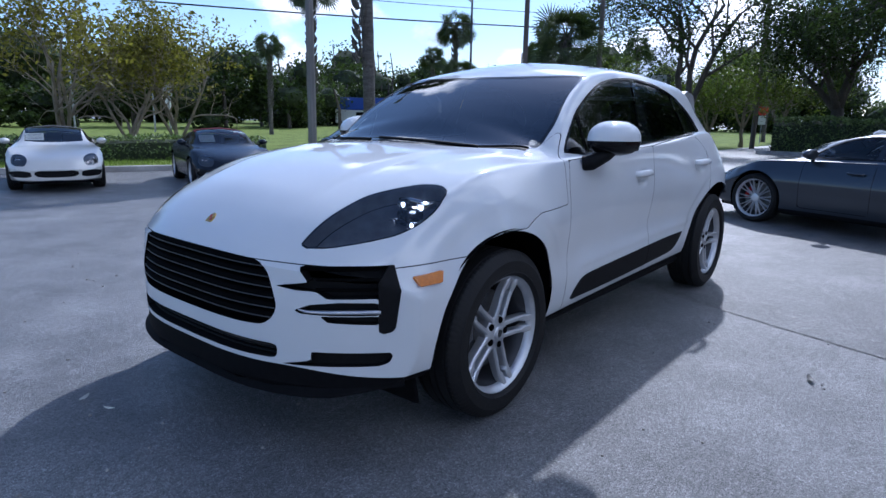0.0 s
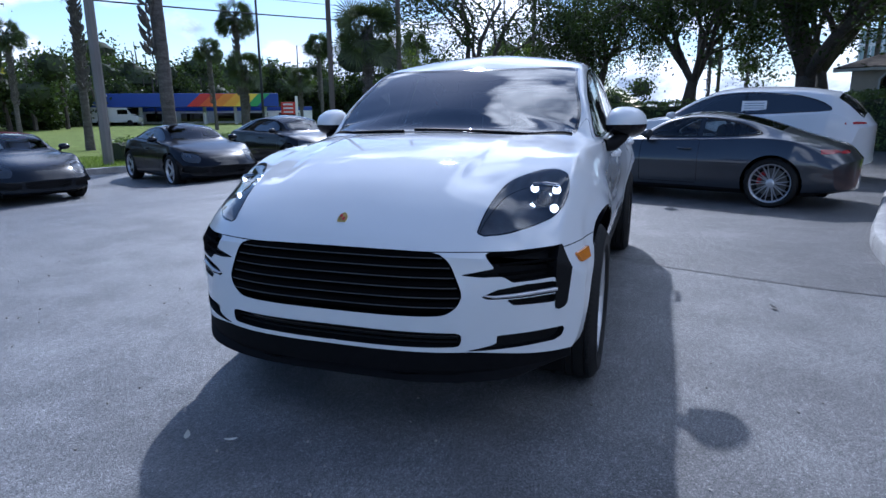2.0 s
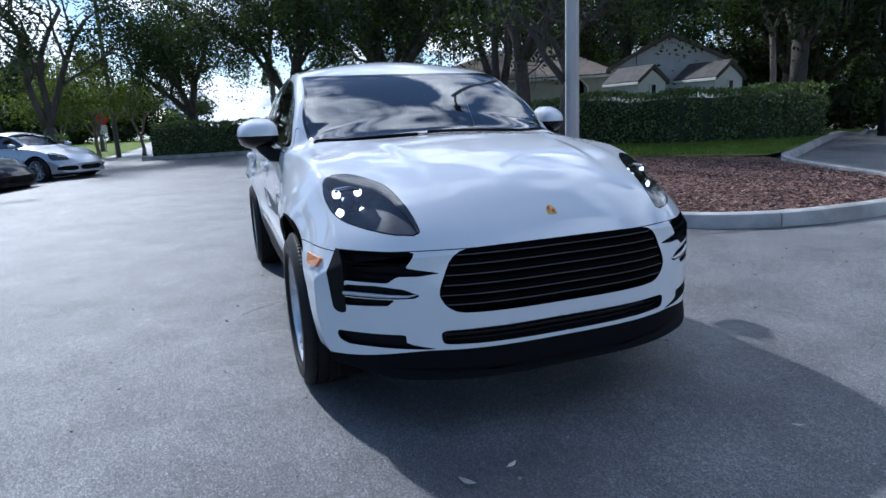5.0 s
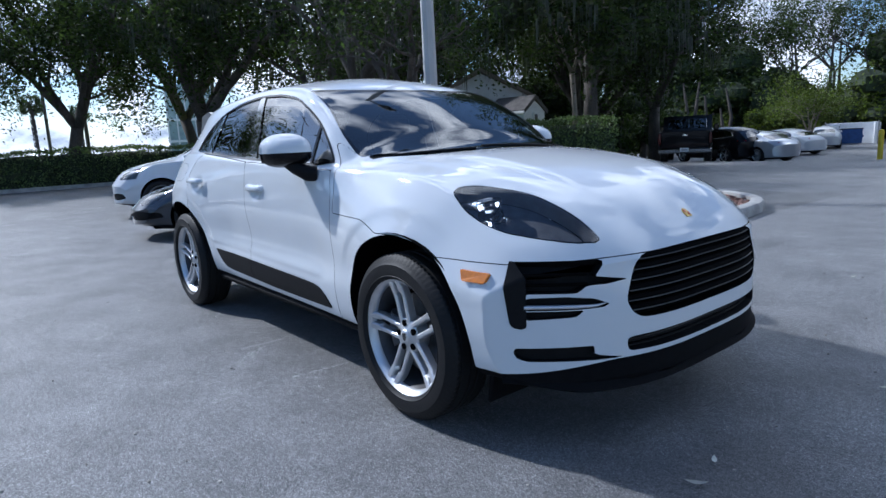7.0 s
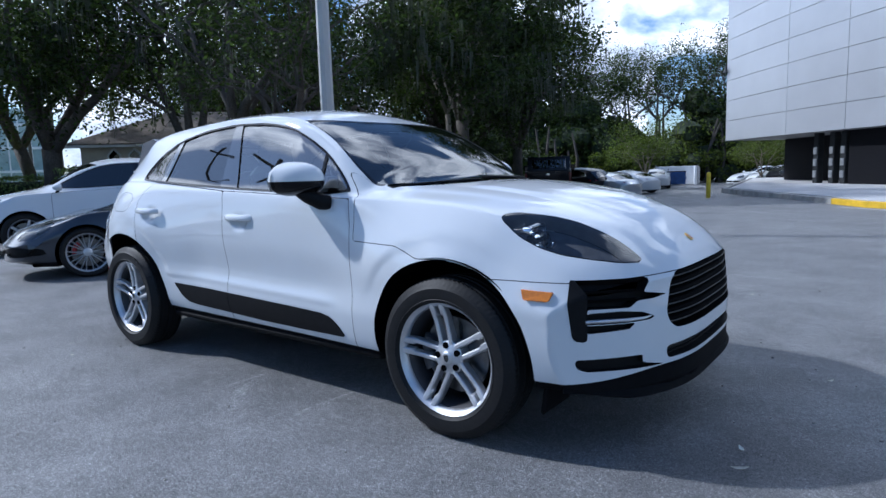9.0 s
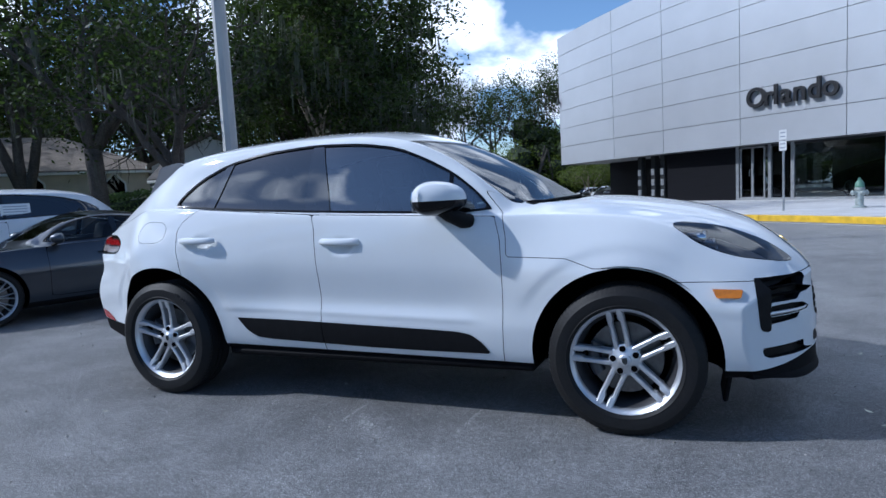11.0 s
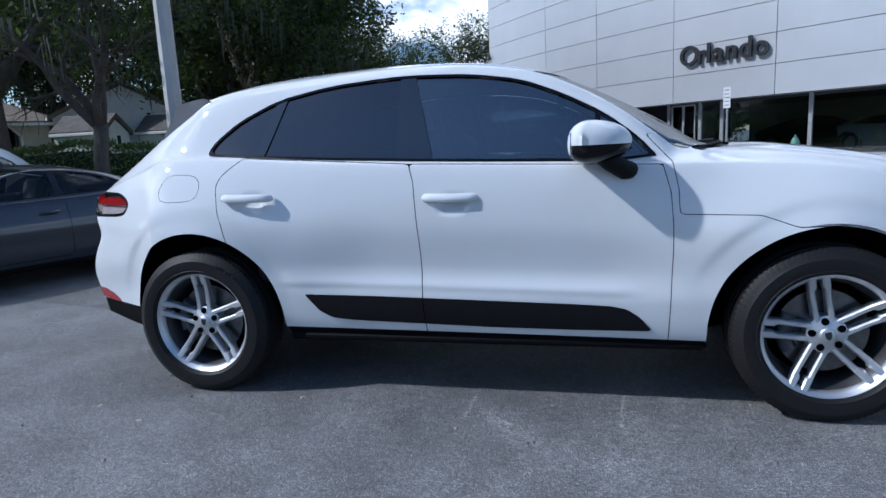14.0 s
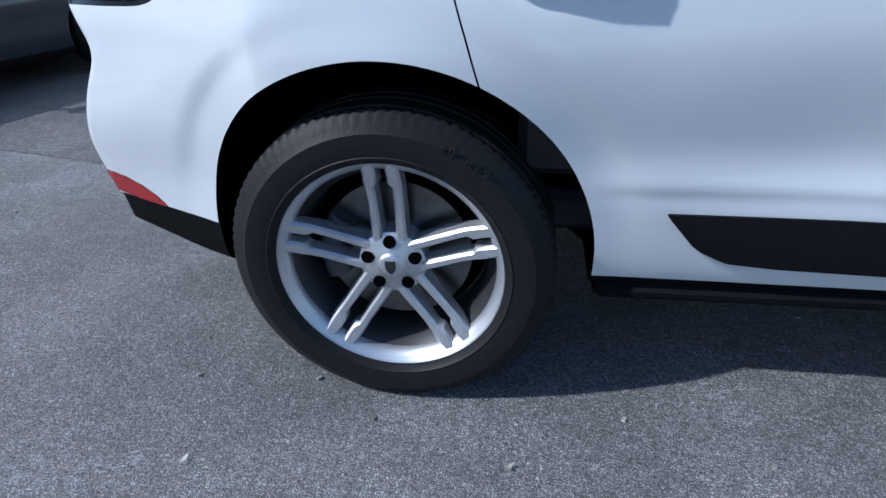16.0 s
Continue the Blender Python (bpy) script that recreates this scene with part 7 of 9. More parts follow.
def plain_car(name, label, spec, paint, m, axles, wheel, dlo, screen_x, rear_x, lamps, tail, lamp_z, step=0.07, roof=None, stickers=(), intake=True, tint="privacy", group=""):
    """A parked car: cut shell with glass, lamps, intakes, door gaps, mirrors, wheels and a plain cabin."""
    car = thing(name, label, "car", m, group)
    s = shell(spec, step)
    F = s.faces
    R, r, w = wheel[0], wheel[1], wheel[2]
    yr = lambda x: curve(spec["rails"]["yr"], x)
    for cx in axles:
        _, F = s.cut(F, lambda V: np.minimum(R + 0.045 - np.hypot(V[:, 0] - cx, V[:, 2] - R), np.abs(V[:, 1]) - 0.45))
    low0 = spec["rails"]["zb"][12][1]
    low, F = s.cut(F, lambda V: low0 + 0.075 - V[:, 2])
    panel("lower_trim", s, low, "trim", car, 0.0)
    W, F = s.cut(F, poly(dlo, 0, 2, 1, lambda V: np.abs(V[:, 1]) - 0.42))
    tests = poly(dlo, 0, 2, 1, lambda V: np.abs(V[:, 1]) - 0.42)
    ring, W = s.cut(W, lambda V: 0.012 - tests(V))
    pair("window_trim", s, ring, "trim", car, 0.002)
    xm = dlo[0][0] * 0.45 + dlo[1][0] * 0.55
    pil, W = s.cut(W, lambda V: 0.035 - np.abs(V[:, 0] - xm))
    pair("door_pillar", s, pil, "gloss_black", car, -0.001)
    for sgn in (-1, 1):
        panel("side_window", s, [f for f in W if sgn * s.V[f[0]][1] > 0], tint, car, -0.004, "dark side window")
    x0, x1 = screen_x

    def sc(V):
        x, y = V[:, 0], np.abs(V[:, 1])
        return np.minimum(np.minimum(x - x0 + 0.12 * (y / 0.6) ** 2, x1 - 0.20 * (y / 0.7) ** 2 - x), yr(x) * 1.0 - 0.02 - y)
    W, F = s.cut(F, sc)
    panel("windscreen", s, W, "car_screen", car, -0.003, "windscreen").visible_shadow = False
    a0, a1 = rear_x
    W, F = s.cut(F, lambda V: np.minimum(np.minimum(V[:, 0] - a0, a1 - V[:, 0]), yr(V[:, 0]) - 0.06 - np.abs(V[:, 1])))
    panel("back_window", s, W, "privacy", car, -0.003, "dark back window")
    L, F = s.cut(F, poly(lamps, 0, 1, 1, lambda V: V[:, 2] - lamp_z))
    for sgn in (-1, 1):
        pick = [f for f in L if sgn * s.V[f[0]][1] > 0]
        ln_ = panel("headlight", s, pick, "lens", car, 0.002, "clear headlight")
        panel("lamp_bowl", s, pick, "plastic_grey", ln_, -0.04)
        edge_wall("lamp_wall", s, pick, "lamp_house", ln_, 0.04)
        if pick:
            c = np.mean([s.V[i] for f in pick for i in f], axis=0)
            for k in (-1, 1):
                part("projector", Bag().lathe([(0.0, 0.02), (0.02, 0.015), (0.03, 0.0)], 12, "x").move(Matrix.Translation((c[0] - 0.035 + k * 0.02, c[1] + k * 0.03, c[2] - 0.015))), "chrome", ln_, "", 60)
    T, F = s.cut(F, poly(tail, 1, 2, 0, lambda V: spec["ends"][0] + 0.40 - V[:, 0]))
    pair("tail_lamp", s, T, "red_lens", car, 0.003, "red tail lamp")
    if intake:
        zf = spec["rails"]["zb"][-1][1]
        for y0, y1 in ((-0.1, 0.38), (0.43, 0.80)):
            G, F = s.cut(F, poly([(y0, zf + 0.05), (y1, zf + 0.06), (y1, zf + 0.19), (y0, zf + 0.18)], 1, 2, 1, lambda V: V[:, 0] - axles[0] - 0.35))
            (pair if y0 > 0 else panel)("air_intake", s, G, "trim", car, -0.02, "black air intake")
    if roof:
        rx0, rx1, rz, material = roof
        G, F = s.cut(F, lambda V: np.minimum(np.minimum(V[:, 0] - rx0, rx1 - V[:, 0]), V[:, 2] - rz))
        panel("soft_top", s, G, material, car, 0.004, "fabric soft top")
    xd0, xd1 = dlo[0][0] - 0.05, xm - 0.02
    D, gap, F = seam(s, F, poly([(xd0, low0 + 0.12), (xd1, low0 + 0.12), (xd1, 1.2), (xd0, 1.2)], 0, 2, 0, lambda V: np.minimum(np.abs(V[:, 1]) - 0.5, curve(spec["rails"]["zt"], V[:, 0]) - V[:, 2])), 0.003)
    pair("panel_gap", s, gap, "gap", car, -0.004)
    for sgn in (-1, 1):
        d = panel("door", s, [f for f in D if sgn * s.V[f[0]][1] > 0], paint, car, 0.0)
        y = float(curve(spec["rails"]["ys"], xd1)) - 0.01
        z = float(curve(spec["rails"]["zt"], xd1)) - 0.13
        part("door_handle", Bag().tube([(xd1 + 0.10, sgn * (y - 0.01), z), (xd1 + 0.13, sgn * (y + 0.02), z), (xd1 + 0.26, sgn * (y + 0.02), z), (xd1 + 0.29, sgn * (y - 0.01), z)], 0.013, 6), paint, d, "", 60)
    panel("body", s, F, paint, car, 0.0)
    for sgn in (-1, 1):
        xm_ = dlo[0][0] - 0.18
        y = float(curve(spec["rails"]["yt"], xm_))
        z = float(curve(spec["rails"]["zt"], xm_)) + 0.09
        mr = part("door_mirror", Bag().lathe([(0.0, 0.11), (0.05, 0.09), (0.075, 0.03), (0.078, -0.02), (0.06, -0.035), (0.0, -0.035)], 14, "x").move(pose(xm_, sgn * (y + 0.12), z, 0, 0, -8 * sgn) @ Matrix.Diagonal((1, 1.35, 0.85, 1))), paint, car, "door mirror", 60)
        part("mirror_arm", Bag().tube([(xm_ + 0.05, sgn * (y - 0.02), z - 0.09), (xm_ + 0.01, sgn * (y + 0.06), z - 0.05)], 0.022, 6), "trim", mr)
    for cx in axles:
        arc = [(cx + (R + 0.055) * math.cos(a), R + (R + 0.055) * math.sin(a)) for a in np.linspace(-0.1, math.pi + 0.1, 18)]
        for sgn in (-1, 1):
            b = Bag()
            for x, z in arc:
                b.v += [(x, sgn * 0.80, z), (x, sgn * 0.46, z)]
            b.f = [(2 * i, 2 * i + 1, 2 * i + 3, 2 * i + 2) for i in range(17)]
            b.add([(x, sgn * 0.46, z) for x, z in arc], [tuple(range(18))])
            part("wheel_house", b, "gap", car, "", False)
            wy = float(curve(spec["rails"]["ys"], cx)) - w / 2 - 0.025
            spoke_wheel(car, pose(cx, sgn * wy, R, 0, 17, 180 if sgn > 0 else 0), R, r, w, *wheel[3:])
    part("floor_pan", Bag().box((0, 0, low0 + 0.05), (spec["ends"][1] * 1.7, 1.3, 0.08), 0.02), "gap", car)
    part("dashboard", Bag().box((screen_x[1] - 0.35, 0, float(curve(spec["rails"]["zt"], screen_x[1])) - 0.10), (0.4, 1.25, 0.16), 0.05), "interior", car)
    part("cabin_floor", Bag().box((screen_x[0] - 0.7, 0, low0 + 0.28), (2.0, 1.35, 0.1), 0.02), "interior", car)
    for sgn in (-1, 1):
        b = Bag().box((screen_x[0] - 0.25, sgn * 0.36, low0 + 0.42), (0.5, 0.46, 0.16), 0.05)
        top_ = float(curve(spec["rails"]["zc"], screen_x[0] - 0.5))
        b.box((screen_x[0] - 0.52, sgn * 0.36, (low0 + 0.42 + top_ - 0.16) / 2), (0.14, 0.44, top_ - 0.16 - low0 - 0.42), 0.05, pose(0, 0, 0, 0, -14, 0))
        part("seat", b, "leather", car, "", 30)
    for (x, y, z, sx, sy, sz, rx, ry) in stickers:
        st = part("paper_sheet", Bag().box((0, 0, 0), (sx, sy, sz)), "paper", car, "white price sheet inside the glass", False, pose(x, y, z, rx, ry, 0))
        for k in range(4):
            bar_ = Bag().box((0, 0, 0), (sx * (0.8 if sx > 0.02 else 1.3), sy * (0.75 if sy > 0.02 else 1.3), sz * (0.06 if sz > 0.02 else 1.3)))
            q = (0.30 - 0.2 * k)
            off = (0, 0, sz * q) if sz > 0.05 else (sx * q, 0, 0)
            if sz <= 0.05:
                bar_ = Bag().box((0, 0, 0), (sx * 0.06, sy * 0.75, sz * 1.3))
            part("text_bar", bar_.move(Matrix.Translation(off)), "ink", st, "", False)
    return car


dlo_coupe = [(0.66, 0.905), (-0.95, 0.955), (-1.10, 0.985), (-0.75, 1.13), (-0.35, 1.205), (0.0, 1.215), (0.22, 1.165), (0.45, 1.06)]
lamp_coupe = [(2.02, 0.50), (1.85, 0.48), (1.62, 0.58), (1.55, 0.70), (1.66, 0.78), (1.85, 0.74), (1.98, 0.64)]
tail_coupe = [(0.30, 0.77), (0.80, 0.80), (0.98, 0.79), (0.98, 0.745), (0.80, 0.735), (0.30, 0.74)]
wheel_sport = (0.335, 0.262, 0.27, 10, "dark_alloy")
h911 = (-0.350, -0.937)
coupe = plain_car("sports_coupe", "dark grey metallic sports coupe with many-spoked wheels, parked across", COUPE, "grey_paint", heading(-5.5, 1.70, *h911) @ Matrix.Scale(0.925, 4), (1.225, -1.225), wheel_sport,
                  dlo_coupe, (0.10, 0.80), (-1.25, -0.62), lamp_coupe, tail_coupe, 0.53, 0.05, tint="clear_glass")

dlo_saloon = [(1.0, 0.965), (-1.15, 1.005), (-1.45, 1.03), (-1.15, 1.18), (-0.75, 1.285), (-0.25, 1.335), (0.2, 1.325), (0.5, 1.24), (0.80, 1.09)]
lamp_saloon = [(2.25, 0.52), (2.08, 0.50), (1.80, 0.66), (1.76, 0.78), (1.92, 0.84), (2.12, 0.76), (2.22, 0.66)]
tail_saloon = [(0.48, 0.90), (0.92, 0.915), (0.92, 0.86), (0.48, 0.87)]
dlo_big = [(1.05, 1.105), (-1.55, 1.20), (-1.86, 1.235), (-1.62, 1.40), (-1.2, 1.515), (-0.5, 1.575), (0.1, 1.55), (0.45, 1.43), (0.80, 1.25)]
lamp_big = [(2.22, 0.56), (2.02, 0.54), (1.75, 0.70), (1.72, 0.80), (1.90, 0.86), (2.10, 0.78), (2.20, 0.70)]
tail_big = [(0.52, 1.03), (0.90, 1.05), (0.95, 0.99), (0.52, 1.0)]
wheel_big = (0.365, 0.265, 0.27, 5, "alloy", False, "caliper")
wheel_saloon = (0.35, 0.262, 0.27, 10, "alloy", True, "caliper")
wheel_plain = (0.34, 0.25, 0.25, 5, "dark_alloy", False, "caliper")
plain_car("sport_utility_car", "white sport utility car with a price sheet in its window", BIG_SUV, "white_paint", heading(-9.0, 2.46, *h911) @ Matrix.Scale(0.96, 4), (1.43, -1.43), wheel_big,
          dlo_big, (0.35, 1.10), (-2.25, -1.85), lamp_big, tail_big, 0.76, 0.07, stickers=[(-0.55, 0.765, 1.30, 0.42, 0.006, 0.22, 8, 0)])

row = (0.46, 0.888)
cars_group = "row of cars facing the lot"
plain_car("roadster", "ivory roadster with a closed dark soft top and a price sheet", COUPE, "ivory_paint", heading(-1.57, -12.64, 0.33, 0.944) @ Matrix.Scale(0.94, 4), (1.225, -1.225), wheel_plain, dlo_coupe, (0.10, 0.80), (-1.0, -0.62), lamp_coupe, tail_coupe, 0.53, 0.075,
          roof=(-1.1, 0.14, 0.99, "dark_cloth"), stickers=[(0.46, -0.36, 1.055, 0.26, 0.34, 0.006, 0, 32)], group=cars_group)
plain_car("roadster", "graphite roadster with a closed red soft top and a price sheet", COUPE, "graphite_paint", heading(-4.20, -10.57, 0.35, 0.94) @ Matrix.Scale(0.94, 4), (1.225, -1.225), wheel_plain, dlo_coupe, (0.10, 0.80), (-1.0, -0.62), lamp_coupe, tail_coupe, 0.53, 0.075,
          roof=(-1.1, 0.14, 0.99, "red_cloth"), stickers=[(0.46, -0.36, 1.055, 0.26, 0.34, 0.006, 0, 32)], group=cars_group)
plain_car("sports_coupe", "glossy black two-seat sports coupe", COUPE, "black_paint", heading(-7.48, -9.22, *row), (1.225, -1.225), wheel_plain, dlo_coupe, (0.10, 0.80), (-1.25, -0.62), lamp_coupe, tail_coupe, 0.53, 0.075, group=cars_group)
saloon = plain_car("saloon_car", "glossy black four-door fastback saloon", SALOON, "black_paint", heading(-11.03, -8.74, *row), (1.475, -1.475), wheel_saloon, dlo_saloon, (0.42, 1.12), (-2.0, -1.35), lamp_saloon, tail_saloon, 0.60, 0.08, group=cars_group)
copy_thing(saloon, heading(-14.22, -7.71, *row))
plain_car("saloon_car", "silver four-door fastback saloon", SALOON, "silver_paint", heading(-17.02, -6.48, 0.55, 0.835), (1.475, -1.475), wheel_saloon, dlo_saloon, (0.42, 1.12), (-2.0, -1.35), lamp_saloon, tail_saloon, 0.60, 0.08, group=cars_group)

# cars at the back of the lot
back_group = "cars parked at the back of the lot"
dark_suv = plain_car("sport_utility_car", "black sport utility car with silver wheels at the lot edge", BIG_SUV, "black_paint", heading(-11.6, 27.6, -0.93, 0.36), (1.43, -1.43), wheel_big, dlo_big, (0.35, 1.10), (-2.25, -1.85), lamp_big, tail_big, 0.76, 0.10, group=back_group)
far_white = plain_car("saloon_car", "white saloon at the back of the lot", SALOON, "white_paint", heading(-12.3, 43.0, -0.35, 0.93), (1.475, -1.475), wheel_saloon, dlo_saloon, (0.42, 1.12), (-2.0, -1.35), lamp_saloon, tail_saloon, 0.60, 0.12, group=back_group)
far_grey = plain_car("saloon_car", "grey saloon at the back of the lot", SALOON, "silver_paint", heading(-11.6, 31.4, -0.93, 0.36), (1.475, -1.475), wheel_saloon, dlo_saloon, (0.42, 1.12), (-2.0, -1.35), lamp_saloon, tail_saloon, 0.60, 0.12, group=back_group)
for k in range(3):
    copy_thing(far_grey if k != 1 else far_white, heading(-10.3 - 1.25 * k, 27.9 + 3.4 * k + (3.4 if k else 0), -0.93, 0.36))
for k in range(7):
    copy_thing((far_white, far_white, dark_suv, far_white, far_grey, far_white, dark_suv)[k], heading(-5.6 + 1.55 * k, 45.5 - 1.8 * k, -0.75, -0.66))


def pickup(m):
    t = thing("pickup_truck", "black pickup truck with a dark chrome rear bumper and open bed", "truck", m)
    cab = Bag()
    prof = [(0.35, 0.55), (2.55, 0.55), (2.75, 0.75), (2.72, 1.12), (1.45, 1.28), (0.75, 1.88), (-0.75, 1.90), (-0.95, 1.30), (-0.95, 0.55)]
    cab.prism(prof, 1.84, Matrix(((1, 0, 0, 0), (0, 0, 1, -0.92), (0, 1, 0, 0), (0, 0, 0, 1))))
    part("cab", cab, "black_paint", t, "", 30)
    part("bed", Bag().box((-1.85, 0.90, 0.95), (1.85, 0.10, 0.72), 0.04).box((-1.85, -0.90, 0.95), (1.85, 0.10, 0.72), 0.04).box((-1.85, 0, 0.66), (1.85, 1.8, 0.08), 0.02), "black_paint", t, "open black load bed", 30)
    tg = part("tailgate", Bag().box((-2.80, 0, 0.98), (0.08, 1.72, 0.66), 0.03).box((-2.845, 0, 1.14), (0.02, 1.5, 0.16), 0.01), "black_paint", t, "", 30)
    part("tailgate_badge", Bag().lathe([(0.0, -0.008), (0.05, -0.007), (0.055, 0.0)], 20, "x").move(pose(-2.858, 0, 1.14) @ Matrix.Diagonal((1, 1.6, 0.7, 1))), "chrome", tg)
    part("bumper", Bag().box((-2.92, 0, 0.56), (0.18, 1.90, 0.18), 0.04), "dark_chrome", t, "dark chrome rear bumper", 30)
    pl = part("number_plate", Bag().box((-2.93, 0, 0.60), (0.19, 0.30, 0.13)), "plate", t, "white number plate", False)
    part("text_bar", Bag().box((-3.027, 0, 0.60), (0.006, 0.22, 0.05)), "ink", pl, "", False)
    part("back_window", Bag().box((-0.86, 0, 1.58), (0.02, 1.45, 0.40), 0.01, pose(0, 0, 0, 0, 19, 0)), "privacy", t, "dark back window", False)
    for sgn in (-1, 1):
        part("tail_lamp", Bag().box((-2.84, sgn * 0.90, 1.02), (0.06, 0.10, 0.40), 0.03), "dark_red_lens", t, "dark red tail lamp", 30)
        part("side_window", Bag().box((0.05, sgn * 0.905, 1.54), (1.35, 0.06, 0.42), 0.05), "privacy", t, "dark side window", 30)
        part("door_mirror", Bag().box((0.95, sgn * 1.08, 1.40), (0.10, 0.20, 0.28), 0.04), "black_paint", t, "", 30)
        for x in (1.85, -1.80):
            spoke_wheel(t, pose(x, sgn * 0.80, 0.41, 0, 0, 180 if sgn > 0 else 0), 0.41, 0.25, 0.27, 6, "alloy", False, "caliper")
    return t


pickup(heading(-10.3, 22.4, -0.45, 0.893))

# ---- the showroom ----
A0, A1, A2 = Vector((-5.3, 33.2)), Vector((2.5, 22.5)), Vector((17.0, 13.0))


def facade(t, out=0.0):
    """A point on the curved front and its outward normal; out: metres in front of it."""
    p = A0 * (1 - t) ** 2 + A1 * 2 * t * (1 - t) + A2 * t * t
    d = ((A1 - A0) * (1 - t) + (A2 - A1) * t).normalized()
    n = Vector((d.y, -d.x))
    return p + n * out, n


def facade_at(azimuth, eye=(1.32, -4.196)):
    """The parameter of the front at which it lies in a direction seen from the lot."""
    best, bt = 9.0, 0.0
    for t in np.linspace(0, 1, 801):
        p, _ = facade(t)
        a = math.degrees(math.atan2(-(p.x - eye[0]), p.y - eye[1]))
        if abs(a - azimuth) < best:
            best, bt = abs(a - azimuth), t
    return bt


Z0, ROW, ROWS = 2.32, 1.05, 7
seams = [0.0] + [facade_at(a) for a in (5.36, 1.2, -4.8, -12.1, -20.2)] + [0.86, 1.0]
show = thing("showroom", "curved showroom clad in pale aluminium panels over dark glass", "building", kind="structure")
wall = Bag()
for t in np.linspace(0, 1, 61):
    p, n = facade(t, -0.06)
    q, _ = facade(t, -0.5)
    for a, z in ((p, Z0 + 0.01), (p, Z0 + ROW * ROWS - 0.02), (q, Z0 + ROW * ROWS - 0.02), (q, Z0 + 0.01)):
        wall.v.append((a.x, a.y, z))
wall.f = [(4 * i + j, 4 * i + 4 + j, 4 * i + 4 + (j + 1) % 4, 4 * i + (j + 1) % 4) for i in range(60) for j in range(4)]
wall.f += [(0, 1, 2, 3), (243, 242, 241, 240)]
part("wall", wall, "panel_gap", show, "", False)
for a, b in zip(seams, seams[1:]):
    for k in range(ROWS):
        pn = Bag()
        m = max(3, int((b - a) * 60))
        ts = np.linspace(a, b, m + 1)
        for i, t in enumerate(ts):
            e = 0.012 if i == 0 else -0.012 if i == m else 0.0
            d = ((A1 - A0) * (1 - t) + (A2 - A1) * t).normalized() * e
            for o, z in ((-0.05, Z0 + ROW * k + 0.012), (0.0, Z0 + ROW * k + 0.012), (0.0, Z0 + ROW * (k + 1) - 0.012), (-0.05, Z0 + ROW * (k + 1) - 0.012)):
                p, _ = facade(t, o)
                pn.v.append((p.x + d.x, p.y + d.y, z))
        pn.f = [(4 * i + j, 4 * i + 4 + j, 4 * i + 5 + j, 4 * i + 1 + j) for i in range(m) for j in range(3)]
        pn.f += [(0, 1, 2, 3), (4 * m + 3, 4 * m + 2, 4 * m + 1, 4 * m)]
        part("cladding_panel", pn, "panel", show, "", 25)
# side wall turning back from the left corner, soffit and roof
p0, n0 = facade(0.0)
back = [(p0.x, p0.y), (p0.x + 9.0, p0.y + 12.0)]
sidew = Bag().add([(p0.x, p0.y, Z0), (p0.x + 9, p0.y + 12, Z0), (p0.x + 9, p0.y + 12, Z0 + ROW * ROWS), (p0.x, p0.y, Z0 + ROW * ROWS)], [(0, 1, 2, 3)])
part("side_wall", sidew, "panel", show, "", False)
cap_ = Bag()
top_pts = [facade(t, -0.02)[0] for t in np.linspace(0, 1, 41)]
poly_pts = [(p.x, p.y) for p in top_pts] + [(30, 30), (p0.x + 9, p0.y + 12)]
part("soffit", cap_.add([(x, y, Z0) for x, y in poly_pts], [tuple(range(len(poly_pts)))]), "panel_gap", show, "", False)
part("roof", Bag().add([(x, y, Z0 + ROW * ROWS - 0.05) for x, y in poly_pts], [tuple(range(len(poly_pts)))]), "panel_gap", show, "", False)


def lower(t0, t1, inset, z0, z1, material, name, label="", depth=0.12):
    b = Bag()
    m = max(2, int((t1 - t0) * 60))
    for t in np.linspace(t0, t1, m + 1):
        for o in (inset, inset - depth):
            p, _ = facade(t, o)
            b.v += [(p.x, p.y, z0), (p.x, p.y, z1)]
    b.f = [f for i in range(m) for f in ((4 * i, 4 * i + 4, 4 * i + 5, 4 * i + 1), (4 * i + 2, 4 * i + 3, 4 * i + 7, 4 * i + 6), (4 * i + 1, 4 * i + 5, 4 * i + 7, 4 * i + 3), (4 * i, 4 * i + 2, 4 * i + 6, 4 * i + 4))]
    b.f += [(0, 1, 3, 2), (4 * m, 4 * m + 2, 4 * m + 3, 4 * m + 1)]
    return part(name, b, material, show, label, False)


ta, tb, tc, td = facade_at(2.0), facade_at(-3.45), facade_at(-6.0), facade_at(-7.6)
lower(ta, tb, -0.75, 0.15, Z0, "cladding", "dark_wall", "black cladding wall")
lower(0.0, ta - 0.03, -3.2, 0.15, Z0, "cladding", "dark_wall", "black cladding wall")
lower(tb, 1.0, -0.75, 0.15, 0.24, "metal_grey", "sill", "grey metal sill", 0.10)
lower(tb, 1.0, -0.75, Z0 - 0.10, Z0, "metal_dark", "head_rail", "dark head rail", 0.10)
mull = [tb + 0.002, tc, td, facade_at(-13.9), facade_at(-20.5), 0.86, 0.93, 1.0]
for a, b in zip(mull, mull[1:]):
    if a != mull[0]:
        g_ = lower(a + 0.002, b - 0.002, -0.80, 0.24, Z0 - 0.10, "shop_glass", "window", "large dark showroom window", 0.012)
    p, n = facade(a, -0.79)
    part("mullion", Bag().box((p.x, p.y, (Z0 + 0.15) / 2), (0.10, 0.14, Z0 - 0.15), 0.01, pose(0, 0, 0, 0, 0, math.degrees(math.atan2(n.y, n.x)))), "metal_grey", show, "grey metal mullion")
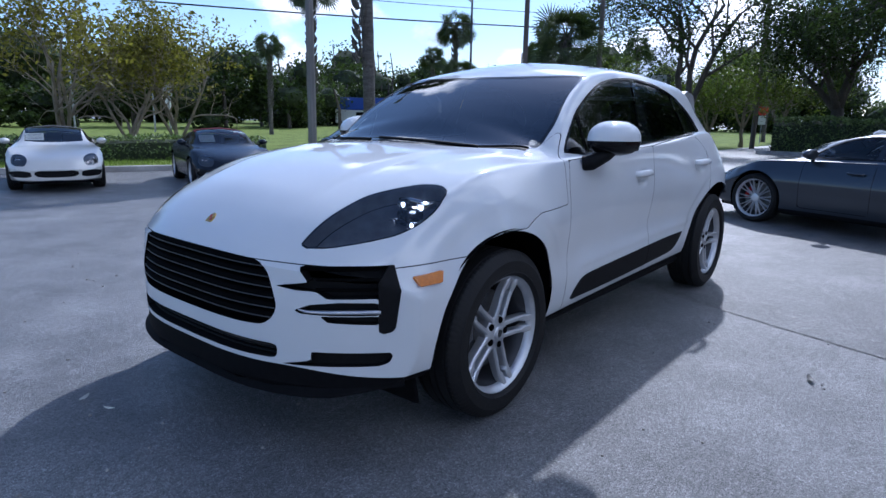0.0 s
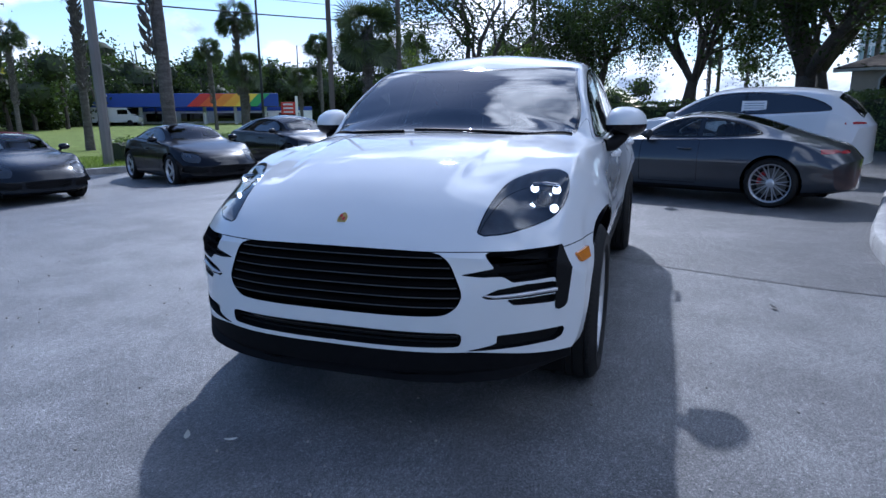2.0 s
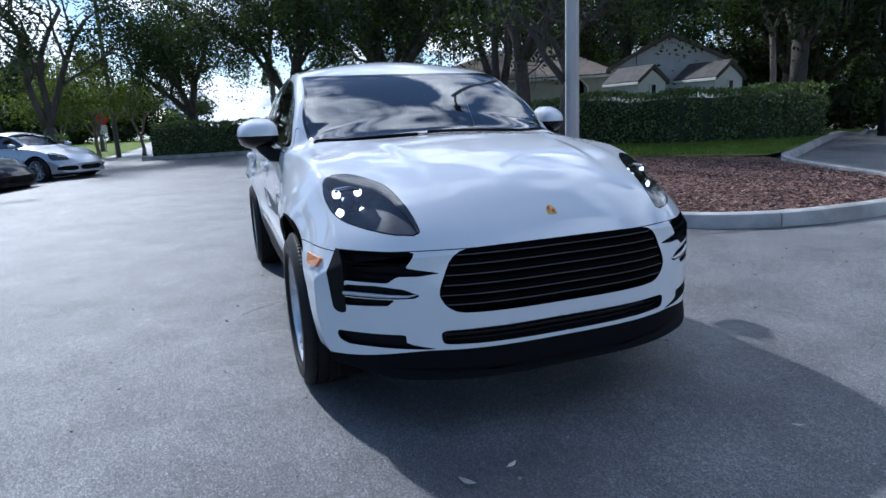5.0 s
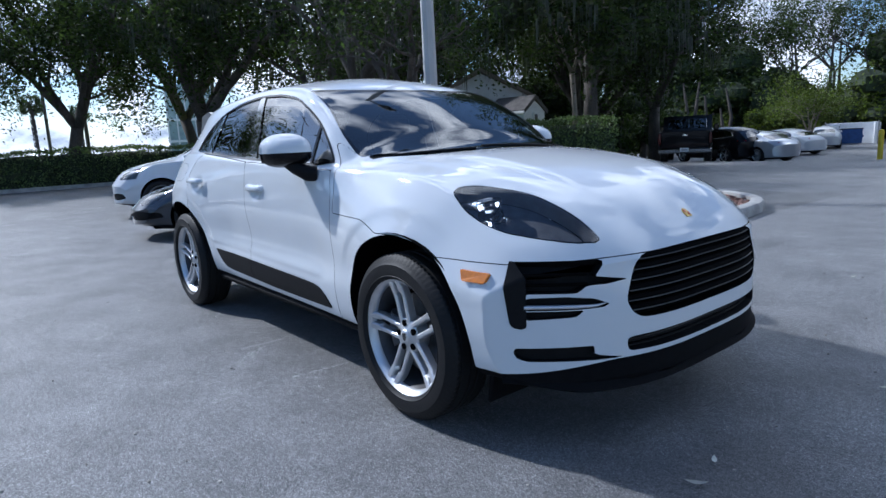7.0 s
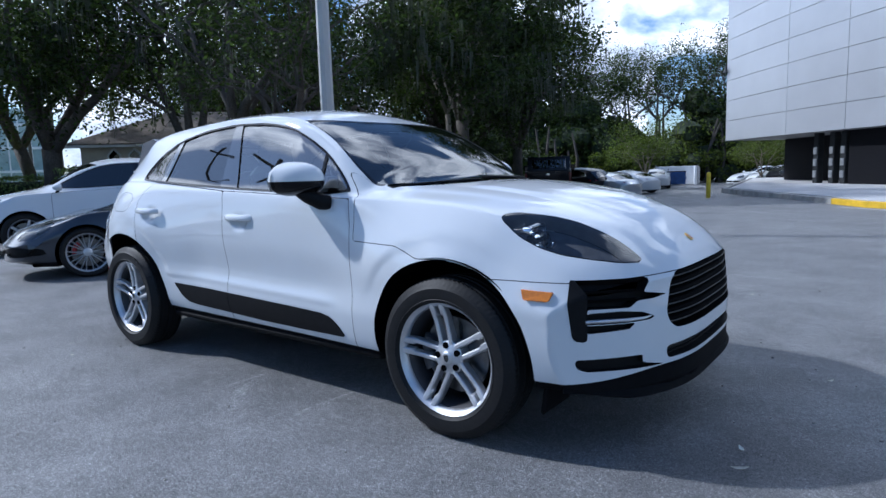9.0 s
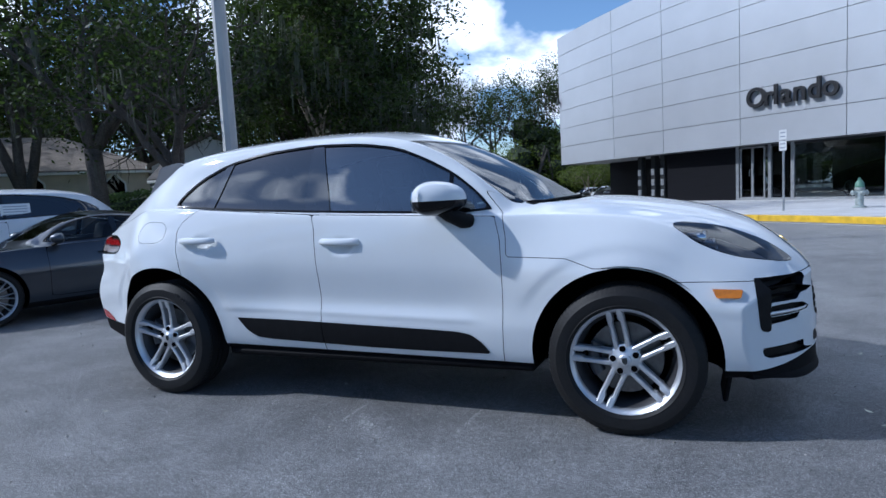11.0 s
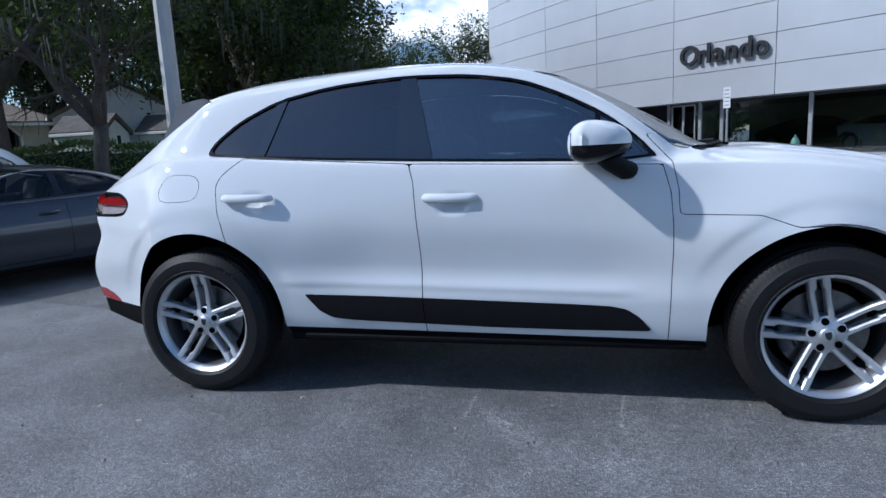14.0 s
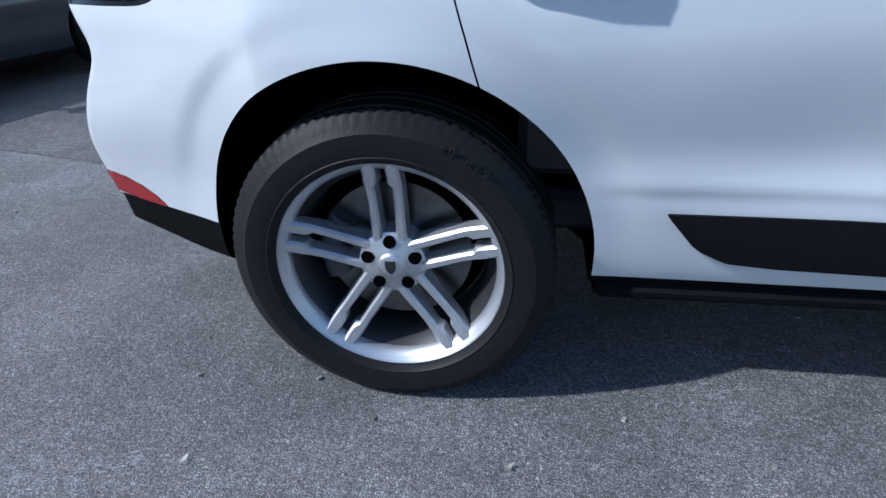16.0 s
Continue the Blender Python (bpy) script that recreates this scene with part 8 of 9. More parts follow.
# double glass door
p, n = facade((tb + tc) / 2, -0.78)
ang = math.degrees(math.atan2(n.y, n.x))
dw = (facade(tc)[0] - facade(tb)[0]).length
dm = Matrix.Translation((p.x, p.y, 0.15)) @ pose(0, 0, 0, 0, 0, ang)
for sgn in (-1, 1):
    fr = Bag()
    y0 = sgn * dw * 0.18
    wd = dw * 0.33
    for c, sz in (((0, y0 - wd / 2, 1.07), (0.06, 0.06, 2.1)), ((0, y0 + wd / 2, 1.07), (0.06, 0.06, 2.1)), ((0, y0, 2.1), (0.06, wd, 0.07)), ((0, y0, 0.06), (0.06, wd, 0.12))):
        fr.box(c, sz, 0.008)
    dr = part("door", fr.move(dm), "metal_grey", show, "glass door in a grey frame")
    part("door_pane", Bag().box((0, y0, 1.07), (0.012, wd - 0.06, 1.98)).move(dm), "shop_glass", dr, "", False)
    part("door_handle", Bag().tube([(0.04, y0 - sgn * wd * 0.36, 0.95), (0.09, y0 - sgn * wd * 0.36, 0.97), (0.09, y0 - sgn * wd * 0.36, 1.23), (0.04, y0 - sgn * wd * 0.36, 1.25)], 0.014, 6).move(dm), "chrome", dr)
# dark room behind the glass
room = Bag()
ring_ = [facade(t, -9.0)[0] for t in np.linspace(tb - 0.05, 1.0, 12)]
for q in ring_:
    room.v += [(q.x, q.y, 0.1), (q.x, q.y, Z0 + 0.2)]
room.f = [(2 * i, 2 * i + 2, 2 * i + 3, 2 * i + 1) for i in range(11)]
part("inner_wall", room, "room", show, "", False)
fl = [facade(t, -0.85)[0] for t in np.linspace(tb - 0.05, 1.0, 12)]
part("inner_floor", Bag().add([(q.x, q.y, 0.155) for q in fl] + [(q.x, q.y, 0.155) for q in ring_[::-1]], [tuple(range(24))]), "room_floor", show, "", False)
for t in (ta - 0.012, ta - 0.035, ta - 0.07):
    p, n = facade(t, -0.9)
    cl = part("column", Bag().box((p.x, p.y, (Z0 + 0.15) / 2), (0.28, 0.28, Z0 - 0.15), 0.01, pose(0, 0, 0, 0, 0, math.degrees(math.atan2(n.y, n.x)))), "metal_dark", show, "dark column with steel brackets")
    for z in (0.55, 1.05, 1.55):
        part("bracket", Bag().box((p.x + n.x * 0.16, p.y + n.y * 0.16, z), (0.05, 0.20, 0.30), 0.01, pose(0, 0, 0, 0, 0, math.degrees(math.atan2(n.y, n.x)))), "metal_grey", cl)
p, n = facade(0.004, 0.12)
part("wall_lamp", Bag().lathe([(0.0, 0.35), (0.05, 0.33), (0.10, 0.05), (0.16, 0.0), (0.0, 0.0)], 14, "z").move(Matrix.Translation((p.x, p.y, Z0 + 3.6))), "metal_dark", show, "dark wall lamp", 40)

# raised letters
word = thing("sign_letters", "raised black letters reading Orlando on pale panels", "sign")
t0, t1 = facade_at(-5.55), facade_at(-11.75)
widths = {"O": 0.78, "r": 0.40, "l": 0.27, "a": 0.58, "n": 0.59, "d": 0.61, "o": 0.60}
total = sum(widths[c] for c in "Orlando")
run = 0.0
for ch in "Orlando":
    cu = bpy.data.curves.new("letter", "FONT")
    cu.body, cu.size, cu.extrude, cu.align_x = ch, 1.02, 0.05, "CENTER"
    cu.offset = 0.018
    tmp = new("letter_curve", cu)
    bpy.context.view_layer.update()
    me = bpy.data.meshes.new_from_object(tmp.evaluated_get(bpy.context.evaluated_depsgraph_get()))
    bpy.data.objects.remove(tmp)
    me.materials.clear()
    me.materials.append(M["letter"])
    ob = new("letter", me)
    ob.parent = word
    t = t0 + (t1 - t0) * (run + widths[ch] / 2) / total
    run += widths[ch]
    p, n = facade(t, 0.11)
    ob.matrix_basis = Matrix.Translation((p.x, p.y, 3.72)) @ pose(0, 0, 0, 90, 0, math.degrees(math.atan2(n.y, n.x)) + 90)

# cars seen inside
for t, o in ((facade_at(-11.5), -4.5), (facade_at(-17.5), -4.5)):
    p, n = facade(t, o)
    c = copy_thing(saloon if t < facade_at(-14) else far_white, heading(p.x, p.y, -n.y, n.x, 0.155))
    tagged(c, "saloon car standing inside the showroom")
    c["inside"] = True

# things on the walk
def hydrant(x, y):
    t = thing("fire_hydrant", "silver fire hydrant with a green bonnet on the walk", "hydrant", pose(x, y, 0.15, 0, 0, 200))
    part("barrel", Bag().lathe([(0.16, 0.0), (0.16, 0.04), (0.10, 0.06), (0.095, 0.46), (0.125, 0.48), (0.125, 0.52), (0.10, 0.54)], 24, "z"), "hydrant", t, "", 40)
    part("bonnet", Bag().lathe([(0.10, 0.54), (0.115, 0.56), (0.10, 0.66), (0.06, 0.72), (0.03, 0.74), (0.03, 0.80), (0.0, 0.80)], 24, "z"), "hydrant_green", t, "green bonnet", 40)
    for a in (0, 90, 180):
        part("nozzle", Bag().lathe([(0.055, 0.0), (0.055, 0.16), (0.065, 0.17), (0.065, 0.20), (0.02, 0.21), (0.02, 0.23), (0.0, 0.23)], 16, "x").move(pose(0, 0, 0.40, 0, 0, a)), "hydrant", t, "", 40)
    return t


hydrant(5.93, 15.58)


def sign_post(x, y, z, h, plates, label, ang=-60, r=0.03):
    t = thing("sign_post", label, "sign", pose(x, y, z, 0, 0, ang))
    part("post", Bag().tube([(0, 0, -0.05), (0, 0, h)], r, 10), "metal_grey", t)
    for zz, w, hh, material in plates:
        pl = part("plate", Bag().box((0, -r - 0.006, zz), (w, 0.006, hh), 0.002), material, t, "", False)
        for k in range(2):
            part("text_bar", Bag().box((0, -r - 0.0105, zz + hh * (0.2 - 0.4 * k)), (w * 0.65, 0.003, hh * 0.12)), "ink", pl, "", False)
    return t


sign_post(4.1, 15.25, 0.15, 2.20, [(2.06, 0.20, 0.26, "plate"), (1.76, 0.20, 0.26, "plate")], "grey sign post with two small white plates", -35)


def bollard(x, y, label="yellow painted steel bollard"):
    t = thing("bollard", label, "bollard", pose(x, y, 0.0))
    part("pipe", Bag().lathe([(0.0, 1.06), (0.05, 1.05), (0.08, 1.01), (0.085, 0.95), (0.085, 0.0)], 20, "z"), "bollard", t, "", 50)
    part("base", Bag().lathe([(0.16, 0.0), (0.16, 0.02), (0.0, 0.02)], 20, "z"), "concrete", t)


bollard(-3.6, 23.2)

# waste enclosure
en = thing("waste_enclosure", "pale walled enclosure with open gates", "enclosure", pose(-12.6, 49.0, 0, 0, 0, 17) @ Matrix.Scale(0.85, 4))
part("back_wall", Bag().box((0, 2.0, 0.9), (3.4, 0.2, 1.8), 0.02), "stucco_grey", en)
for sgn in (-1, 1):
    part("side_wall", Bag().box((sgn * 1.7, 0.6, 0.9), (0.2, 3.0, 1.8), 0.02), "stucco_grey", en)
    gt = part("gate", Bag().box((sgn * 1.95, -1.7, 0.95), (0.06, 1.7, 1.6), 0.01), "metal_grey", en, "open grey gate")
    part("gate_post", Bag().tube([(sgn * 1.85, -0.9, 0), (sgn * 1.85, -0.9, 1.9)], 0.05, 10), "metal_grey", gt)
dp = thing("dumpster", "blue steel dumpster inside the enclosure", "dumpster", pose(-12.6, 49.0, 0, 0, 0, 17) @ Matrix.Scale(0.72, 4))
part("bin", Bag().prism([(-0.8, 0.12), (0.8, 0.12), (0.95, 1.35), (-0.8, 1.5)], 1.9, Matrix(((0, 0, 1, -0.95), (1, 0, 0, 0), (0, 1, 0, 0), (0, 0, 0, 1)))), "dumpster", dp)
part("lid", Bag().box((0, 0.05, 1.48), (2.0, 1.85, 0.06), 0.02, pose(0, 0, 0, -5, 0, 0)), "trim", dp, "black lid")
for sgn in (-1, 1):
    part("side_pocket", Bag().box((sgn * 1.0, 0, 0.8), (0.12, 1.3, 0.18), 0.02), "dumpster", dp)


# ---- poles and wires ----
def light_pole(x, y, z, h, r, material, label, m_top=0.7):
    t = thing("light_pole", label, "pole", pose(x, y, z))
    part("shaft", Bag().tube([(0, 0, -0.2), (0, 0, h * 0.5), (0, 0, h)], [r, r * (1 + m_top) / 2, r * m_top], 8), material, t, "", 20)
    arm = part("arm", Bag().tube([(0, 0, h - 0.2), (0.6, 0, h), (1.1, 0, h)], 0.05, 8), "metal_grey", t)
    part("lamp_head", Bag().box((1.35, 0, h), (0.7, 0.36, 0.14), 0.04), "metal_grey", arm)
    return t


light_pole(-5.93, 5.17, 0.15, 9.5, 0.135, "pole_pale", "pale square-cast concrete light pole in the mulch bed", 0.75)
light_pole(-9.2, -13.5, 0.12, 9.5, 0.14, "pole_grey", "grey weathered light pole on the verge", 0.75)
light_pole(-13.5, -44, 0.1, 5.5, 0.07, "metal_grey", "thin grey street lamp beyond the lawn")
light_pole(-18.0, -42, 0.1, 5.0, 0.07, "metal_grey", "thin grey street lamp beyond the lawn")
light_pole(-26.0, -20.0, 0.1, 8.0, 0.08, "metal_dark", "slim dark street lamp beyond the lawn")
utility = []
for x, y, h, r in ((-16.6, -10.4, 10.0, 0.11), (-20.2, -9.2, 10.5, 0.12), (-30.5, -5.6, 11.0, 0.12), (-38.0, 12.5, 11.0, 0.15), (-33.0, 4.0, 9.0, 0.10), (-46.0, 14.0, 10.0, 0.12), (-40.0, 3.2, 9.0, 0.1)):
    t = thing("utility_pole", "tall weathered utility pole", "pole", pose(x, y, 0.08))
    part("shaft", Bag().tube([(0, 0, -0.2), (0, 0, h)], [r, r * 0.7], 12), "pole_wood", t, "", 60)
    cr = part("cross_arm", Bag().box((0, 0, h - 0.5), (0.10, 1.8, 0.10), 0.01, pose(0, 0, 0, 0, 0, 25)), "pole_wood", t)
    utility.append((x, y, h))


def wire(a, b, sag, r, label="black overhead cable between far utility poles"):
    t = thing("overhead_cable", label, "cable")
    a, b = Vector(a), Vector(b)
    pts = [a.lerp(b, s) - Vector((0, 0, sag * 4 * s * (1 - s))) for s in np.linspace(0, 1, 25)]
    part("cable", Bag().tube(pts, r, 5, False), "metal_dark", t)


wire((9.0, -38.0, 6.6), (-37.2, -14.8, 6.95), 0.5, 0.04)
wire((-37.2, -14.8, 6.95), (-38.0, 12.5, 8.6), 0.5, 0.035)
wire((9.0, -37.5, 7.6), (-37.2, -14.5, 7.7), 0.5, 0.018, "thin dark overhead wire between far poles")
wire((-38.0, 12.5, 8.6), (-46, 40, 8.6), 0.8, 0.03)

# ---- houses and far buildings ----
def gable_house(name, label, m, L, W, eave, ridge, wall_mat, roof_mat, openings, hip=False, o=0.45):
    """A house: walls with arched or square windows set in, and a roof with eaves. Its front, along x, faces -y."""
    t = thing(name, label, "house", m)
    wall_b = Bag()
    wall_b.box((0, 0, eave / 2), (L, W, eave))
    if not hip:
        for sgn in (-1, 1):
            wall_b.add([(sgn * L / 2, -W / 2, eave), (sgn * L / 2, W / 2, eave), (sgn * L / 2, 0, ridge)], [(0, 1, 2)])
    part("wall", wall_b, wall_mat, t, "", False)
    e = L / 2 + o
    rl = (L / 2 - W / 2 * 0.8) if hip else e
    r = Bag()
    pts = [(-e, -W / 2 - o, eave - 0.12), (e, -W / 2 - o, eave - 0.12), (e, W / 2 + o, eave - 0.12), (-e, W / 2 + o, eave - 0.12), (-rl, 0, ridge + 0.05), (rl, 0, ridge + 0.05)]
    th = [(x, y, z + 0.16) for x, y, z in pts]
    r.add(th, [(0, 1, 5, 4), (2, 3, 4, 5), (1, 2, 5), (3, 0, 4)] if hip else [(0, 1, 5, 4), (2, 3, 4, 5)])
    r.add(pts, [(4, 5, 1, 0), (5, 4, 3, 2)])
    r.add([pts[0], pts[1], th[1], th[0]], [(0, 1, 2, 3)])
    r.add([pts[2], pts[3], th[3], th[2]], [(0, 1, 2, 3)])
    if not hip:
        for a, b, c in ((1, 2, 5), (3, 0, 4)):
            r.add([pts[a], pts[c], th[c], th[a]], [(0, 1, 2, 3)])
            r.add([pts[c], pts[b], th[b], th[c]], [(0, 1, 2, 3)])
    part("roof", r, roof_mat, t, "", False)
    part("fascia", Bag().box((0, -W / 2 - o, eave - 0.06), (2 * e, 0.05, 0.10), 0.01), "white_wall", t, "white eaves board", False)
    for face, x, z, w, h, arch in openings:
        mm = Matrix.Translation((x, -W / 2, z)) if face == "s" else pose(L / 2 * (1 if face == "e" else -1), x, z, 0, 0, 90 if face == "e" else -90)
        out_ = [(-w / 2, 0), (w / 2, 0), (w / 2, h)] + ([(0, h + w * 0.55)] if arch else []) + [(-w / 2, h)]
        wn_ = part("window", Bag().prism(out_, 0.05, mm @ pose(0, -0.03, 0, 90, 0, 0)), "pane", t, "dark window", False)
        fr = Bag()
        for a, b in zip(out_, out_[1:] + out_[:1]):
            fr.tube([(a[0], -0.06, a[1]), (b[0], -0.06, b[1])], 0.045, 4)
        fr.tube([(0, -0.06, 0), (0, -0.06, h)], 0.025, 4)
        part("window_frame", fr.move(mm), "white_wall", wn_, "white frame", 30)
    return t


gable_house("house", "beige stucco house with a brown hipped roof and arched windows", pose(-23.1, 13.2, 0, 0, 0, 52), 8.4, 7.0, 2.6, 4.0, "stucco", "shingle",
            [("s", -3.0, 1.25, 0.45, 0.95, True), ("s", -2.25, 1.25, 0.45, 0.95, True), ("s", 0.5, 1.25, 0.5, 0.95, True), ("s", 3.0, 1.25, 0.7, 0.9, True)], True)
gable_house("house", "grey-sided house wing with a broad gable and pointed window", pose(-19.0, 18.3, 0, 0, 0, -39), 8.0, 4.4, 2.75, 3.85, "stucco_grey", "shingle", [("e", 0.55, 1.5, 0.42, 0.85, True)], False, 0.18)
for x, y in ((-15.9, 14.2), (-14.35, 16.3)):
    gable_house("garden_house", "white boarded annexe with a small dark roof", pose(x, y, 0, 0, 0, 4), 1.8, 1.3, 2.15, 2.55, "white_wall", "dark_roof", [("e", 0.0, 1.65, 0.26, 0.40, False)], False, 0.10)

# far glass tower under construction
tw = thing("glass_building", "far teal glass building with open steel floors", "building", pose(-99.5, 30.7, 0, 0, 0, 70) @ Matrix.Diagonal((0.75, 1, 1, 1)))
part("wall", Bag().box((0, 0, 6), (9, 8, 12), 0.05), "teal_glass", tw, "", False)
for k in range(4):
    part("floor_edge", Bag().box((0, 0, 0.3 + 3.2 * k), (9.4, 8.4, 0.35), 0.03), "white_wall", tw, "", False)
for k in range(6):
    part("post", Bag().box((-4.4 + 1.76 * k, -4.15, 6), (0.25, 0.2, 12), 0.02), "white_wall", tw, "", False)

# fuel station with its coloured canopy
fs = thing("fuel_station", "far fuel station with a blue canopy and rainbow band", "fuel station", pose(-64, -47.5, 0, 0, 0, 125) @ Matrix.Diagonal((1.05, 1, 0.66, 1)))
cols = ("red_sign", "red_orange_sign", "orange_sign", "amber_sign", "yellow_sign", "green_sign")
part("canopy", Bag().box((-7.25, 0, 4.5), (19.5, 9, 2.3), 0.05), "blue_sign", fs, "blue canopy", False)
for k, c in enumerate(cols):
    x0, w_ = -7.4 + 1.25 * k, 1.25
    band = Bag().prism([(x0, 3.38), (x0 + w_, 3.38), (x0 + w_ + 1.5, 5.62), (x0 + 1.5, 5.62)], 0.05, Matrix(((1, 0, 0, 0), (0, 0, -1, -4.52), (0, 1, 0, 0), (0, 0, 0, 1))))
    part("canopy_band", band, c, fs, "coloured canopy band", False)
price = part("price_sign", Bag().box((3.6, -3.0, 3.0), (1.6, 0.3, 2.2), 0.03), "red_sign", fs, "red price panel", False)
for k in range(3):
    part("text_bar", Bag().box((3.6, -3.17, 3.7 - 0.7 * k), (1.1, 0.03, 0.3)), "plate", price, "", False)
part("price_post", Bag().box((4.6, -3.0, 2.6), (0.3, 0.3, 5.2), 0.02), "white_wall", fs, "", False)
for k in range(6):
    part("canopy_post", Bag().box((-16 + 3.4 * k, -2, 2.1), (0.35, 0.35, 4.2), 0.02), "white_wall", fs, "", False)
part("shop", Bag().box((-4, 9, 1.7), (22, 6, 3.4), 0.05), "white_wall", fs, "white shop", False)
part("shop_fascia", Bag().box((-4, 5.96, 3.0), (22, 0.1, 0.8), 0.02), "blue_sign", fs, "", False)
for k in range(5):
    part("shop_window", Bag().box((-12 + 4 * k, 5.97, 1.4), (2.6, 0.08, 1.6), 0.01), "pane", fs, "", False)

# pylon sign at the lot's entrance
py = thing("pylon_sign", "tall silver pylon sign with a dark edge", "sign", pose(-33.9, -12.3, 0, 0, 0, 18))
part("slab", Bag().box((0, 0, 2.1), (0.30, 1.6, 4.2), 0.03), "metal_grey", py, "brushed silver slab", False)
part("edge", Bag().box((-0.02, 0.92, 2.1), (0.34, 0.22, 4.25), 0.02), "metal_dark", py, "dark edge", False)
part("emblem", Bag().prism([(-0.25, 0.3), (0.25, 0.3), (0.25, -0.05), (0, -0.35), (-0.25, -0.05)], 0.03, pose(0.15, 0, 3.2, 90, 0, 90)), "pole_grey", py, "grey shield", False)

# small signs and a van on the road
ss = thing("stop_sign", "red octagonal road sign on a post", "sign", pose(-40.5, -7.5, 0.1, 0, 0, 100) @ Matrix.Scale(0.85, 4))
part("post", Bag().tube([(0, 0, 0), (0, 0, 2.6)], 0.035, 8), "metal_grey", ss)
part("plate", Bag().prism([(0.42 * math.cos(a), 0.42 * math.sin(a)) for a in np.linspace(math.pi / 8, 2 * math.pi + math.pi / 8, 9)[:-1]], 0.02, pose(0, -0.05, 2.5, 90, 0, 0)), "red_sign", ss, "", False)
part("lower_plate", Bag().box((0, -0.06, 1.75), (0.5, 0.02, 0.65)), "plate", ss, "", False)
sign_post(-14.8, -33.5, 0.1, 2.9, [(2.7, 0.75, 0.75, "metal_grey"), (1.9, 0.5, 0.6, "plate")], "grey road sign post by the lawn", 20, 0.05)
bb = thing("board_sign", "orange construction board by the road", "sign", pose(-41.1, -3.9, 0.1, 0, 0, 95) @ Matrix.Scale(0.68, 4))
part("board", Bag().box((0, 0, 1.4), (2.2, 0.06, 0.9), 0.01), "orange_sign", bb, "", False)
for sgn in (-1, 1):
    part("post", Bag().box((sgn * 0.9, 0.05, 0.5), (0.1, 0.1, 1.0)), "metal_grey", bb, "", False)
vn = thing("van", "white van parked beyond the lawn", "van", pose(-52.0, -58.0, 0.13, 0, 0, 120))
part("body", Bag().prism([(-2.4, 0.4), (2.5, 0.4), (2.6, 1.0), (1.9, 1.2), (1.3, 2.0), (-2.4, 2.1)], 1.9, Matrix(((1, 0, 0, 0), (0, 0, 1, -0.95), (0, 1, 0, 0), (0, 0, 0, 1)))), "white_paint", vn, "", 30)
for sgn in (-1, 1):
    part("window", Bag().box((0.9, sgn * 0.955, 1.55), (1.1, 0.03, 0.5), 0.01), "pane", vn, "", False)
    for x in (1.6, -1.6):
        part("wheel", Bag().lathe([(0.0, -0.1), (0.30, -0.1), (0.34, -0.06), (0.34, 0.1)], 20, "y").move(pose(x, sgn * 0.86, 0.34, 0, 0, 0 if sgn < 0 else 180)), "rubber", vn, "", 40)
part("windscreen", Bag().box((1.62, 0, 1.58), (0.05, 1.6, 0.75), 0.01, pose(0, 0, 0, 0, -36, 0)), "pane", vn, "", False)

# ---- fallen leaves and grit ----
def leaf(x, y, turn, size, material, label, curl=0.25):
    b = Bag()
    n_ = 7
    for i in range(n_):
        s = i / (n_ - 1)
        w = 0.17 * math.sin(math.pi * min(1, s * 0.93 + 0.05)) * size
        z = 0.008 + size * curl * (s - 0.5) ** 2 * 2.2
        b.v += [((s - 0.5) * size, -w, z + w * 0.35), ((s - 0.5) * size, 0, z), ((s - 0.5) * size, w, z + w * 0.35)]
    for i in range(n_ - 1):
        b.f += [(3 * i, 3 * i + 3, 3 * i + 4, 3 * i + 1), (3 * i + 1, 3 * i + 4, 3 * i + 5, 3 * i + 2)]
    return tagged(part("fallen_leaf", b, material, None, "", "all", pose(x, y, 0.0, 0, 0, turn)), label, "leaf", "fallen leaves")


for x, y, a, s, material in ((2.515, -0.53, 35, 0.072, "dry_leaf"), (2.483, -0.35, 120, 0.055, "dry_leaf"), (0.09, 1.88, 20, 0.085, "dark_leaf"), (2.69, 0.75, 60, 0.05, "dry_leaf"), (-1.53, -1.29, 30, 0.028, "dry_leaf"),
                             (-1.85, -1.17, 80, 0.03, "dry_leaf"), (-1.14, -1.11, 50, 0.028, "dry_leaf"), (0.28, 1.16, 10, 0.03, "dark_leaf"), (-0.70, -0.69, 140, 0.015, "dark_leaf"), (3.6, 0.9, 10, 0.05, "dry_leaf"), (1.9, 2.9, 70, 0.05, "dry_leaf")):
    leaf(x, y, a, s, material, "small dry curled leaf on the asphalt" if material == "dry_leaf" else "small dark dead leaf on the asphalt")
grit = Bag()
r = np.random.default_rng(9)
for _ in range(900):
    x, y = r.uniform(-6, 5), r.uniform(-5, 6)
    s = r.uniform(0.003, 0.009)
    grit.box((x, y, s * 0.4), (s * r.uniform(0.8, 1.8), s, s * 0.8), 0, pose(0, 0, 0, 0, 0, r.uniform(0, 90)))
tagged(part("grit", grit, "pebble", None, "", False), "scattered pale grit on the asphalt", "grit", kind="stuff")


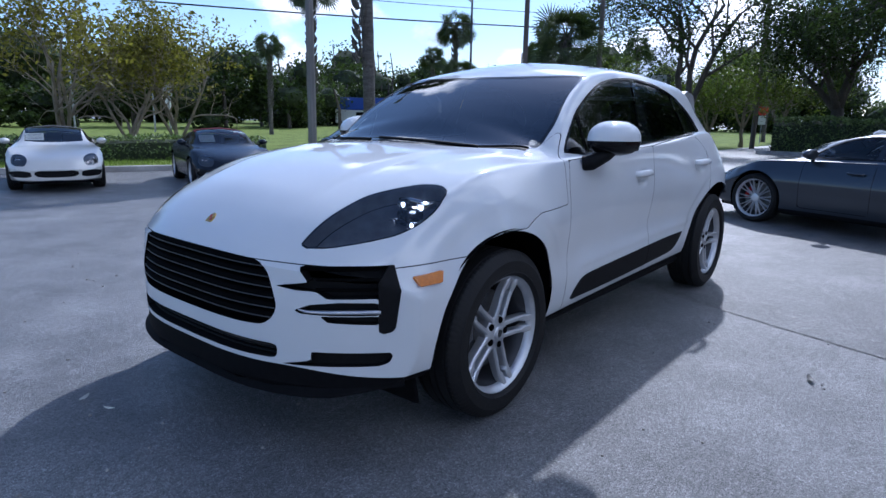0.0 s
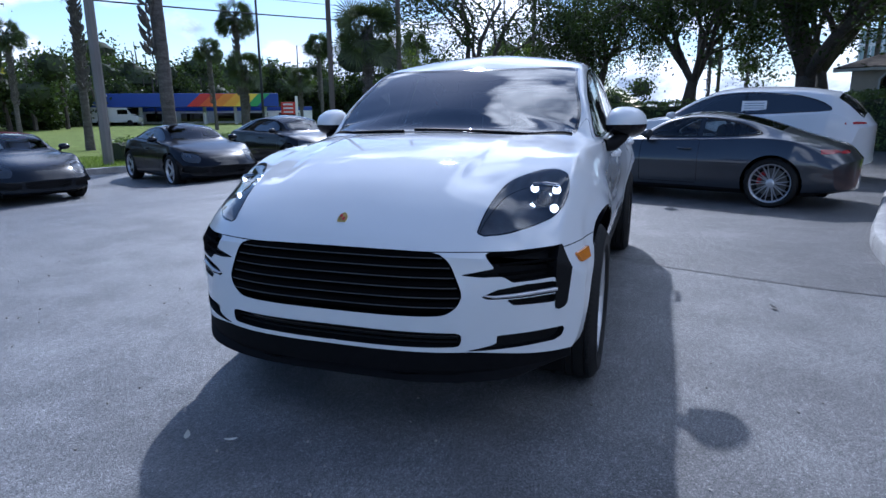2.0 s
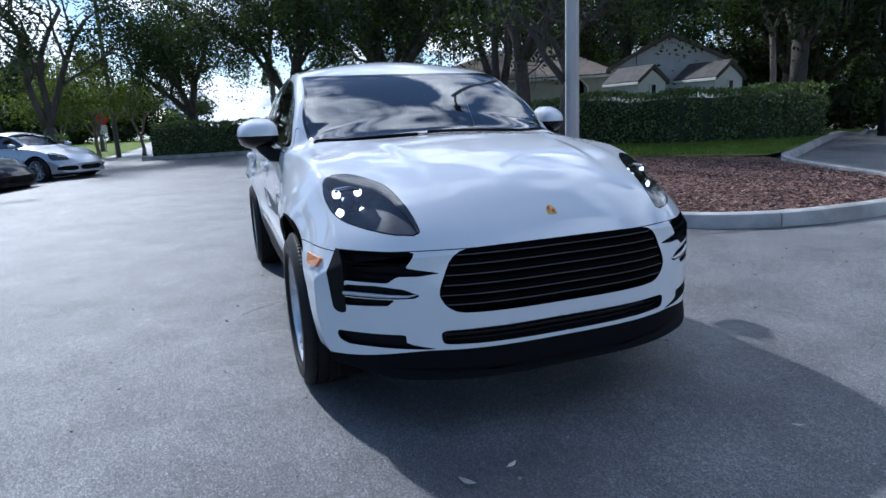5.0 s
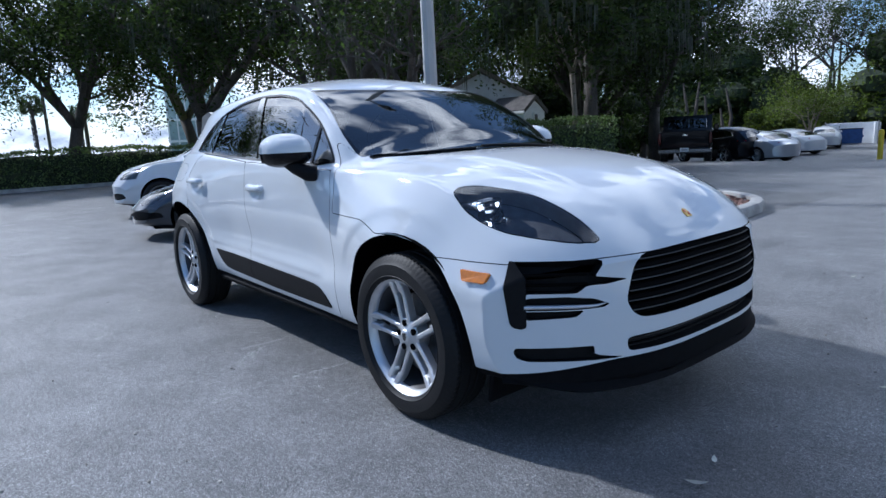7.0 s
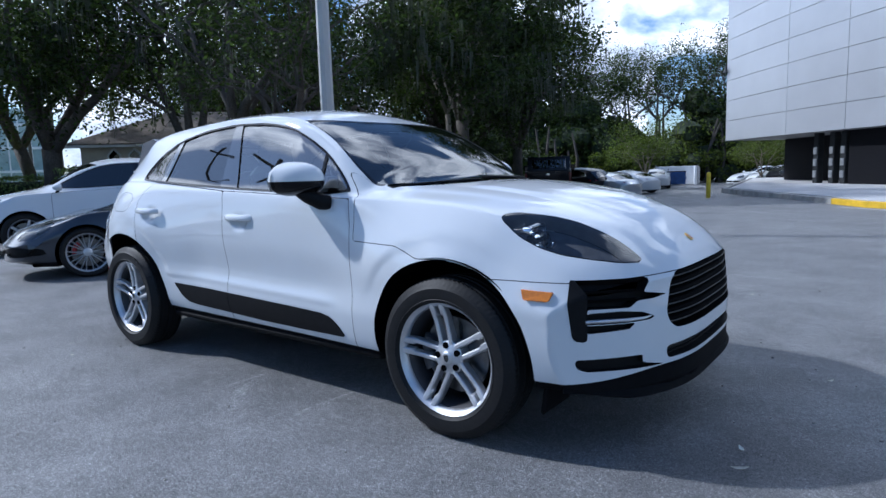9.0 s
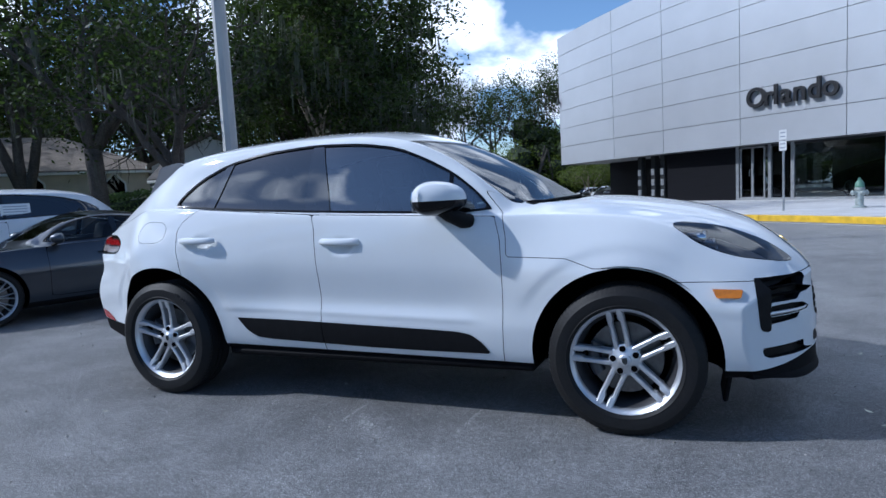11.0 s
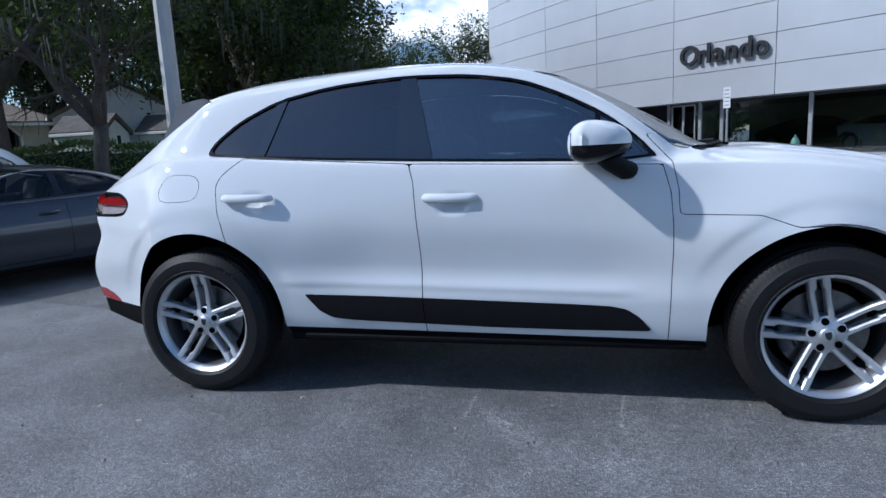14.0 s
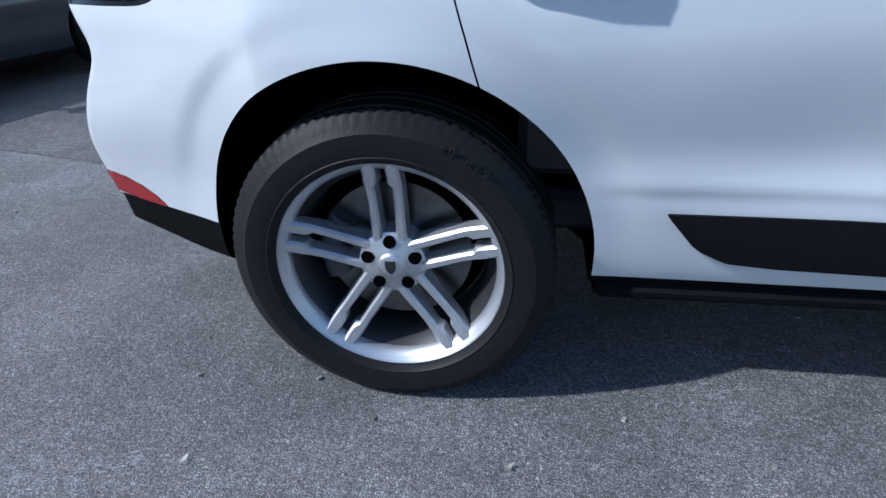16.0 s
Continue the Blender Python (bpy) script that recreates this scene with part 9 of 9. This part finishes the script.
def scuffs():
    """Pale scrapes and scuff arcs on the asphalt: rows of small flecks."""
    r = np.random.default_rng(21)
    b = Bag()
    runs = [([(0.0, -0.95), (0.06, -1.05), (0.17, -1.2), (0.27, -1.48)], 0.016, 230), ([(0.02, -0.99), (0.15, -1.1)], 0.008, 80), ([(0.62, -0.74), (0.61, -0.9), (0.60, -1.06)], 0.006, 120),
            ([(0.75, -1.02), (1.27, -1.06), (1.58, -1.16), (1.80, -1.27), (1.95, -1.42)], 0.045, 190), ([(0.05, -1.04), (0.29, -1.25)], 0.012, 120), ([(-0.05, -0.82), (-0.06, -1.05)], 0.006, 120),
            ([(2.3, 1.1), (2.6, 1.9), (2.7, 2.6)], 0.03, 160), ([(-1.06, -1.58), (-0.98, -1.68)], 0.02, 90), ([(-2.3, -1.3), (-1.95, -1.18)], 0.014, 80)]
    for pts, width, count in runs:
        P = [Vector((*p, 0)) for p in rounded(pts, 2)]
        for _ in range(count):
            k = int(r.integers(0, len(P) - 1))
            c = P[k].lerp(P[k + 1], r.uniform(0, 1))
            d = (P[k + 1] - P[k]).normalized()
            n_ = Vector((-d.y, d.x, 0))
            c = c + n_ * r.normal(0, width)
            l, w = r.uniform(0.002, 0.009), r.uniform(0.0008, 0.0022)
            b.add([c - d * l - n_ * w + Vector((0, 0, 0.0015)), c + d * l - n_ * w * 0.4 + Vector((0, 0, 0.0015)), c + d * l * 0.7 + n_ * w + Vector((0, 0, 0.0015)), c - d * l * 0.8 + n_ * w * 0.7 + Vector((0, 0, 0.0015))], [(0, 1, 2, 3)])
    for _ in range(1500):
        x, y = r.uniform(-3.2, 3.4), r.uniform(-3.4, -0.75)
        s_ = r.uniform(0.0012, 0.0035)
        b.add([(x - s_, y - s_ * 0.6, 0.0015), (x + s_ * 1.3, y - s_, 0.0015), (x + s_, y + s_ * 0.7, 0.0015), (x - s_ * 0.7, y + s_, 0.0015)], [(0, 1, 2, 3)])
    tagged(part("scuff_marks", b, "scuff", None, "", False), "pale scrapes and scuff arcs on the asphalt", "scuffs", kind="stuff")


scuffs()


# ---- the fall of the land ----
def settle():
    """Lets all that stands away from the car down on the falling ground."""
    flat = {"ground", "sidewalk", "kerb_walk", "kerb_yellow", "showroom", "sign_letters", "road_line", "overhead_cable", "pavement", "sun", "camera"}
    for ob in [o for o in scene.collection.all_objects if o.parent is None and o.type in {"MESH", "EMPTY"}]:
        kind = ob.name.split(".")[0]
        if kind in flat or ob.get("inside"):
            continue
        x, y, _ = ob.matrix_basis.translation
        if abs(x) + abs(y) > 1e-6:
            ob.matrix_basis = Matrix.Translation((0, 0, fall_of(x, y))) @ ob.matrix_basis
        else:
            for q in (ob, *ob.children):
                if q.type == "MESH":
                    co = np.empty(len(q.data.vertices) * 3)
                    q.data.vertices.foreach_get("co", co)
                    co = co.reshape(-1, 3)
                    if co[:, 1].max() > 17 or co[:, 1].min() < -5:
                        X, Y = co[:, 0], co[:, 1]
                        co[:, 2] += -0.55 * smooth01(17.0, 29.0, Y) * smooth01(1.0, -5.0, X) - 0.30 * smooth01(-5.0, -9.5, Y)
                        q.data.vertices.foreach_set("co", co.ravel())
                        q.data.update()


settle()
